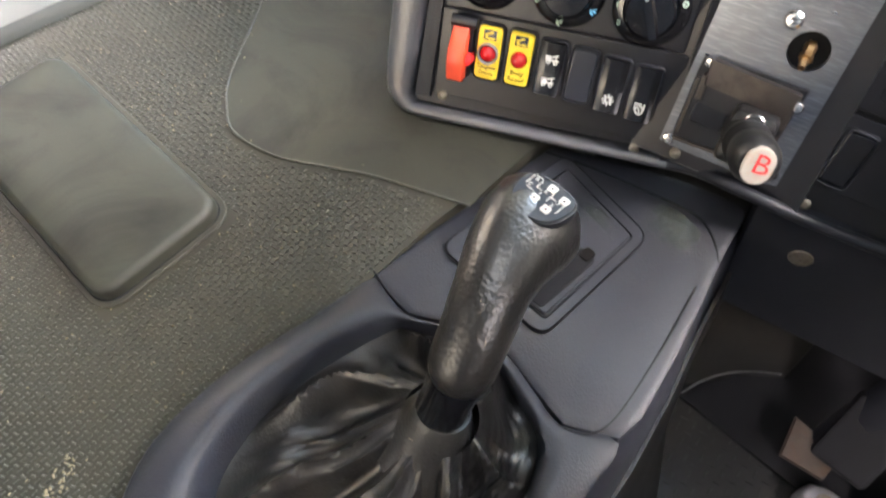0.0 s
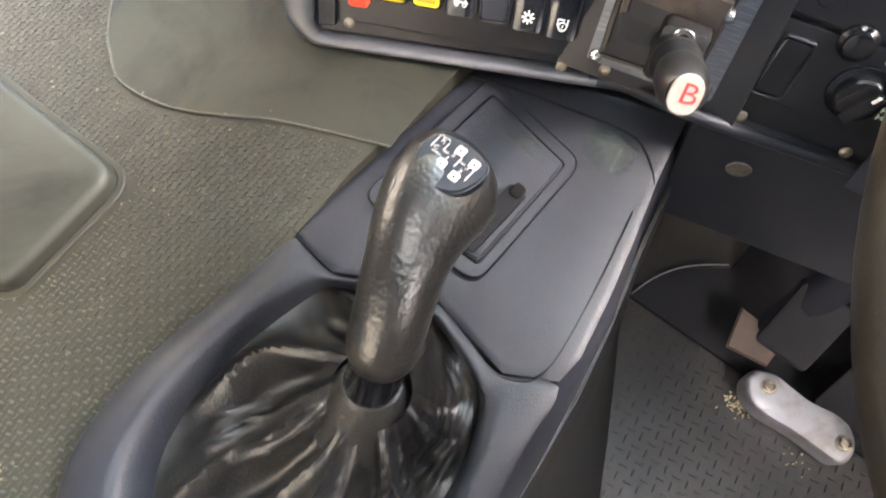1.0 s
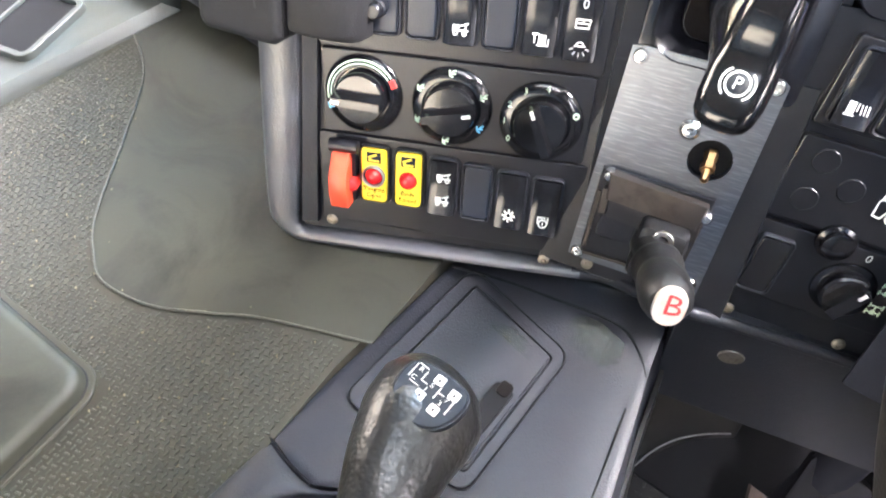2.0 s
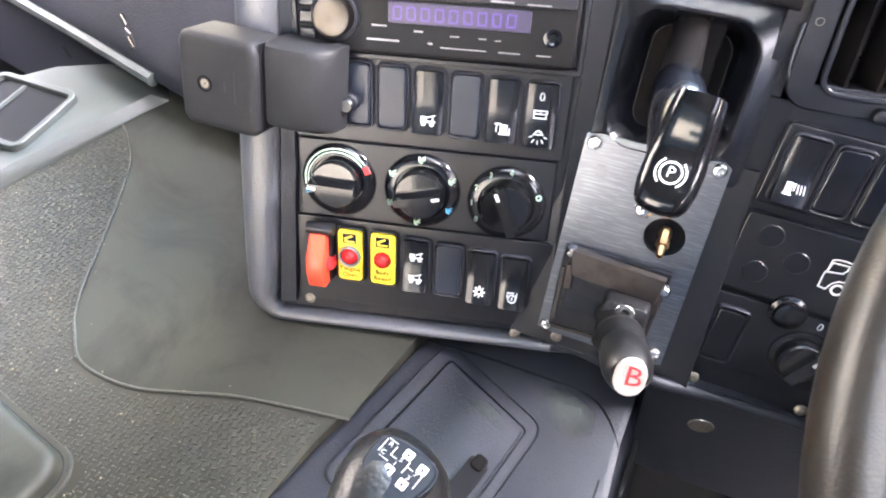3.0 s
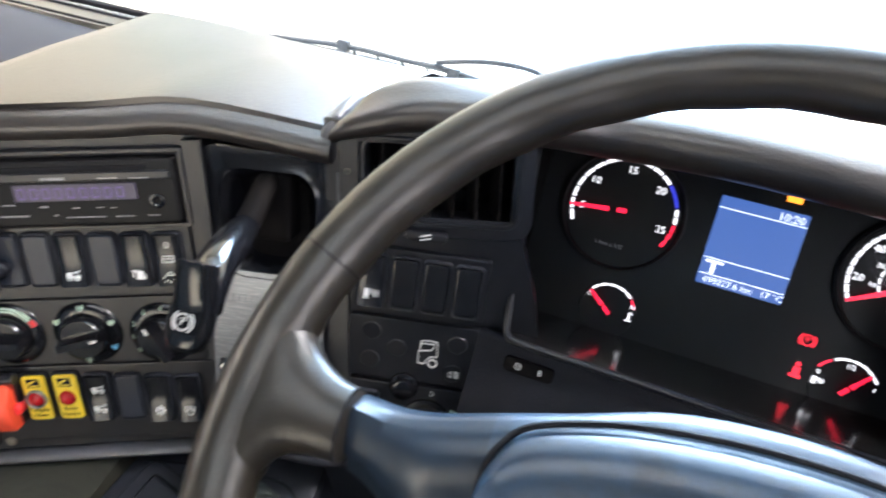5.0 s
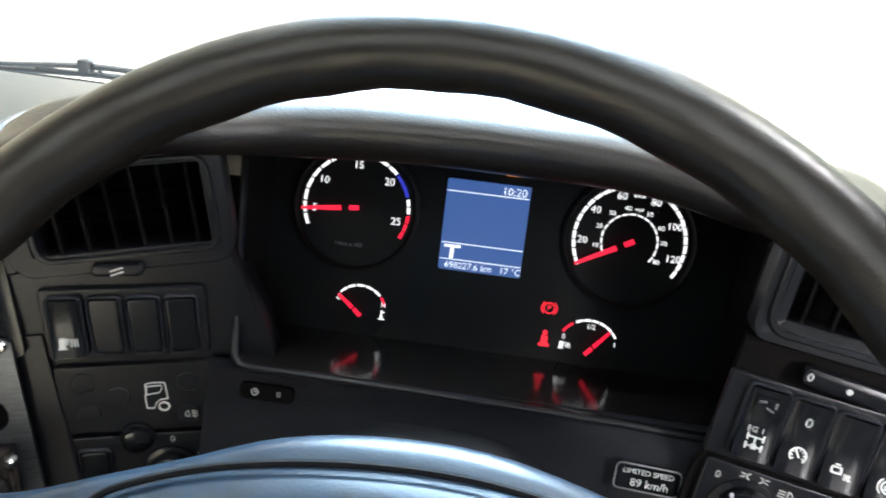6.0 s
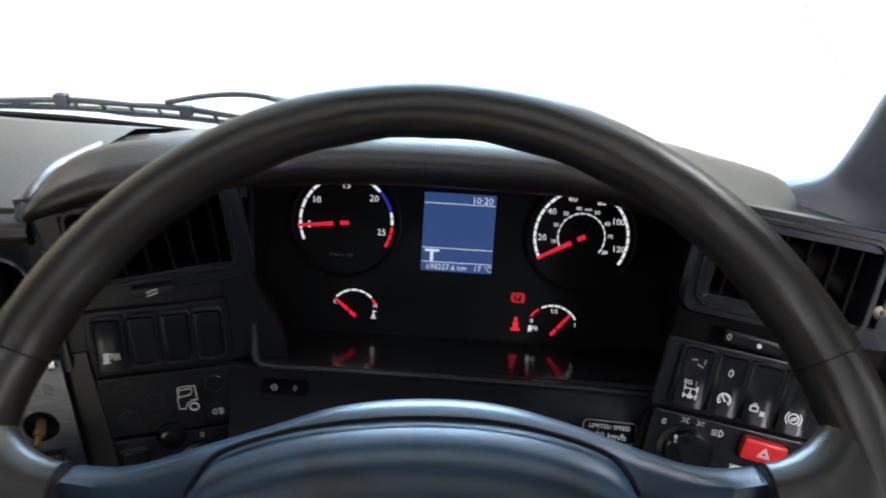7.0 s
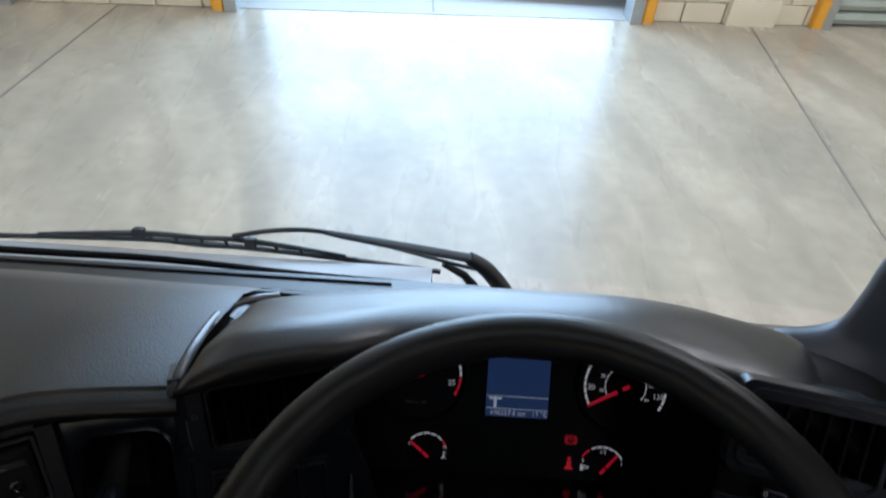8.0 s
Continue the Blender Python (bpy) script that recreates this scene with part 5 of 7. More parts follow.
loft(bm, [[Vector((sx * 0.0046, yy, zz)) for yy, zz in ((-0.0145, 0.012), (0.0145, 0.012), (0.0135, 0.022), (-0.0135, 0.022))] for sx in (-1, -0.6, 0.6, 1)])
gp = part("grip", bm, SWITCH, dk, "", shift(0, 0, 0, -28))
part("pointer", bars([(0, 0.0105, 0.0024, 0.006)], 0.022, 0.0224), WHITE, gp)
lettering("0", 0.0085, WHITE, dk, shift(0.003, 0.0270, 0.001), "symbol")
for a in (18, -18):
    part("symbol", sym_axle(), GREENPRINT, dk, "", shift(0.0275 * math.cos(radians(a)), 0.0275 * math.sin(radians(a)), 0.001))
# plain glossy dome, its function unknown
part("gloss_dome", lathe([(0.0175, 0.0), (0.0170, 0.006), (0.0135, 0.008), (0.0130, 0.014), (0.0100, 0.0150), (0.0, 0.0146)], 28), GLOSS, lpan, "small glossy black dome", shift(0.0030, -0.0820) @ Matrix.Scale(0.75, 4))
for sx, sy in ((-0.0415, -0.1590), (0.040, -0.165)):
    screw(lpan, sx, sy, 0.0)

# trim rail along the foot of the black panels
rail = [FA @ Vector((0.095, -0.1205, 0.002)), FA @ Vector((0.1235, -0.1195, 0.003)), FP @ Vector((0.012, -0.0945, 0.002)), FP @ Vector((0.0472, -0.0962, 0.002)), FL @ Vector((-0.030, -0.1705, 0.003)), FL @ Vector((0.0474, -0.1752, 0.003)), FL @ Vector((0.16, -0.184, 0.003))]
dash_part("lower_rail", tube(rail, 0.0052, 10, soft=4), GREYTRIM, "slate-grey rail under the panels", 60)

# knee panel under it
knee = thing("knee_panel", FK, "slate-grey lower dash panel with one brass-coloured plug", "panel")
part("panel_face", outline([(-0.044, -0.106), (0.360, -0.172), (0.360, 0.022), (0.065, 0.044), (-0.056, 0.055)], -0.02, 0.0, 0.003), GREYTRIM, knee)
part("plug", lathe([(0.0105, 0.0), (0.0100, 0.0012), (0.0075, 0.0006), (0.0, 0.0004)], 20), SCREWMAT, knee, "brass-coloured plug", shift(0.0, 0.0))

# ---------------------------------------------------------------- instrument cluster
clu = thing("instrument_cluster", FC, "lit instrument cluster with two dials and a blue display", "instrument cluster")
part("mask", outline([(-0.205, -0.076), (0.212, -0.076), (0.212, 0.115), (-0.205, 0.115)], -0.012, -0.002, 0.001), DIAL, clu, "black mask")
bm = bmesh.new()
bin_lo = [Vector(q) for q in ((-0.200, -0.070, -0.0015), (0.206, -0.070, -0.0015), (0.206, 0.110, -0.0015), (-0.200, 0.110, -0.0015))]
bin_hi = [Vector(q) for q in ((-0.1815, -0.0735, 0.104), (0.187, -0.0775, 0.110), (0.214, 0.120, 0.050), (-0.208, 0.120, 0.050))]
loft(bm, [bin_lo, [a.lerp(b, 0.5) for a, b in zip(bin_lo, bin_hi)], bin_hi], True, False, False)
part("surround", bm, MASK, clu, "smoked glossy surround", None, 20)
part("front_edge", tube([(-0.207, 0.105, 0.053), (-0.193, 0.0, 0.084), (-0.1845, -0.058, 0.101), (-0.1805, -0.0725, 0.1045), (-0.166, -0.0760, 0.1045), (-0.09, -0.0765, 0.1035), (0.0, -0.0775, 0.1035), (0.10, -0.0785, 0.106), (0.176, -0.0800, 0.109), (0.189, -0.074, 0.109), (0.196, -0.03, 0.098), (0.212, 0.10, 0.055)], 0.0030, 8, soft=4), BLACK, clu)


def dial(cx, cy, r, name, label):
    ob = part(name, lathe([(r * 1.16, -0.002), (r * 1.16, 0.0035), (r * 1.12, 0.0042), (r * 1.10, 0.0005), (r * 1.08, -0.0008), (0.0, -0.0008)], 56), DIAL, clu, label, shift(cx, cy))
    return ob


def ticks(ob, r0, r1, a0, a1, n, material, gap=0.14, z=0.0):
    bm = bmesh.new()
    for k in range(n):
        s0, s1 = a0 + (a1 - a0) * (k + gap / 2) / n, a0 + (a1 - a0) * (k + 1 - gap / 2) / n
        arc_band(r0, r1, s0, s1, z, z + 0.0004, bm, 3)
    return part("scale", bm, material, ob)


def words(ob, rows, r, size, material=GLOW_WHITE, name="figure"):
    for txt, a in rows:
        lettering(txt, size, material, ob, shift(r * math.cos(radians(a)), r * math.sin(radians(a)), 0.0006), name)


def needle(ob, a, r0, r1, w, hub=0.0032):
    bm = bmesh.new()
    c = [Vector((r0, -w / 2, 0.005)), Vector((r1, -w * 0.3, 0.005)), Vector((r1, w * 0.3, 0.005)), Vector((r0, w / 2, 0.005))]
    loft(bm, [c, [p + Vector((0, 0, 0.0014)) for p in c]])
    nd = part("needle", bm, GLOW_RED, ob, "red lit needle", Matrix.Rotation(radians(a), 4, "Z"))
    part("needle_tail", bars([(0.0010, 0, 0.0085, w * 0.95)], 0.005, 0.0064), GLOW_RED, nd)


tach = dial(-0.1232, 0.0443, 0.0485, "rev_counter", "round rev counter with white scale")
ticks(tach, 0.0450, 0.0478, 206, 44, 12, GLOW_WHITE)
ticks(tach, 0.0450, 0.0478, 44, 17, 1, GLOW_BLUE, 0.05)
ticks(tach, 0.0450, 0.0478, 16, -1, 2, GLOW_WHITE)
ticks(tach, 0.0450, 0.0478, -2, -30, 3, GLOW_RED)
words(tach, (("5", 187), ("10", 146), ("15", 92), ("20", 43), ("25", -13)), 0.0372, 0.0094)
lettering("1/min x 100", 0.0052, surface("dim_print", (0.30, 0.30, 0.30), 0.5), tach, shift(-0.004, -0.0335, 0.0004), "lettering", "dim printed words")
needle(tach, 186.5, 0.0125, 0.0480, 0.0042)

spd = dial(0.1158, 0.0440, 0.0495, "speedometer", "round speedometer with two scales")
ticks(spd, 0.0460, 0.0488, 212, -34, 26, GLOW_WHITE)
words(spd, (("20", 184), ("40", 143), ("60", 107), ("80", 64), ("100", 26), ("120", -15)), 0.0400, 0.0090)
lettering("km/h", 0.0050, GLOW_WHITE, spd, shift(0.003, 0.0400, 0.0006), "lettering")
lettering("mph", 0.0042, GLOW_WHITE, spd, shift(0.0045, 0.0285, 0.0006), "lettering")
ticks(spd, 0.0232, 0.0246, 207, -40, 16, GLOW_WHITE, 0.2)
words(spd, (("10", 192), ("20", 158), ("30", 128), ("40", 100), ("50", 62), ("60", 31), ("70", 4), ("80", -30)), 0.0290, 0.0058)
needle(spd, 208, 0.0125, 0.0500, 0.0044)

tmp_ = part("temperature_gauge", lathe([(0.026, -0.0025), (0.0255, -0.0006), (0.0, -0.0006)], 32), DIAL, clu, "small coolant gauge", shift(-0.1115, -0.0490))
ticks(tmp_, 0.0232, 0.0252, 140, 42, 5, GLOW_WHITE)
ticks(tmp_, 0.0232, 0.0252, 40, 18, 1, GLOW_RED, 0.05)
lettering("H", 0.0062, GLOW_WHITE, tmp_, shift(0.0215, 0.0085, 0.0002), "figure")
lettering("C", 0.0055, GLOW_WHITE, tmp_, shift(-0.0195, 0.0105, 0.0002), "figure")
part("symbol", bars([(0, 0.002, 0.0012, 0.006), (0, -0.001, 0.0025, 0.0025), (0, -0.0032, 0.006, 0.0009), (0.0018, 0.0035, 0.0022, 0.0008)], 0, 0.0004), GLOW_WHITE, tmp_, "thermometer symbol", shift(0.0205, -0.0010))
needle(tmp_, 141, 0.0068, 0.0245, 0.0034)
fue = part("fuel_gauge", lathe([(0.026, -0.0025), (0.0255, -0.0006), (0.0, -0.0006)], 32), DIAL, clu, "small fuel gauge", shift(0.0938, -0.0560))
ticks(fue, 0.0262, 0.0282, 118, 30, 6, GLOW_WHITE)
ticks(fue, 0.0262, 0.0282, 148, 122, 1, GLOW_RED, 0.05)
lettering("0", 0.0060, GLOW_WHITE, fue, shift(-0.0215, 0.0100, 0.0002), "figure")
lettering("1/2", 0.0062, GLOW_WHITE, fue, shift(0.0010, 0.0215, 0.0002), "figure")
lettering("1", 0.0060, GLOW_WHITE, fue, shift(0.0235, 0.0080, 0.0002), "figure")
part("symbol", sym_pump(), GLOW_WHITE, fue, "white pump symbol", shift(-0.0205, 0.0025, 0) @ Matrix.Scale(0.75, 4))
needle(fue, 50, 0.0068, 0.0262, 0.0034)

dsp = part("display", block(0.0725, 0.0800, -0.004, 0.0004, 0.0015, 0.0003), LCD, clu, "blue backlit display", shift(-0.0092, 0.0400))
part("rule", bars([(0, 0.0295, 0.0715, 0.0007), (0, -0.0160, 0.0715, 0.0007), (0, -0.0305, 0.0715, 0.0007)], 0.0004, 0.0007), LCD_INK, dsp)
lettering("10:20", 0.0098, LCD_INK, dsp, shift(0.0225, 0.0338, 0.0005), "figure")
lettering("698227.6 km", 0.0080, LCD_INK, dsp, shift(-0.0100, -0.0356, 0.0005), "figure")
lettering("17 °C", 0.0080, LCD_INK, dsp, shift(0.0270, -0.0356, 0.0005), "figure")
part("figure", bars([(-0.0255, -0.0188, 0.0145, 0.0024), (-0.0257, -0.0240, 0.0034, 0.0115)], 0.0004, 0.0007), LCD_INK, dsp, "large letter T")
bm = arc_band(0.0042, 0.0052, 0, 360, 0, 0.0004, None, 20)
arc_band(0.0062, 0.0072, -50, 50, 0, 0.0004, bm)
arc_band(0.0062, 0.0072, 130, 230, 0, 0.0004, bm)
pl_ = part("telltale", bm, GLOW_LAMP, clu, "red lit parking brake lamp", shift(0.0565, -0.0226))
lettering("P", 0.0072, GLOW_LAMP, pl_, shift(0, 0, 0.0001), "symbol")
bm = lathe([(0.0022, 0.0), (0.0022, 0.0004), (0.0, 0.0004)], 12, 0, 0.0058)
bars([(0, -0.001, 0.0055, 0.0080), (0, -0.0052, 0.0095, 0.0028)], 0, 0.0004, bm)
part("telltale", bm, GLOW_LAMP, clu, "red lit seat belt lamp", shift(0.0559, -0.0507))
part("telltale", bars([(0, 0, 0.0125, 0.0075), (0, 0.0045, 0.006, 0.0025)], 0, 0.0004), GLOW_AMBER, clu, "amber lit engine lamp", shift(0.0109, 0.0915))
pane = part("cover_lens", sheet([[Vector((x, y, 0.0125)) for x in (-0.203, 0.209)] for y in (-0.079, 0.115)]), lens_glass, clu, "clear cover lens")
pane.visible_shadow = False
if pane.data.polygons[0].normal.z < 0:
    pane.data.flip_normals()
# lower shelf with clock buttons, and the column shroud
shelf = thing("lower_binnacle", FC @ shift(0, -0.078, 0.101), "matt black lower binnacle with small clock buttons", "panel")
rows = []
for k in range(21):
    x = -0.205 + 0.425 * k / 20
    u = max(0.0, min(1.0, (x - 0.03) / 0.10))
    zf = 0.021 * u * u * (3 - 2 * u)
    rows.append([Vector((x, 0.003, -0.006)), Vector((x, 0.001, -0.001 + zf * 0.15)), Vector((x, -0.004, zf * 0.4)), Vector((x, -0.012, zf * 0.8 - 0.002)), Vector((x, -0.030, zf)), Vector((x, -0.070, zf + 0.004)), Vector((x, -0.150, zf + 0.010))])
part("shelf_face", sheet(rows, 0.003), DASH, shelf, "", None, 60)
clk = part("small_button", block(0.042, 0.013, -0.004, 0.0012, 0.004, 0.0008), DULL, shelf, "black clock button with two symbols", shift(-0.157, -0.018))
part("symbol", arc_band(0.0022, 0.0029, 0, 360, 0.0012, 0.0016, None, 14), WHITE, clk, "clock symbol", shift(-0.009, 0.0))
part("symbol", bars([(0.0007, 0, 0.0019, 0.0006), (0, 0.0007, 0.0006, 0.0019)], 0.0012, 0.0016), WHITE, clk, "", shift(-0.009, 0.0))
lettering("0", 0.0070, WHITE, clk, shift(0.0095, 0.0, 0.0012), "symbol")
part("seam", bars([(-0.157, -0.0265, 0.040, 0.0007)], -0.0025, -0.0006), ALU, shelf, "thin worn line")
bm = bmesh.new()
loft(bm, [[Vector((w * x, y - 0.010 * x * x, z + 0.030 * (1 - x ** 4) ** 0.5)) for x in (-1, -0.97, -0.9, -0.75, -0.5, -0.2, 0.2, 0.5, 0.75, 0.9, 0.97, 1)] for y, w, z in ((-0.026, 0.090, -0.030), (-0.031, 0.093, -0.020), (-0.040, 0.096, -0.005), (-0.075, 0.100, 0.012), (-0.150, 0.100, 0.030))], False)
part("column_shroud", bm, BLACK, shelf, "black rounded column shroud", shift(-0.030, 0.0), 60)
lim = thing("speed_limit_plate", FC @ shift(0.1270, -0.1085, 0.1255, -3), "small black plate with white raised words", "sign")
part("plate", block(0.046, 0.0195, -0.003, 0.001, 0.004, 0.0006), GLOSS, lim)
part("rim", ring(0.046, 0.0195, 0.004, 0.0006, 0.0005, 0.0014), ALU, lim, "thin silver rim")
lettering("LIMITED SPEED", 0.0054, WHITE, lim, shift(0, 0.0042, 0.0011), "lettering")
lettering("89 km/h", 0.0082, WHITE, lim, shift(0.002, -0.0040, 0.0011), "lettering")

# ---------------------------------------------------------------- panel on the door side
rp = thing("door_side_panel", FR, "black switch panel with hazard button and air vent", "control panel")
part("back_plate", outline([(-0.028, -0.110), (0.130, -0.100), (0.134, 0.0665), (-0.022, 0.0665), (-0.022, -0.022), (-0.026, -0.032)], -0.012, -0.004, 0.001), DULL, rp)
part("vent_panel", ring(0.157, 0.090, 0.010, 0.017, -0.02, 0.0015, 0.0565, 0.1110, seg=6), BLACK, rp)
part("switch_carrier", block(0.128, 0.060, -0.004, 0.001, 0.003, 0.001, 0.040, 0.0125), BLACK, rp)
part("lower_carrier", block(0.132, 0.070, -0.004, 0.0008, 0.003, 0.001, 0.046, -0.0560), BLACK, rp)
rk = rocker(rp, 0.0011, 0.0140, ((sym_axle, -0.0110),), size=1.08)
lettering("EG 1", 0.0050, WHITE, rk, shift(-0.001, -0.0040, 0.0056), "symbol")
part("legend", bars([(0, 0.012, 0.013, 0.011)], 0.0060, 0.0063), GLOSS, rk, "dark glossy legend window")
part("legend_mark", bars([(-0.003, 0.0145, 0.004, 0.0012, 12), (0.002, 0.0105, 0.005, 0.0010, -20), (0.0045, 0.014, 0.0010, 0.004)], 0.0063, 0.0065), DIMPRINT, rk)
rocker(rp, 0.0275, 0.0133, (("0", 0.010), (sym_cruise, -0.0100)), size=1.08)
rocker(rp, 0.0543, 0.0122, ((sym_engine, -0.0105),), size=1.08)
rocker(rp, 0.0812, 0.0115, ((sym_brake, -0.0105),), size=1.08)
lk = part("light_switch", lathe([(0.0235, -0.001), (0.0230, 0.002), (0.0185, 0.0030), (0.0180, 0.010), (0.0165, 0.0115), (0.0, 0.0118)], 40), SWITCH, rp, "black rotary light switch", shift(0.0118, -0.0510))
bm = bmesh.new()
loft(bm, [[Vector((sx * 0.0050, yy, zz)) for yy, zz in ((-0.0170, 0.010), (0.0170, 0.010), (0.0160, 0.021), (-0.0160, 0.021))] for sx in (-1, -0.6, 0.6, 1)])
part("grip", bm, SWITCH, lk, "", shift(0, 0, 0, 28))
part("pointer", bars([(-0.0120, 0.0125, 0.0022, 0.0062, 15)], 0.0115, 0.0122), WHITE, lk)
lettering("0", 0.0075, WHITE, rp, shift(-0.0100, -0.0310, 0.001), "symbol")
bm = arc_band(0.0016, 0.0024, 90, 270, 0, 0.0004, None, 8, -0.003)
arc_band(0.0016, 0.0024, -90, 90, 0, 0.0004, bm, 8, 0.003)
bars([(-0.0075, 0.0012, 0.003, 0.0006, -15), (-0.0075, -0.0012, 0.003, 0.0006, 15), (0.0075, 0.0012, 0.003, 0.0006, 15), (0.0075, -0.0012, 0.003, 0.0006, -15)], 0, 0.0004, bm)
part("symbol", bm, WHITE, rp, "side lamp symbol", shift(0.0120, -0.0255, 0.001))
bm = arc_band(0.0024, 0.0032, -90, 90, 0, 0.0004, None, 8, 0.001)
bars([(0.001, 0, 0.0008, 0.0060)] + [(-0.0028, -0.002 + 0.002 * k, 0.0045, 0.0007) for k in range(3)], 0, 0.0004, bm)
part("symbol", bm, WHITE, rp, "head lamp symbol", shift(0.0330, -0.0300, 0.001))
bm = arc_band(0.0022, 0.0030, 0, 360, 0, 0.0004, None, 14)
bars([(0.0052 * math.cos(radians(a)), 0.0052 * math.sin(radians(a)), 0.0022, 0.0008, a) for a in range(-20, 210, 38)], 0, 0.0004, bm)
part("symbol", bm, WHITE, rp, "work lamp symbol", shift(0.0180, -0.0740, 0.001))
hz = part("hazard_button", block(0.0345, 0.0185, -0.001, 0.0085, 0.0035, 0.0022), HAZARD, rp, "red hazard button", shift(0.0688, -0.0345, 0, -2))
bm = bmesh.new()
for r_, w_ in ((0.0056, 0.0007), (0.0031, 0.0006)):
    bars([(r_ * 0.5 * math.cos(radians(a)), r_ * 0.5 * math.sin(radians(a)), r_ * 1.75, w_, a + 90) for a in (-90, 30, 150)], 0.0085, 0.0090, bm)
part("symbol", bm, WHITE, hz, "white warning triangle", shift(0, -0.001))
part("button_frame", ring(0.0385, 0.0225, 0.005, 0.0015, -0.001, 0.004), BLACK, rp, "", shift(0.0688, -0.0345, 0, -2))
part("thumb_wheel", tube([(0.062, -0.0560, 0.0), (0.066, -0.0555, 0.006), (0.080, -0.0555, 0.008), (0.094, -0.0555, 0.006), (0.098, -0.056, 0.0)], 0.005, 10, soft=4), SWITCH, rp, "ribbed dimmer wheel")
part("symbol", bars([(0, 0, 0.005, 0.0044), (-0.0038, 0, 0.0008, 0.006), (0.0035, 0.0018, 0.003, 0.0008)], 0.001, 0.0014), WHITE, rp, "dimmer symbol", shift(0.0535, -0.0560))
lettering("0", 0.0080, WHITE, rp, shift(0.0173, 0.0540, 0.0088), "symbol")
part("vent_lever", block(0.062, 0.0130, 0.0, 0.009, 0.005, 0.003), SWITCH, rp, "glossy vent lever", shift(0.0440, 0.0525, 0, -3))
part("lever_tip", block(0.0075, 0.0095, 0.0, 0.0100, 0.003, 0.002), ALU, rp, "worn bright lever end", shift(0.0720, 0.0510, 0, -3))
part("pointer", lathe([(0.0020, 0.010), (0.0020, 0.0104), (0.0, 0.0104)], 10), WHITE, rp, "", shift(0.0400, 0.0525))
part("vent_bezel", ring(0.128, 0.078, 0.014, 0.0045, -0.02, 0.0045, 0.048, 0.111, seg=6), BLACK, rp)
part("vent_well", block(0.128, 0.074, -0.070, -0.060, 0.010, 0.001, 0.052, 0.111), DEEP, rp)
part("vent_duct", ring(0.128, 0.076, 0.012, 0.002, -0.062, -0.016, 0.052, 0.111, seg=6), DEEP, rp)
for k in range(6):
    part("vent_slat", block(0.0024, 0.066, -0.030, -0.002, 0.0008, 0.0006), DULL, rp, "", shift(0.004 + 0.0180 * k, 0.111) @ Matrix.Rotation(radians(-14), 4, "Y"))
screw(rp, 0.1190, 0.0960, 0.0, 0.0045)

# ---------------------------------------------------------------- steering wheel
wheel = thing("steering_wheel", FW, "dark grained truck steering wheel with a black hub pad tinted by blue daylight", "steering wheel")
R_, r_ = 0.2196, 0.0164
HUB = shift(0, 0.0075, 0.0135)
bm = bmesh.new()
loops = []
for i in range(96):
    a = 2 * math.pi * i / 96
    loops.append([Vector(((R_ + r_ * math.cos(b)) * math.cos(a), (R_ + r_ * math.cos(b)) * math.sin(a), r_ * 1.05 * math.sin(b) - (0.0012 * math.sin(a * 26) * (math.cos(b) < -0.3)))) for b in [2 * math.pi * k / 18 for k in range(18)]])
loft(bm, loops + [loops[0]], True, False, False)
bmesh.ops.remove_doubles(bm, verts=bm.verts, dist=1e-6)
rim = part("rim", bm, WHEELRIM, wheel, "grained rim", None, 60)
for a in (158, 20):
    bm = bmesh.new()
    c, s = math.cos(radians(a)), math.sin(radians(a))
    pts = []
    for k in range(18):
        b = 2 * math.pi * k / 18
        pts.append(Vector(((R_ + r_ * 1.02 * math.cos(b)) * c, (R_ + r_ * 1.02 * math.cos(b)) * s, r_ * 1.07 * math.sin(b))))
    part("rim_seam", tube(pts + [pts[0]], 0.0005, 5), DEEP, rim)



# spokes and hub as one broad bridge, higher in the middle
def bridge(xs, tops, bots, zs, thick, bulge):
    loops = []
    fine = smooth_path([(x, t, b) for x, t, b in zip(xs, tops, bots)], 4)
    high = smooth_path([(x, z, 0) for x, z in zip(xs, zs)], 4)
    for (x, t, b), (_, z, _) in zip(fine, high):
        h = t - b
        e = min(0.024, h * 0.4)
        crest, fall = z + bulge * 0.85, z + bulge * 0.85 - 0.005
        y2 = t - e - 0.010
        y3 = (y2 + b) / 2
        loops.append([Vector((x, b, fall - thick - 0.75 * (y2 - b))), Vector((x, b - 0.002, fall - 0.006 - 0.75 * (y2 - b))), Vector((x, b + 0.004, fall - 0.75 * (y2 - b))), Vector((x, y3, fall - 0.70 * (y2 - y3))), Vector((x, y2, fall)),
                      Vector((x, t - e, crest)), Vector((x, t - e * 0.6, z + bulge)), Vector((x, t - 0.006, z + bulge * 0.6)), Vector((x, t - 0.001, z - 0.002)), Vector((x, t, z - 0.010)), Vector((x, t - 0.004, z - thick))])
    bm = bmesh.new()
    loft(bm, loops)
    return bm


xs = [-0.168, -0.158, -0.146, -0.130, -0.104, -0.070, -0.035, 0.004, 0.043, 0.078, 0.110, 0.132, 0.148, 0.159, 0.169]
tops = [0.0180, 0.0172, 0.0172, 0.0200, 0.0275, 0.037, 0.047, 0.0505, 0.048, 0.039, 0.0275, 0.0200, 0.0172, 0.0172, 0.0180]
bots = [-0.0155, -0.0190, -0.0270, -0.0420, -0.0720, -0.094, -0.105, -0.110, -0.105, -0.094, -0.0720, -0.0420, -0.0270, -0.0190, -0.0155]
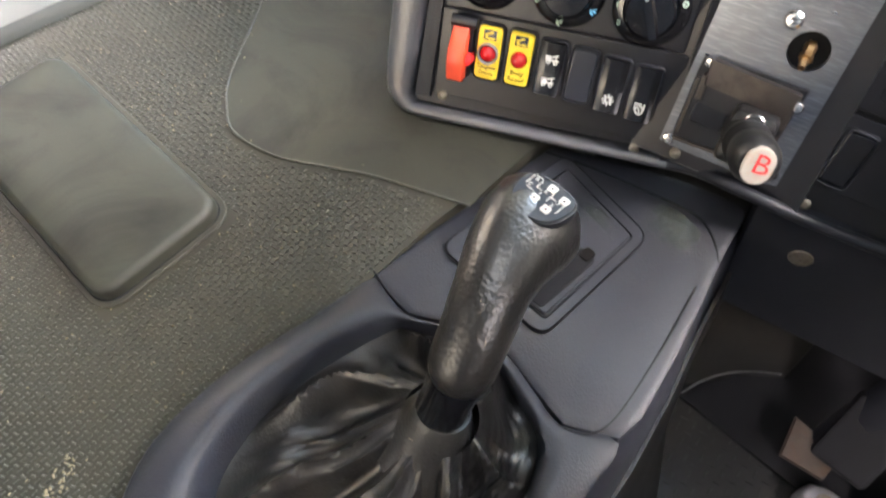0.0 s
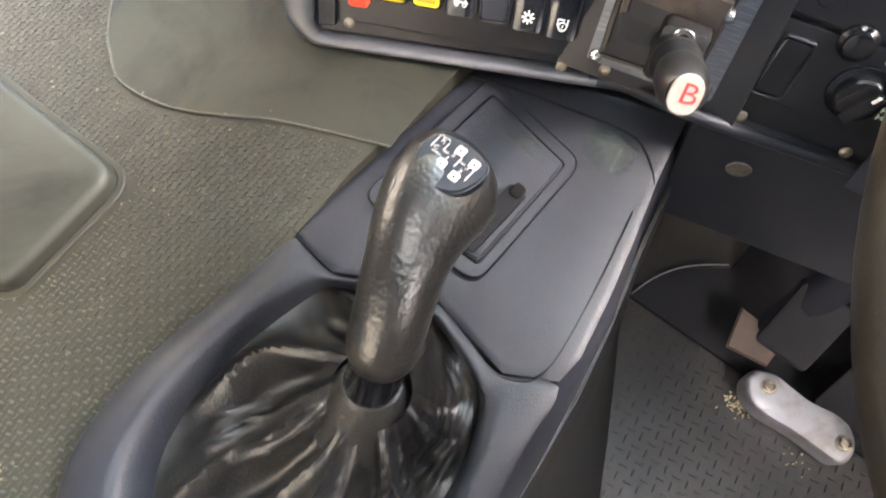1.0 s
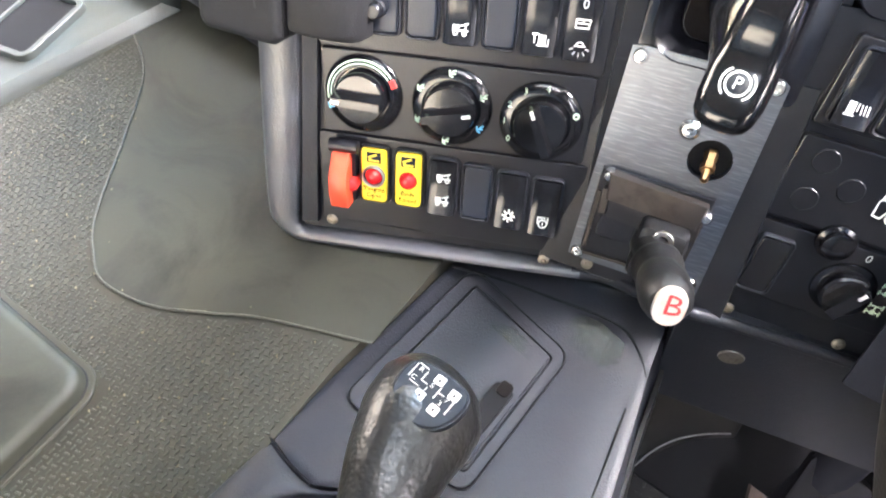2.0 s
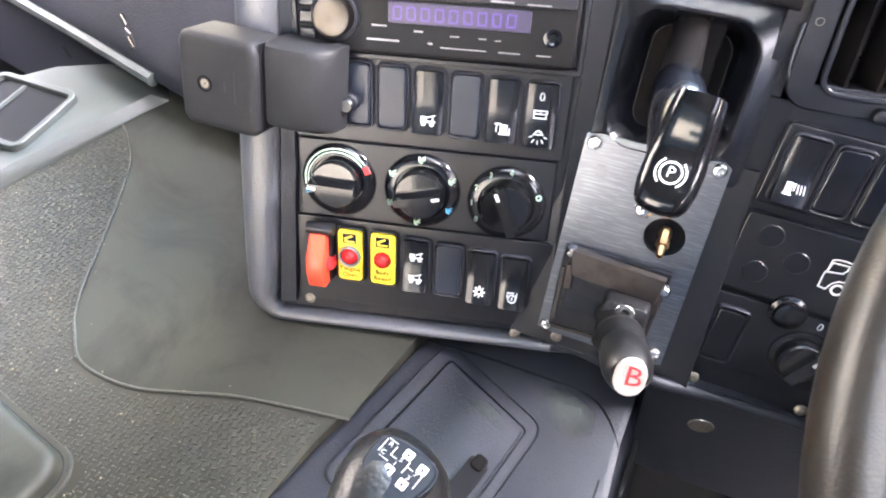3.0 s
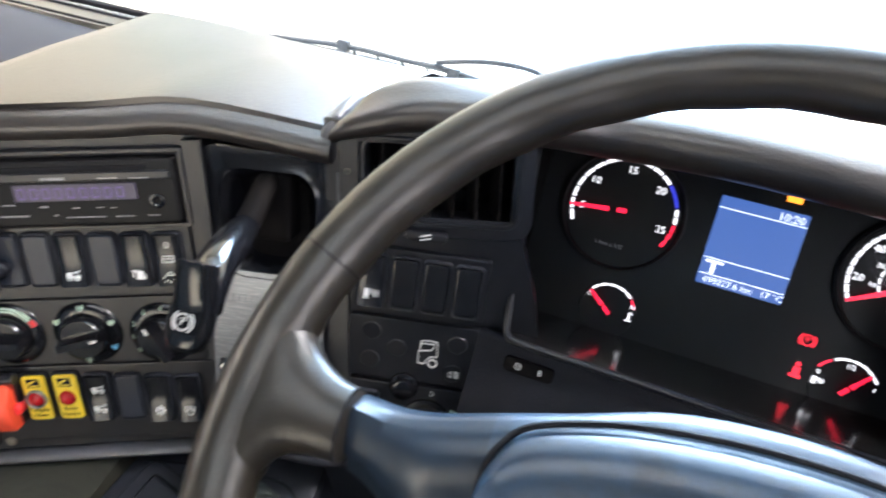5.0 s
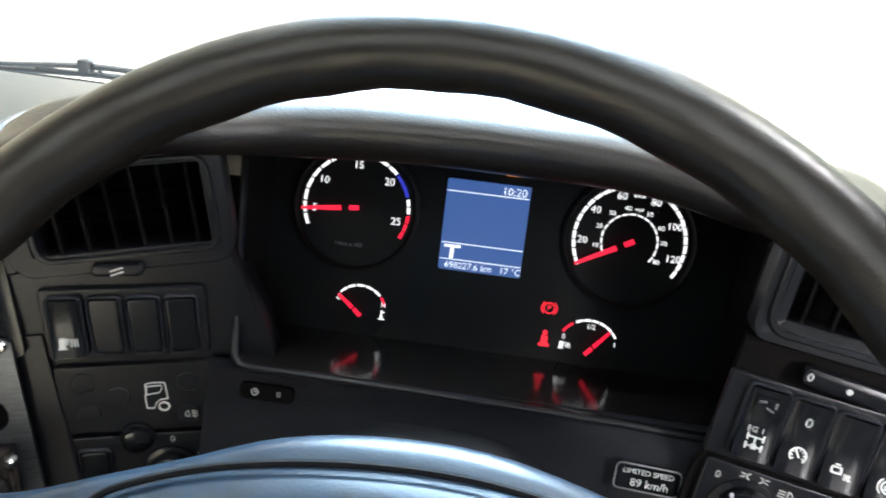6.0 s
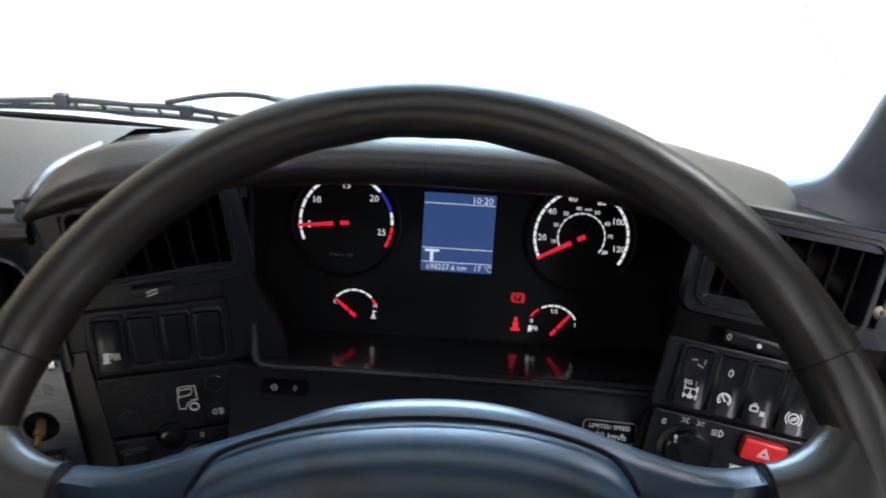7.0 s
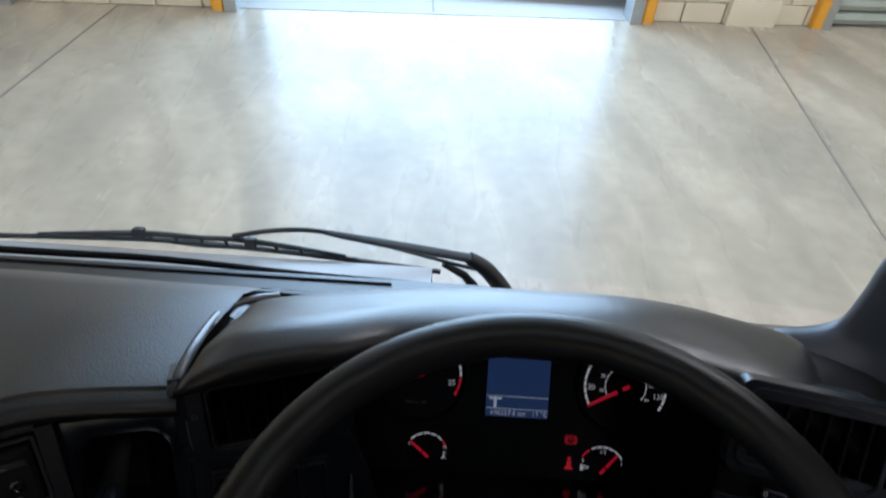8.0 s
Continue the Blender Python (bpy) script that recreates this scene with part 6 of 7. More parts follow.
zs = [-0.0190, -0.0190, -0.0188, -0.0182, -0.0175, -0.017, -0.016, -0.016, -0.016, -0.017, -0.0175, -0.0182, -0.0188, -0.0190, -0.0190]
part("hub", bridge(xs[4:11], tops[4:11], bots[4:11], zs[4:11], 0.034, 0.008), HUBPAD, wheel, "broad black hub with blue daylight in its colour", HUB, 50)
for lo, hi in ((0, 5), (10, 15)):
    part("spoke", bridge(xs[lo:hi], tops[lo:hi], bots[lo:hi], zs[lo:hi], 0.030, 0.008), SPOKE, wheel, "dark moulded spoke", HUB, 50)
# the rim swells into each spoke with soft fillets
for side in (-1, 1):
    loops = []
    for x, t, b, zc, hz in ((0.232, 0.036, -0.030, -0.0140, 0.0095), (0.225, 0.052, -0.043, -0.0137, 0.0130), (0.216, 0.062, -0.049, -0.0135, 0.0147), (0.2085, 0.058, -0.043, -0.0136, 0.0150), (0.203, 0.0445, -0.0305, -0.0140, 0.0153), (0.197, 0.0340, -0.0215, -0.0148, 0.0154), (0.190, 0.0272, -0.0174, -0.0155, 0.0151), (0.182, 0.0226, -0.0160, -0.0162, 0.0147), (0.175, 0.0200, -0.0156, -0.0168, 0.0142), (0.168, 0.0190, -0.0156, -0.0172, 0.0138)):
        mid, half = (t + b) / 2, (t - b) / 2
        loops.append([Vector((side * x, mid + half * math.copysign(abs(math.cos(q)) ** 0.92, math.cos(q)), zc + hz * math.copysign(abs(math.sin(q)) ** 0.92, math.sin(q)))) for q in [2 * math.pi * k / 24 for k in range(24)]])
    bm = bmesh.new()
    loft(bm, loops)
    root = part("spoke_root", bm, WHEELRIM, rim, "grained root where the rim swells into the spoke", HUB, 60)
    part("spoke_seam", tube([p + Vector((side * 0.0004, 0, 0)) for p in loops[-1] + loops[-1][:1]], 0.0008, 5), DEEP, root)
px = [-0.102, -0.098, -0.088, -0.060, -0.030, 0.004, 0.038, 0.068, 0.094, 0.104, 0.108]
pt = [0.004, 0.013, 0.023, 0.032, 0.0370, 0.0390, 0.0375, 0.032, 0.023, 0.013, 0.004]
pb = [-0.050, -0.066, -0.078, -0.090, -0.097, -0.100, -0.097, -0.090, -0.078, -0.066, -0.050]
part("horn_pad", bridge(px, pt, pb, [-0.0072] * 11, 0.012, 0.011), HUBPAD, wheel, "grained horn pad", HUB, 50)
loopx = [Vector((-0.1045, -0.048, -0.046)), Vector((-0.1045, -0.024, -0.028)), Vector((-0.1040, -0.006, -0.013))] + [Vector((x, t + 0.0008, -0.0065)) for x, t in zip(px, pt)]
part("pad_gap", tube(loopx, 0.0014, 6, soft=4), DEEP, wheel, "dark gap round the pad", HUB)
part("column", tube([(0.004, -0.02, -0.05), (0.004, -0.02, -0.16), (0.004, 0.0, -0.30)], [0.045, 0.040, 0.040], 20), BLACK, wheel)

# ---------------------------------------------------------------- tunnel: mat, hatch, tray
TZ = 1.825
tunnel = thing("engine_tunnel", pose(-0.62, -0.6, 1.39), "engine tunnel under an olive-grey studded rubber mat", "engine tunnel")
TI = pose(0.62, 0.6, -1.39)
bm = bmesh.new()
tp = [(-0.885, -1.7), (-0.34, -1.7), (-0.335, -0.82), (-0.362, -0.70), (-0.386, -0.53), (-0.387, -0.45), (-0.381, -0.38), (-0.374, -0.306), (-0.372, -0.29), (-0.40, -0.16), (-0.75, -0.12), (-0.80, -0.22), (-0.84, -0.404), (-0.878, -0.604)]
loft(bm, [[Vector((x, y, 1.387)) for x, y in tp], [Vector((x, y, TZ - 0.0015)) for x, y in tp]])
part("tunnel_cover", bm, RUBBER, tunnel, "", TI)
edge_pts = [(-0.815, -0.292), (-0.762, -0.323), (-0.711, -0.388), (-0.668, -0.451), (-0.646, -0.477), (-0.629, -0.490), (-0.597, -0.506), (-0.547, -0.498), (-0.503, -0.475), (-0.461, -0.451), (-0.3755, -0.416)]
edge = smooth_path([(x, y, TZ) for x, y in edge_pts], 5)


def edge_y(x):
    for p, q in zip(edge, edge[1:]):
        if p.x <= x <= q.x:
            return p.y + (q.y - p.y) * (x - p.x) / max(q.x - p.x, 1e-6)
    return -0.292 if x < -0.8 else -0.419


rows = []
for p in edge:
    far = -0.13 - 0.10 * max(0.0, min(1.0, (p.x + 0.56) / 0.18))
    rows.append([Vector((p.x, p.y + (far - p.y) * f, TZ - 0.0004 + 0.0012 * min(f * 12, 1) + 0.022 * max(0.0, f - 0.55) ** 1.5
                         + 0.004 * noise.noise(Vector((p.x * 9, (p.y + (far - p.y) * f) * 9, 2.0))) * min(1.0, f * 3))) for f in [k / 14 for k in range(15)]])
part("smooth_mat", sheet(rows, 0.0015), SMOOTH_RUBBER, tunnel, "smooth olive rubber sheet", TI, 60)
part("mat_edge", tube([p + Vector((0, 0, 0.0004)) for p in edge], 0.0011, 6), STUD, tunnel, "raised rim of the rubber sheet", TI)

rng = random.Random(4)
verts, faces = [], []
step = 0.0054
for i in range(-64, 64):
    for j in range(-84, 84):
        x, y = -0.62 + i * step, -0.58 + j * step
        if not (-0.872 < x < -0.378 - 0.013 * max(0.0, min(1.0, (-0.306 - y) / 0.15)) and -0.99 < y < -0.25):
            continue
        if y > edge_y(x) - 0.006 or x < -0.80 - 0.2 * max(0.0, min(1.0, (-0.24 - y) / 0.9)) - 0.0:
            continue
        if -0.812 < x < -0.516 and -0.698 < y < -0.561:
            continue
        a = radians((88 if (i + j) % 2 else 22) + rng.uniform(-4, 4))
        c, s, L, Wd = math.cos(a), math.sin(a), 0.0023, 0.00080
        base = len(verts)
        for sx, sy, z, sh in ((-1, -1, 0, 1), (1, -1, 0, 1), (1, 1, 0, 1), (-1, 1, 0, 1), (-1, -1, 0.0011, 0.6), (1, -1, 0.0011, 0.6), (1, 1, 0.0011, 0.6), (-1, 1, 0.0011, 0.6)):
            lx, ly = sx * L * (0.5 + 0.5 * sh), sy * Wd * sh
            verts.append((x + lx * c - ly * s, y + lx * s + ly * c, TZ - 0.0016 + z))
        faces += [tuple(base + k for k in f) for f in ((4, 5, 6, 7), (0, 1, 5, 4), (1, 2, 6, 5), (2, 3, 7, 6), (3, 0, 4, 7))]
me = bpy.data.meshes.new("mat_studs")
me.from_pydata(verts, [], faces)
me.materials.append(STUD)
studs = part("mat_studs", me, None, tunnel, "rows of small raised rubber studs", TI)
studs["kind"] = "stuff"

hatch = thing("tunnel_hatch", pose(-0.664, -0.6295, TZ - 0.0015, 0, 0, 1), "raised olive-grey padded hatch lid on the rubber mat", "hatch lid")
bm = bmesh.new()
loft(bm, [rr_loop(0.292, 0.136, 0.024, 0.0, seg=6), rr_loop(0.287, 0.131, 0.022, 0.003, seg=6), rr_loop(0.281, 0.125, 0.020, 0.0032, seg=6), rr_loop(0.279, 0.123, 0.019, 0.0120, seg=6), rr_loop(0.275, 0.119, 0.017, 0.0160, seg=6), rr_loop(0.264, 0.108, 0.013, 0.0182, seg=6), rr_loop(0.19, 0.05, 0.008, 0.0188, seg=6)])
part("lid", bm, SMOOTH_RUBBER, hatch, "padded lid", None, 50)
part("rim", ring(0.292, 0.136, 0.024, 0.0050, 0.0, 0.0032, seg=6), RUBBER, hatch, "flat rubber rim round the lid")
part("gap", ring(0.2825, 0.1265, 0.0205, 0.002, 0.002, 0.0042, seg=6), DEEP, hatch, "dark gap")

tray = thing("side_tray", pose(-0.95, -0.45, 1.80), "sage-grey moulded tray with a square bin", "tray")
SI = pose(0.95, 0.45, -1.80)
bm = bmesh.new()
tout = [(-0.880, -0.604), (-0.842, -0.404), (-0.802, -0.236), (-0.83, -0.215), (-0.90, -0.225), (-0.955, -0.265), (-1.02, -0.36), (-1.05, -0.47), (-1.06, -0.62), (-1.05, -1.2), (-0.90, -1.2)]
loft(bm, [[Vector((x, y, 1.39)) for x, y in tout], [Vector((x, y, TZ + 0.002)) for x, y in tout], [Vector((x + 0.10 * (-0.94 - x), y + 0.03 * (-0.6 - y), TZ + 0.012)) for x, y in tout]])
part("tray_body", bm, TRAYGREY, tray, "", SI)
part("bin_rim", ring(0.120, 0.098, 0.014, 0.007, TZ + 0.008, TZ + 0.020, seg=5), TRAYGREY, tray, "", SI @ shift(-0.925, -0.355, 0, 12))
# shallow black plate paints the shade of the deep bin
part("bin_shade_plate", block(0.106, 0.084, TZ + 0.0085, TZ + 0.0135, 0.008, 0.0004), DEEP, tray, "black plate standing in for the bin's shaded depth", SI @ shift(-0.925, -0.355, 0, 12))
part("bin_wall", block(0.004, 0.082, TZ + 0.012, TZ + 0.017, 0.001, 0.001), TRAYGREY, tray, "", SI @ shift(-0.94, -0.36, 0, 12))

# ---------------------------------------------------------------- gear lever console
con = thing("gear_console", pose(-0.28, -0.5, 1.39), "slate-grey moulded gear lever console with a lidded compartment", "console")
CI = pose(0.28, 0.5, -1.39)
CZ = 1.808


def cz(y):
    """The console's top climbs a little towards the seat."""
    return CZ + 0.030 * max(0.0, min(1.0, (-0.36 - y) / 0.30))


front_out = [(-0.373, -0.306), (-0.30, -0.272), (-0.256, -0.256), (-0.202, -0.242), (-0.192, -0.300), (-0.178, -0.360), (-0.168, -0.410), (-0.160, -0.462), (-0.163, -0.486), (-0.198, -0.506), (-0.230, -0.500), (-0.268, -0.492), (-0.305, -0.500), (-0.342, -0.522), (-0.366, -0.520), (-0.389, -0.515), (-0.386, -0.450), (-0.380, -0.380)]
fo = list(reversed(front_out))
bm = bmesh.new()
cx_, cy_ = -0.28, -0.39
loft(bm, [[Vector((x, y, 1.74)) for x, y in fo], [Vector((x, y, cz(y) - 0.0022)) for x, y in fo], [Vector((x + 0.02 * (cx_ - x), y + 0.02 * (cy_ - y), cz(y) - 0.001)) for x, y in fo], [Vector((x + 0.06 * (cx_ - x), y + 0.06 * (cy_ - y), cz(y))) for x, y in fo], [Vector((x + 0.5 * (cx_ - x), y + 0.5 * (cy_ - y), CZ + 0.002 + 0.5 * (cz(y) - CZ))) for x, y in fo]])
part("console_front", bm, GREYTRIM, con, "", CI, 40)


def quad_ring(corners, width, rad, z0, z1, material, name, label="", seg=5):
    """A rounded four-sided frame on the console's top."""
    pts, n = [], len(corners)
    for i in range(n):
        a, b, c = Vector(corners[i - 1]), Vector(corners[i]), Vector(corners[(i + 1) % n])
        p, q = b + (a - b).normalized() * rad, b + (c - b).normalized() * rad
        for k in range(seg + 1):
            t = k / seg
            pts.append((1 - t) ** 2 * p + 2 * t * (1 - t) * b + t * t * q)
    mid = sum(pts, Vector((0, 0))) / len(pts)
    far = sum((p - mid).length for p in pts) / len(pts)
    def lp(off, z):
        return [Vector((*(mid + (p - mid) * (1 - off / far)), z + cz(p.y) - CZ)) for p in pts]
    bm = bmesh.new()
    if width:
        loft(bm, [lp(0, z0), lp(0, z1 - 0.001), lp(0.001, z1), lp(width - 0.001, z1), lp(width, z1 - 0.001), lp(width, z0)], True, False, False)
    else:
        loft(bm, [lp(0, z0), lp(0, z1 - 0.0012), lp(0.0015, z1)])
    return part(name, bm, material, con, label, CI)


lidq = [(-0.368, -0.462), (-0.252, -0.466), (-0.247, -0.328), (-0.356, -0.307)]
lidi = [(-0.354, -0.450), (-0.260, -0.453), (-0.2560, -0.338), (-0.344, -0.320)]
quad_ring(lidq, 0.0022, 0.014, CZ - 0.002, CZ + 0.0050, DEEP, "lid_groove", "dark groove round the lid")
quad_ring([(x * 1.0 + 0.0, y) for x, y in lidq], 0.0, 0.014, CZ - 0.002, CZ + 0.0042, GREYTRIM, "lid_frame")
quad_ring(lidi, 0.0026, 0.005, CZ - 0.001, CZ + 0.0058, DEEP, "lid_groove")
lid = quad_ring([(-0.3515, -0.4475), (-0.2625, -0.4505), (-0.2585, -0.3405), (-0.3415, -0.3230)], 0.0, 0.004, CZ - 0.001, CZ + 0.0078, GREYTRIM, "lid", "worn slate-grey lid")
# the slot is no hollow: a black block paints its shade
part("finger_slot", block(0.016, 0.064, CZ + 0.006, CZ + 0.0105, 0.003, 0.0008), DEEP, con, "black plate standing in for the lid's shaded finger slot", CI @ shift(-0.274, -0.416, 0.0078, -4))

part("contour", tube([Vector((x, y, cz(y) + z)) for x, y, z in ((-0.372, -0.316, 0.0), (-0.330, -0.303, 0.0010), (-0.283, -0.292, 0.0010), (-0.245, -0.284, 0.0010), (-0.224, -0.2835, 0.0008), (-0.206, -0.293, 0.0004), (-0.191, -0.308, -0.002))], 0.0012, 6, soft=5), DEEP, con, "thin moulded line", CI)
wear = surface("worn_green_grey_plastic", (0.036, 0.044, 0.038), 0.5, spread=0.5, scale=500, bump=0.3, bump_scale=900)
wt = wear.node_tree
wt_co, wt_gr, wt_no, wt_mu, wt_mr, wt_tr, wt_mx = (wt.nodes.new(k) for k in ("ShaderNodeTexCoord", "ShaderNodeTexGradient", "ShaderNodeTexNoise", "ShaderNodeMath", "ShaderNodeMapRange", "ShaderNodeBsdfTransparent", "ShaderNodeMixShader"))
wt_gr.gradient_type = "SPHERICAL"
wt_ma = wt.nodes.new("ShaderNodeMapping")
wt_ma.inputs["Scale"].default_value = (30, 30, 30)
wt_no.inputs["Scale"].default_value, wt_no.inputs["Detail"].default_value = 160, 6
wt_mu.operation = "MULTIPLY"
wt_mr.inputs["From Min"].default_value, wt_mr.inputs["From Max"].default_value, wt_mr.inputs["To Max"].default_value = 0.10, 0.42, 0.75
wt.links.new(wt_co.outputs["Object"], wt_ma.inputs["Vector"])
wt.links.new(wt_ma.outputs["Vector"], wt_gr.inputs["Vector"])
wt.links.new(wt_co.outputs["Object"], wt_no.inputs["Vector"])
wt.links.new(wt_gr.outputs["Fac"], wt_mu.inputs[0])
wt.links.new(wt_no.outputs["Fac"], wt_mu.inputs[1])
wt.links.new(wt_mu.outputs["Value"], wt_mr.inputs["Value"])
wt.links.new(wt_mr.outputs["Result"], wt_mx.inputs["Fac"])
wt.links.new(wt_tr.outputs["BSDF"], wt_mx.inputs[1])
wt.links.new(wt.nodes["Principled BSDF"].outputs["BSDF"], wt_mx.inputs[2])
wt.links.new(wt_mx.outputs["Shader"], wt.nodes["Material Output"].inputs["Surface"])
part("worn_patch", outline([(-0.032, -0.014), (0.010, -0.026), (0.026, -0.014), (0.020, 0.008), (-0.004, 0.013), (-0.030, 0.010)], 0.0, 0.0009, 0.0008), wear, con, "worn greenish patch", CI @ shift(-0.238, -0.302, CZ + 0.0014))

part("worn_patch", outline([(-0.030, -0.010), (0.012, -0.020), (0.028, -0.012), (0.026, 0.014), (0.0, 0.022), (-0.028, 0.014)], 0.0, 0.0009, 0.0008), wear, con, "worn greenish patch on the lid", CI @ shift(-0.2935, -0.358, CZ + 0.0080))
part("latch", block(0.010, 0.012, CZ + 0.008, CZ + 0.0122, 0.003, 0.001), DULL, con, "small black latch", CI @ shift(-0.2715, -0.3865, 0.0078, -4))

# rear ring round the boot
C0 = Vector((-0.272, -0.622))
out_poly = [(-0.389, -0.517), (-0.395, -0.573), (-0.402, -0.621), (-0.405, -0.670), (-0.402, -0.715), (-0.387, -0.752), (-0.352, -0.790), (-0.29, -0.825), (-0.22, -0.815), (-0.175, -0.760), (-0.152, -0.690), (-0.149, -0.600), (-0.155, -0.535), (-0.162, -0.488), (-0.198, -0.508), (-0.230, -0.502), (-0.268, -0.494), (-0.305, -0.502), (-0.342, -0.524)]
hole_poly = [(-0.347, -0.535), (-0.360, -0.590), (-0.362, -0.650), (-0.348, -0.705), (-0.305, -0.742), (-0.255, -0.745), (-0.205, -0.705), (-0.182, -0.640), (-0.183, -0.580), (-0.203, -0.528), (-0.235, -0.512), (-0.268, -0.504), (-0.310, -0.512)]


def softened(poly):
    return [tuple(p.to_2d()) for p in smooth_path([(x, y, 0) for x, y in poly + poly[:1]], 5)[:-1]]


out_poly, hole_poly = softened(out_poly), softened(hole_poly)


def ray_poly(poly, a):
    d = Vector((math.cos(a), math.sin(a)))
    best = 0.0
    for p, q in zip(poly, poly[1:] + poly[:1]):
        p, q = Vector(p) - C0, Vector(q) - C0
        e = q - p
        den = d.x * e.y - d.y * e.x
        if abs(den) < 1e-9:
            continue
        t = (p.x * e.y - p.y * e.x) / den
        s = (p.x * d.y - p.y * d.x) / den
        if t > 0 and -1e-6 <= s <= 1 + 1e-6:
            best = max(best, t)
    return best


NA = 144
angs = [2 * math.pi * k / NA for k in range(NA)]
ro, rh = [ray_poly(out_poly, a) for a in angs], [ray_poly(hole_poly, a) for a in angs]
rh = [(rh[k - 1] + rh[k] + rh[(k + 1) % NA]) / 3 for k in range(NA)]


def con_loop(f, z, inset=0.0):
    """f = 0 at the outer edge, 1 at the opening."""
    pts = []
    for k, a in enumerate(angs):
        r = max(ro[k] + (rh[k] - ro[k]) * f - inset, 0.02)
        p = C0 + r * Vector((math.cos(a), math.sin(a)))
        low = max(0.0, min(1.0, (math.sin(a) - 0.35) / 0.45))
        dz = (z - CZ) * (1 - 0.85 * low) if -0.012 < z - CZ < 0.02 else z - CZ
        pts.append(Vector((p.x, p.y, CZ + dz + cz(p.y) - CZ)))
    return pts


bm = bmesh.new()
loft(bm, [con_loop(0, 1.74), con_loop(0, CZ - 0.006), con_loop(0.06, CZ - 0.001), con_loop(0.35, CZ + 0.004), con_loop(0.58, CZ + 0.0095), con_loop(0.72, CZ + 0.0080), con_loop(0.82, CZ + 0.0035), con_loop(0.90, CZ - 0.004), con_loop(0.96, CZ - 0.014), con_loop(1.0, CZ - 0.030), con_loop(1.0, CZ - 0.06)], True, False, False)
part("boot_surround", bm, GREYTRIM, con, "rounded surround of the gear boot", CI, 50)
seam = [Vector((x, y, cz(y) + 0.0006)) for x, y in ((-0.389, -0.516), (-0.366, -0.521), (-0.342, -0.523))]
part("seam", tube(seam, 0.0008, 6, soft=4), DEEP, con, "dark seam", CI)
part("seam", tube([Vector((x, y, cz(y) + z)) for x, y, z in ((-0.203, -0.510, -0.001), (-0.190, -0.506, 0.001), (-0.178, -0.496, 0.0), (-0.174, -0.470, 0.0), (-0.182, -0.400, 0.0), (-0.192, -0.340, 0.0))], 0.0009, 6, soft=4), DEEP, con, "", CI)
# side skirt down to the floor
sk = []
for x, y in ((-0.202, -0.242), (-0.190, -0.317), (-0.169, -0.400), (-0.160, -0.470), (-0.153, -0.540), (-0.149, -0.620), (-0.152, -0.700), (-0.175, -0.770)):
    z = cz(y) - 0.012
    sk.append([Vector((x - 0.006, y, z)), Vector((x + 0.006, y, z - 0.020)), Vector((x + 0.016, y, z - 0.075)), Vector((x + 0.020, y, z - 0.10))])
part("side_skirt", sheet(sk, 0.004), GREYTRIM, con, "", CI)
sk = []
for x, y, bx in ((-0.192, -0.21, -0.165), (-0.180, -0.260, -0.150), (-0.170, -0.317, -0.120), (-0.152, -0.400, -0.078), (-0.140, -0.470, -0.045), (-0.134, -0.540, -0.030), (-0.130, -0.620, -0.025), (-0.134, -0.75, -0.02), (-0.14, -1.0, -0.02)):
    sk.append([Vector((x, y, 1.730)), Vector((x + 0.010, y, 1.66)), Vector((x + (bx - x) * 0.5, y - 0.01, 1.52)), Vector((bx, y - 0.02, 1.42)), Vector((bx + 0.02, y - 0.03, 1.388))])
part("tunnel_side", sheet(sk, 0.004), FLOORMAT, tunnel, "dirty black tunnel side", TI)

# gear lever
gear = thing("gear_lever", pose(-0.255, -0.59, 1.80), "black gear lever with a grained grip and worn white shift pattern", "gear lever")
GI = pose(0.255, 0.59, -1.80)
bm = bmesh.new()
col = Vector((-0.2545, -0.573, 1.874))
loops = []
NB = 192
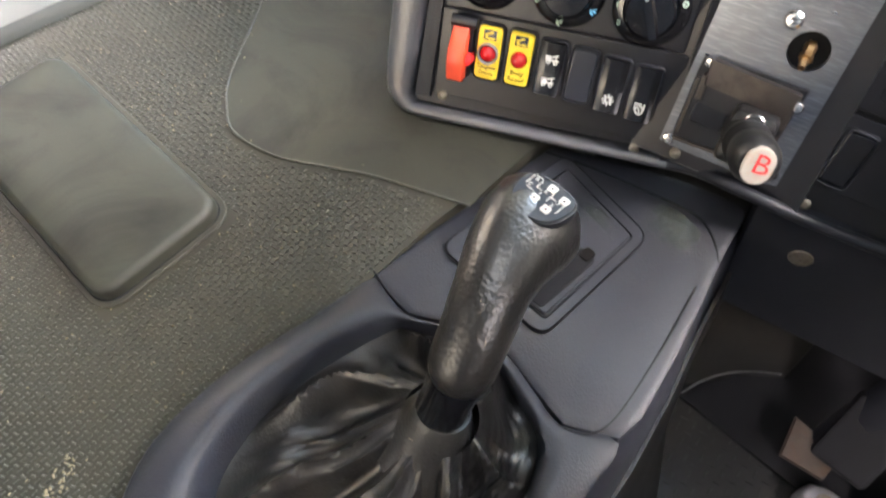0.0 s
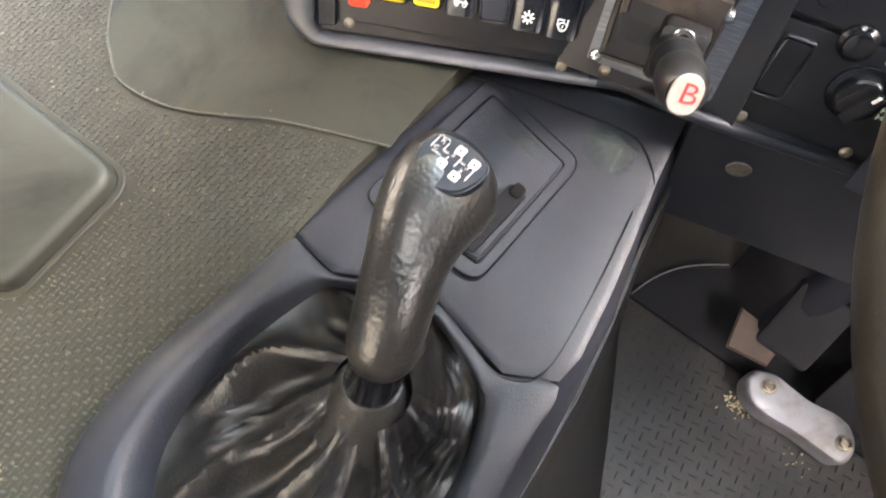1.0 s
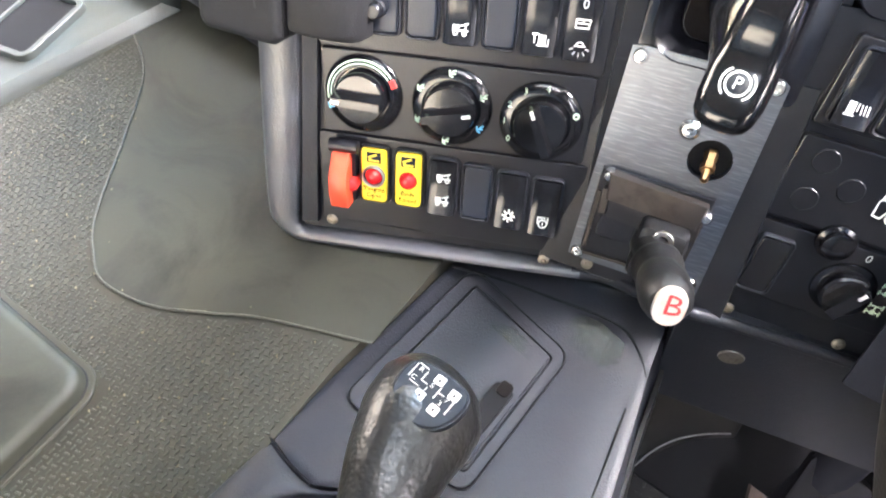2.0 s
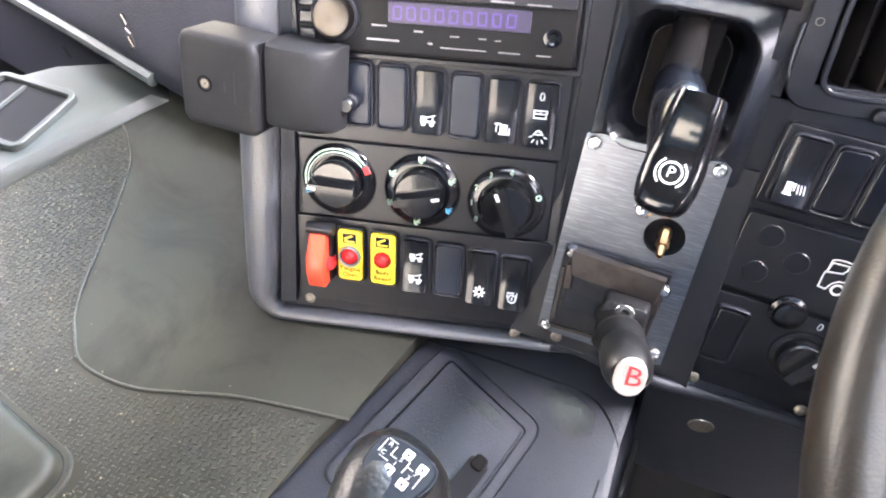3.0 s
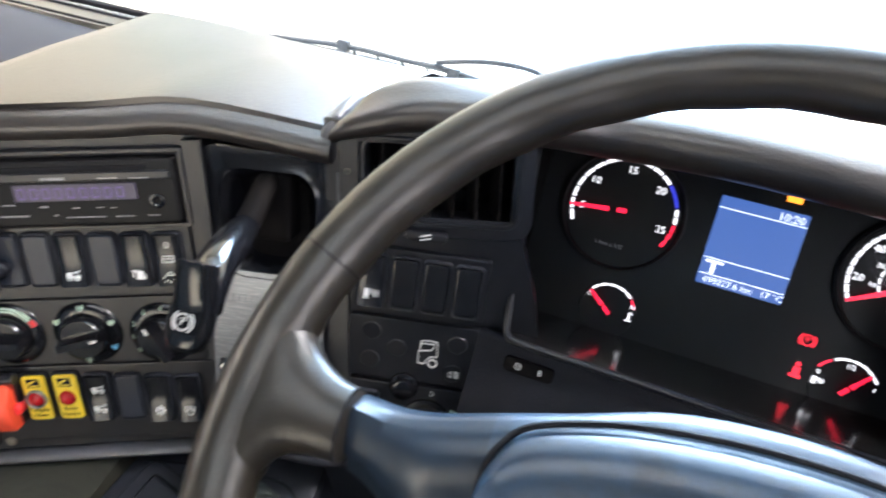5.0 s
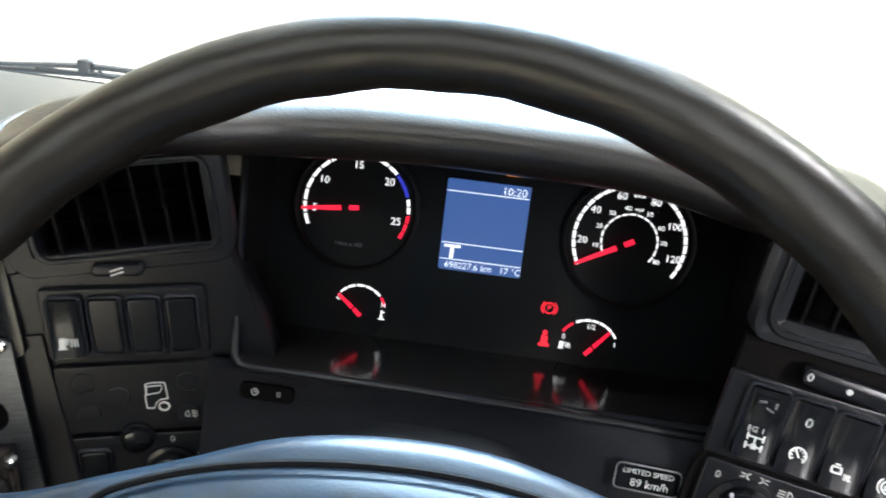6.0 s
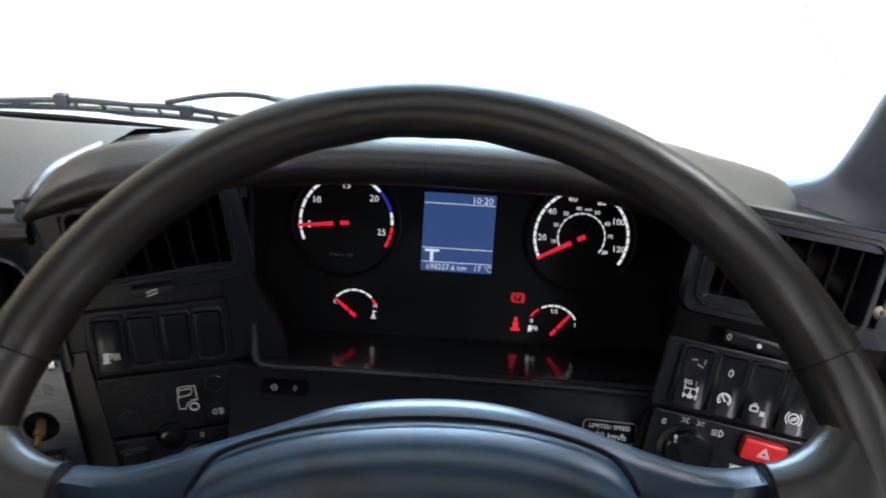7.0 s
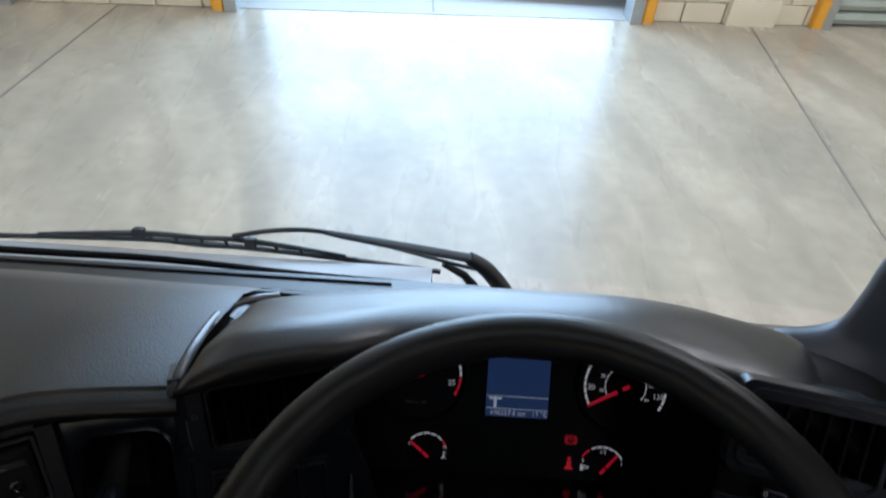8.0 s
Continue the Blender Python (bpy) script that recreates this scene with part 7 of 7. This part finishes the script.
for k in range(29):
    f = k / 28
    lp_ = []
    for i in range(NB):
        a = 2 * math.pi * i / NB
        ka = a / (2 * math.pi) * NA
        i0 = int(ka) % NA
        rr_ = rh[i0] + (rh[(i0 + 1) % NA] - rh[i0]) * (ka - int(ka))
        p = C0 + (rr_ + 0.004) * Vector((math.cos(a), math.sin(a)))
        q = Vector((col.x, col.y)) + 0.026 * Vector((math.cos(a), math.sin(a)))
        g = f ** 0.85
        x, y = p.x + (q.x - p.x) * g, p.y + (q.y - p.y) * g
        z0 = cz(p.y) - 0.022
        z = z0 + (col.z - z0) * (f ** 1.7)
        fold = math.sin(math.pi * f) ** 0.8
        aw = a + 0.45 * noise.noise(Vector((x * 11, y * 11, 0.4)))
        twist = aw + 0.5 * f + 0.25 * noise.noise(Vector((x * 7, y * 7, 2.2)))
        pleat = 1.0 - abs(math.sin(3.5 * twist + 0.7)) ** 0.7
        pleat2 = 1.0 - abs(math.sin(6.5 * twist - 1.6 * f + 0.4)) ** 0.8
        slack = math.sin(7.0 * f + 2.2 * math.sin(1.5 * aw + 0.6) + 3.0 * noise.noise(Vector((x * 12, y * 12, 9.0))))
        right = max(0.0, math.cos(a - 0.1)) ** 2
        rucks = abs(math.sin(26 * f + 5 * noise.noise(Vector((x * 18, y * 18, 5.0))))) - 0.5
        w = 0.034 * (pleat - 0.36) + 0.013 * (pleat2 - 0.38) * (0.4 + f) + 0.007 * slack * (1 - f) + 0.006 * right * rucks + 0.003 * noise.noise(Vector((x * 40, y * 40, 1.3)))
        z += w * fold + 0.010 * fold * (1 - f)
        push = 0.006 * fold * (pleat - 0.4)
        x += push * math.cos(a) + 0.004 * fold * noise.noise(Vector((x * 26, y * 26, 7.7)))
        y += push * math.sin(a) + 0.004 * fold * noise.noise(Vector((x * 26, y * 26, 11.7)))
        lp_.append(Vector((x, y, z)))
    loops.append(lp_)
loft(bm, loops, True, False, False)
part("boot", bm, LEATHER, gear, "creased worn black leather boot", GI, 70)
shaft = [Vector(q) for q in ((-0.255, -0.583, 1.850), (-0.2545, -0.570, 1.885), (-0.2538, -0.558, 1.915), (-0.2530, -0.546, 1.942))]
part("collar", tube([Vector(q) for q in ((-0.2552, -0.589, 1.838), (-0.2549, -0.580, 1.858), (-0.2546, -0.573, 1.876), (-0.2544, -0.569, 1.886))], [0.036, 0.029, 0.0225, 0.0185], 24, soft=3), LEATHER, gear, "", GI)
part("clamp_nut", lathe([(0.0045, 0), (0.0045, 0.004), (0.003, 0.005), (0.0, 0.0045)], 8), SCREWMAT, gear, "small clamp screw", GI @ facing((-0.2555, -0.594, 1.876), 0, 35))
part("shaft", tube([shaft[1], shaft[2], shaft[3]], [0.0175, 0.0170, 0.0175], 20), GLOSS, gear, "glossy black sleeve", GI)
gp = [(-0.2528, -0.553, 1.932), (-0.2530, -0.550, 1.938), (-0.2580, -0.533, 1.952), (-0.2650, -0.513, 1.962), (-0.2712, -0.493, 1.9645), (-0.2750, -0.474, 1.9630), (-0.2770, -0.459, 1.9590), (-0.2780, -0.448, 1.9545), (-0.2785, -0.443, 1.952)]
gr = [0.0195, 0.0210, 0.0214, 0.0228, 0.0272, 0.0318, 0.0322, 0.0260, 0.0130]
gf = [1.0, 1.0, 1.0, 0.98, 0.90, 0.82, 0.79, 0.78, 0.78]
path_, rads, flats = smooth_path(gp, 4), [], []
for i in range(len(path_)):
    f = i / 4
    k = min(int(f), len(gr) - 2)
    rads.append(gr[k] + (gr[k + 1] - gr[k]) * (f - k))
    flats.append(gf[k] + (gf[k + 1] - gf[k]) * (f - k))
part("grip", tube(path_, rads, 32, flat=flats), GRIP, gear, "grained black grip", GI, 60)
GT = facing((-0.2745, -0.4620, 1.9866), 8, 95, -10) @ Matrix.Diagonal((0.84, 0.68, 0.82, 1))
head = [(-0.0135, -0.021), (-0.004, -0.0245), (0.006, -0.0240), (0.0165, -0.0170), (0.0215, -0.004), (0.0225, 0.010), (0.0185, 0.0185), (0.006, 0.0215), (-0.008, 0.0210), (-0.0185, 0.0165), (-0.0220, 0.006), (-0.0205, -0.010)]
ring_ = [p.to_2d() for p in smooth_path([(x, y, 0) for x, y in head + head[:1]], 3)[:-1]]
cap = part("pattern_plate", outline(ring_, -0.007, 0.0022, 0.0018), SHOE, gear, "black shift pattern plate", GI @ GT)
part("plate_rim", tube([(p.x, p.y, 0.0004) for p in ring_ + ring_[:1]], 0.0005, 6), KNOBRUB, cap)
gates = ((0.0005, 0.0135), (0.0130, 0.0105), (-0.0035, -0.0045), (0.0085, -0.0070))
for gx, gy in gates:
    part("pattern", block(0.0066, 0.0078, 0.0018, 0.0026, 0.0012, 0.0002, gx, gy, seg=2), WORNWHITE, cap, "worn white gate square")
    part("pattern", bars([(gx, gy - 0.0004, 0.0014, 0.0024)], 0.0026, 0.0028), SHOE, cap)
for txt, x, y in (("R", -0.0125, 0.0120), ("5", -0.0012, 0.0070), ("7", 0.0112, 0.0042), ("C", -0.0135, 0.0040), ("1", -0.0030, 0.0018), ("3", 0.0090, -0.0006)):
    lettering(txt, 0.0054, WORNWHITE, cap, shift(x, y, 0.0023, 0), "figure")
part("pattern", bars([(-0.0165, 0.0085, 0.0008, 0.0120), (-0.0085, 0.0095, 0.0008, 0.0080), (-0.0065, 0.0055, 0.0050, 0.0008), (0.0040, 0.0045, 0.0008, 0.0100), (0.0062, 0.0055, 0.0050, 0.0008), (0.0152, 0.0010, 0.0008, 0.0120), (-0.0125, 0.0155, 0.0070, 0.0007), (-0.0110, 0.0005, 0.0070, 0.0007)], 0.0019, 0.0025), WORNWHITE, cap, "worn white gate lines")

# ---------------------------------------------------------------- footwell
FZ = 1.387
treads = []
for i in range(-4, 40):
    for j in range(-4, 52):
        x, y = -0.12 + i * 0.0155, -0.75 + j * 0.0148
        if x > 0.42 or y > -0.246:
            continue
        a = 14 if (i + j) % 2 else 99
        treads.append((x, y, a))
verts, faces = [], []
for x, y, a in treads:
    c, s, base = math.cos(radians(a)), math.sin(radians(a)), len(verts)
    for z, k in ((0.0, 1.0), (0.0013, 0.7)):
        verts += [(x + sx * 0.0050 * c - sy * 0.0013 * k * s, y + sx * 0.0050 * s + sy * 0.0014 * k * c, FZ + z) for sx, sy in ((-1, -1), (1, -1), (1, 1), (-1, 1))]
    faces += [tuple(base + k for k in f) for f in ((4, 5, 6, 7), (0, 1, 5, 4), (1, 2, 6, 5), (2, 3, 7, 6), (3, 0, 4, 7))]
me = bpy.data.meshes.new("mat_treads")
me.from_pydata(verts, [], faces)
me.materials.append(FLOORMAT)
tread = part("mat_treads", me, None, cab_floor, "raised tread bars on the floor mat")
tread["kind"] = "stuff"
ped = thing("pedal_bracket", pose(0.06, -0.25, FZ), "dirty cast aluminium pedal bracket bolted to the floor", "pedal")
PI_ = pose(-0.06, 0.25, -FZ)
br = [p.to_2d() for p in smooth_path([(x, y, 0) for x, y in ((0.036, -0.243), (0.058, -0.235), (0.105, -0.239), (0.148, -0.233), (0.172, -0.246), (0.180, -0.268), (0.172, -0.285), (0.150, -0.287), (0.112, -0.286), (0.068, -0.289), (0.044, -0.282), (0.032, -0.263), (0.036, -0.243))], 4)[:-1]]
br.reverse()
cen = sum(br, Vector((0, 0))) / len(br)
bm = bmesh.new()
loft(bm, [[Vector((*(cen + (p - cen) * k), z)) for p in reversed(br)] for k, z in ((1.0, 1.405), (1.0, 1.428), (0.97, 1.435), (0.90, 1.4385), (0.5, 1.4390))])
part("bracket", bm, ALU, ped, "dirty cast aluminium bracket", PI_, 50)
for x, y in ((0.057, -0.256), (0.162, -0.262)):
    part("bolt", lathe([(0.0105, 0), (0.0105, 0.003), (0.0075, 0.003), (0.0075, 0.010), (0.0050, 0.0105), (0.0045, 0.006), (0.0, 0.006)], 12), SCREWMAT, ped, "dirty socket bolt", PI_ @ shift(x, y, 1.4375))
part("pedal_arm", tube([(0.03, -0.20, 1.44), (0.035, -0.15, 1.50), (0.05, -0.08, 1.60), (0.06, 0.0, 1.75)], [0.030, 0.026, 0.022, 0.02], 10, flat=0.5, soft=3), BLACK, ped, "", PI_)
part("pedal_pad", block(0.070, 0.10, -0.01, 0.012, 0.008, 0.004), DEEP, ped, "black rubber pedal pad", PI_ @ facing((0.045, -0.175, 1.475), 0, 50))
part("pedal_pad", block(0.10, 0.20, -0.01, 0.014, 0.012, 0.004), DEEP, ped, "black rubber treadle", PI_ @ facing((0.16, -0.165, 1.50), 0, 40))
part("flap", outline([(-0.012, -0.246), (0.040, -0.238), (0.043, -0.196), (-0.022, -0.190)], 0.0, 0.006, 0.002), RUST, ped, "dirty rusty metal flap", PI_ @ shift(0, 0, 1.444))
# smooth black pan in front of the treads, with a thin worn rim
bm = outline([(-0.165, -0.244), (0.40, -0.244), (0.40, 0.20), (-0.03, 0.20), (-0.052, -0.122), (-0.100, -0.160), (-0.130, -0.205)], FZ, FZ + 0.006, 0.003)
pan = part("floor_pan", bm, DEEP, cab_floor, "smooth black pan under the pedals")
part("pan_rim", tube([(-0.143, -0.240, FZ + 0.005), (-0.133, -0.207, FZ + 0.007), (-0.114, -0.173, FZ + 0.008), (-0.088, -0.145, FZ + 0.008), (-0.058, -0.122, FZ + 0.008)], 0.0012, 6, soft=4), ALU, pan, "worn bright rim")
rngc = random.Random(11)
bm = bmesh.new()
for k in range(60):
    bars([(0.050 + rngc.gauss(0, 0.010), -0.283 + rngc.gauss(0, 0.008), rngc.uniform(0.0015, 0.004), rngc.uniform(0.001, 0.002), rngc.uniform(0, 180))], FZ + 0.001, FZ + 0.0025, bm)
for k in range(12):
    bars([(0.14 + rngc.gauss(0, 0.012), -0.300 + rngc.gauss(0, 0.006), rngc.uniform(0.0015, 0.003), rngc.uniform(0.001, 0.002), rngc.uniform(0, 180))], FZ + 0.001, FZ + 0.0025, bm)
crumbs = part("crumbs", bm, CRUMB)
tagged(crumbs, "pale dried crumbs on the floor mat", "crumbs", kind="stuff")

bm = bmesh.new()
for k in range(90):
    f = rngc.random()
    bars([(-0.405 - 0.033 * f + rngc.gauss(0, 0.004), -0.845 + 0.080 * f + rngc.gauss(0, 0.004), rngc.uniform(0.0008, 0.0035), rngc.uniform(0.0006, 0.0014), rngc.uniform(0, 180))], TZ - 0.001, TZ + 0.0002, bm)
for k in range(260):
    bars([(rngc.uniform(-0.80, -0.41), rngc.uniform(-0.85, -0.35), rngc.uniform(0.0006, 0.0022), rngc.uniform(0.0005, 0.0010), rngc.uniform(0, 180))], TZ - 0.001, TZ + 0.0003, bm)
dirt = part("dry_dirt", bm, STRAW)
tagged(dirt, "pale dry dirt scattered on the rubber mat", "dirt", kind="stuff")

# driver's seat front, dark bolster
seat = thing("driver_seat", pose(0.08, -1.0, FZ), "black fabric driver's seat with piped bolster", "seat")
SE = pose(-0.08, 1.0, -FZ)
bm = bmesh.new()
loft(bm, [rr_loop(0.50, 0.52, 0.10, z, 0.10, -1.02, 8) for z in (1.60, 1.62)] + [rr_loop(0.52, 0.54, 0.11, 1.66, 0.10, -1.02, 8), rr_loop(0.52, 0.54, 0.11, 1.72, 0.10, -1.02, 8), rr_loop(0.48, 0.50, 0.10, 1.752, 0.10, -1.02, 8), rr_loop(0.40, 0.42, 0.09, 1.762, 0.10, -1.02, 8)])
part("cushion", bm, SEATFAB, seat, "", SE, 60)
bol = smooth_path([(-0.155, -0.78, 1.745), (-0.158, -0.70, 1.758), (-0.140, -0.645, 1.765), (-0.085, -0.622, 1.768), (0.0, -0.618, 1.768), (0.12, -0.62, 1.768), (0.26, -0.63, 1.766), (0.33, -0.70, 1.760)], 5)
part("bolster", tube(bol, 0.052, 16, flat=0.85), SEATFAB, seat, "black fabric front bolster", SE, 60)
part("piping", tube([p + Vector((0.004, 0.030, 0.036)) for p in bol[3:]], 0.0035, 8), SEATFAB, seat, "", SE)
part("front_cushion", block(0.46, 0.30, 1.66, 1.775, 0.05, 0.03, 0.09, -0.78), SEATFAB, seat, "", SE)
part("backrest", block(0.48, 0.70, -0.06, 0.06, 0.10, 0.04), SEATFAB, seat, "", SE @ facing((0.10, -1.36, 2.05), 0, 12))
part("base", block(0.36, 0.40, FZ, 1.61, 0.04, 0.01), BLACK, seat, "", SE @ shift(0.10, -1.03))

# ---------------------------------------------------------------- wipers and pillar
wip = thing("windscreen_wiper", pose(-0.3, 0.42, 1.83), "matt black windscreen wiper with a slotted blade carrier", "wiper")
WI = pose(0.3, -0.42, -1.83)
part("blade", tube([(-0.86, 0.42, 1.790), (-0.53, 0.415, 1.812), (-0.33, 0.415, 1.806), (-0.17, 0.42, 1.790), (0.015, 0.425, 1.768)], 0.0052, 6, soft=4), WIPERMAT, wip, "", WI)
part("blade_carrier", tube([(-0.72, 0.412, 1.812), (-0.53, 0.41, 1.830), (-0.42, 0.41, 1.8285), (-0.33, 0.412, 1.826), (-0.16, 0.415, 1.802)], [0.003, 0.0055, 0.0045, 0.006, 0.003], 8, soft=5), WIPERMAT, wip, "", WI)
part("blade_carrier", tube([(-0.62, 0.412, 1.815), (-0.50, 0.41, 1.815), (-0.42, 0.41, 1.812), (-0.30, 0.412, 1.808), (-0.14, 0.415, 1.796)], [0.003, 0.003, 0.006, 0.003, 0.003], 6, soft=4), WIPERMAT, wip, "", WI)
for k in range(8):
    x = -0.515 + 0.045 * k
    part("web", tube([(x, 0.411, 1.829 - max(0, x + 0.33) * 0.14), (x + 0.006, 0.412, 1.813 - max(0, x + 0.33) * 0.12)], 0.003, 6), WIPERMAT, wip, "", WI)
part("clip", block(0.020, 0.020, -0.006, 0.008, 0.003, 0.002), WIPERMAT, wip, "", WI @ facing((-0.53, 0.408, 1.832), 0, 20))
part("clip", block(0.020, 0.018, -0.006, 0.008, 0.003, 0.002), WIPERMAT, wip, "", WI @ facing((-0.33, 0.408, 1.826), 0, 20))
part("arm", tube([(-0.36, 0.410, 1.838), (-0.29, 0.408, 1.857), (-0.231, 0.408, 1.864), (-0.19, 0.41, 1.860)], 0.0045, 8, soft=5), WIPERMAT, wip, "", WI)
part("arm", tube([(-0.195, 0.41, 1.860), (-0.10, 0.41, 1.845), (0.0, 0.415, 1.826), (0.072, 0.42, 1.811)], [0.006, 0.010, 0.011, 0.011], 8, flat=0.6, soft=4), WIPERMAT, wip, "", WI)
part("arm", tube([(-0.17, 0.412, 1.850), (-0.08, 0.414, 1.832), (0.02, 0.42, 1.800), (0.08, 0.42, 1.785)], 0.0035, 6, soft=4), WIPERMAT, wip, "", WI)
part("arm_head", tube([(0.066, 0.42, 1.812), (0.10, 0.422, 1.785), (0.135, 0.425, 1.735), (0.15, 0.43, 1.70)], [0.012, 0.015, 0.017, 0.018], 12, soft=4), WIPERMAT, wip, "", WI)
part("arm_head", tube([(0.02, 0.424, 1.79), (0.06, 0.424, 1.765), (0.08, 0.426, 1.735)], [0.006, 0.008, 0.010], 8), WIPERMAT, wip, "", WI)

pil = thing("a_pillar", pose(0.62, 0.1, 1.9), "blue-grey trimmed windscreen pillar", "pillar", kind="structure")
PLI = pose(-0.62, -0.1, -1.9)
rows = []
for z, x0, y0, k in ((1.86, 0.360, 0.150, 0.2), (1.945, 0.420, 0.128, 0.3), (1.985, 0.458, 0.112, 0.5), (2.000, 0.488, 0.103, 0.75), (2.013, 0.511, 0.100, 0.95), (2.034, 0.524, 0.099, 1.0), (2.08, 0.527, 0.098, 1.0), (2.16, 0.528, 0.094, 1.0), (2.40, 0.556, 0.066, 1.0), (2.75, 0.600, 0.032, 1.0), (3.1, 0.645, 0.0, 1.0)):
    dip = (1 - k) * 0.05
    rows.append([Vector((x0 + 0.095, y0 + 0.075, z - 0.055 - dip)), Vector((x0 + 0.030, y0 + 0.028, z - 0.014 - 0.3 * dip)), Vector((x0, y0, z)), Vector((x0 + 0.012, y0 - 0.030, z - 0.3 * dip)), Vector((x0 + 0.040, y0 - 0.062, z - dip)), Vector((x0 + 0.090, y0 - 0.090, z - 1.6 * dip)), Vector((0.73, y0 - 0.105, z - 2 * dip))])
cols = [smooth_path(c, 4) for c in zip(*rows)]
part("trim", sheet([smooth_path(r, 3) for r in zip(*cols)], 0.004), PILLAR, pil, "", PLI, 60)
part("trim_hole", tube([(0.547, 0.052, 2.105), (0.547, 0.050, 2.128)], 0.006, 10), DEEP, pil, "", PLI)
pil2 = thing("a_pillar", pose(-1.6, 0.1, 1.9), "grey trimmed windscreen pillar on the passenger side", "pillar", kind="structure")
part("trim", tube([(-1.66, 0.22, 1.88), (-1.67, 0.14, 2.3), (-1.69, 0.06, 2.8), (-1.69, 0.02, 3.12)], 0.06, 10), PILLAR, pil2, "", pose(1.6, -0.1, -1.9))

# ---------------------------------------------------------------- blocks of the front wall
for x0, x1, rws in ((2.12, 4.05, 6), (-4.15, -2.12, 6)):
    for r in range(rws):
        x = x0 + 0.005 - (0.22 if r % 2 else 0.0)
        while x < x1 - 0.02:
            a, b = max(x, x0 + 0.005), min(x + 0.44, x1 - 0.005)
            if b - a > 0.05:
                part("wall_block", block(b - a - 0.010, 0.205, -0.005, 0.022, 0.004, 0.004, seg=1), BLOCK, front, "", Matrix.Translation(((a + b) / 2, 0.065, 0.11 + r * 0.215)) @ Matrix.Rotation(radians(90), 4, "X"))
            x += 0.45
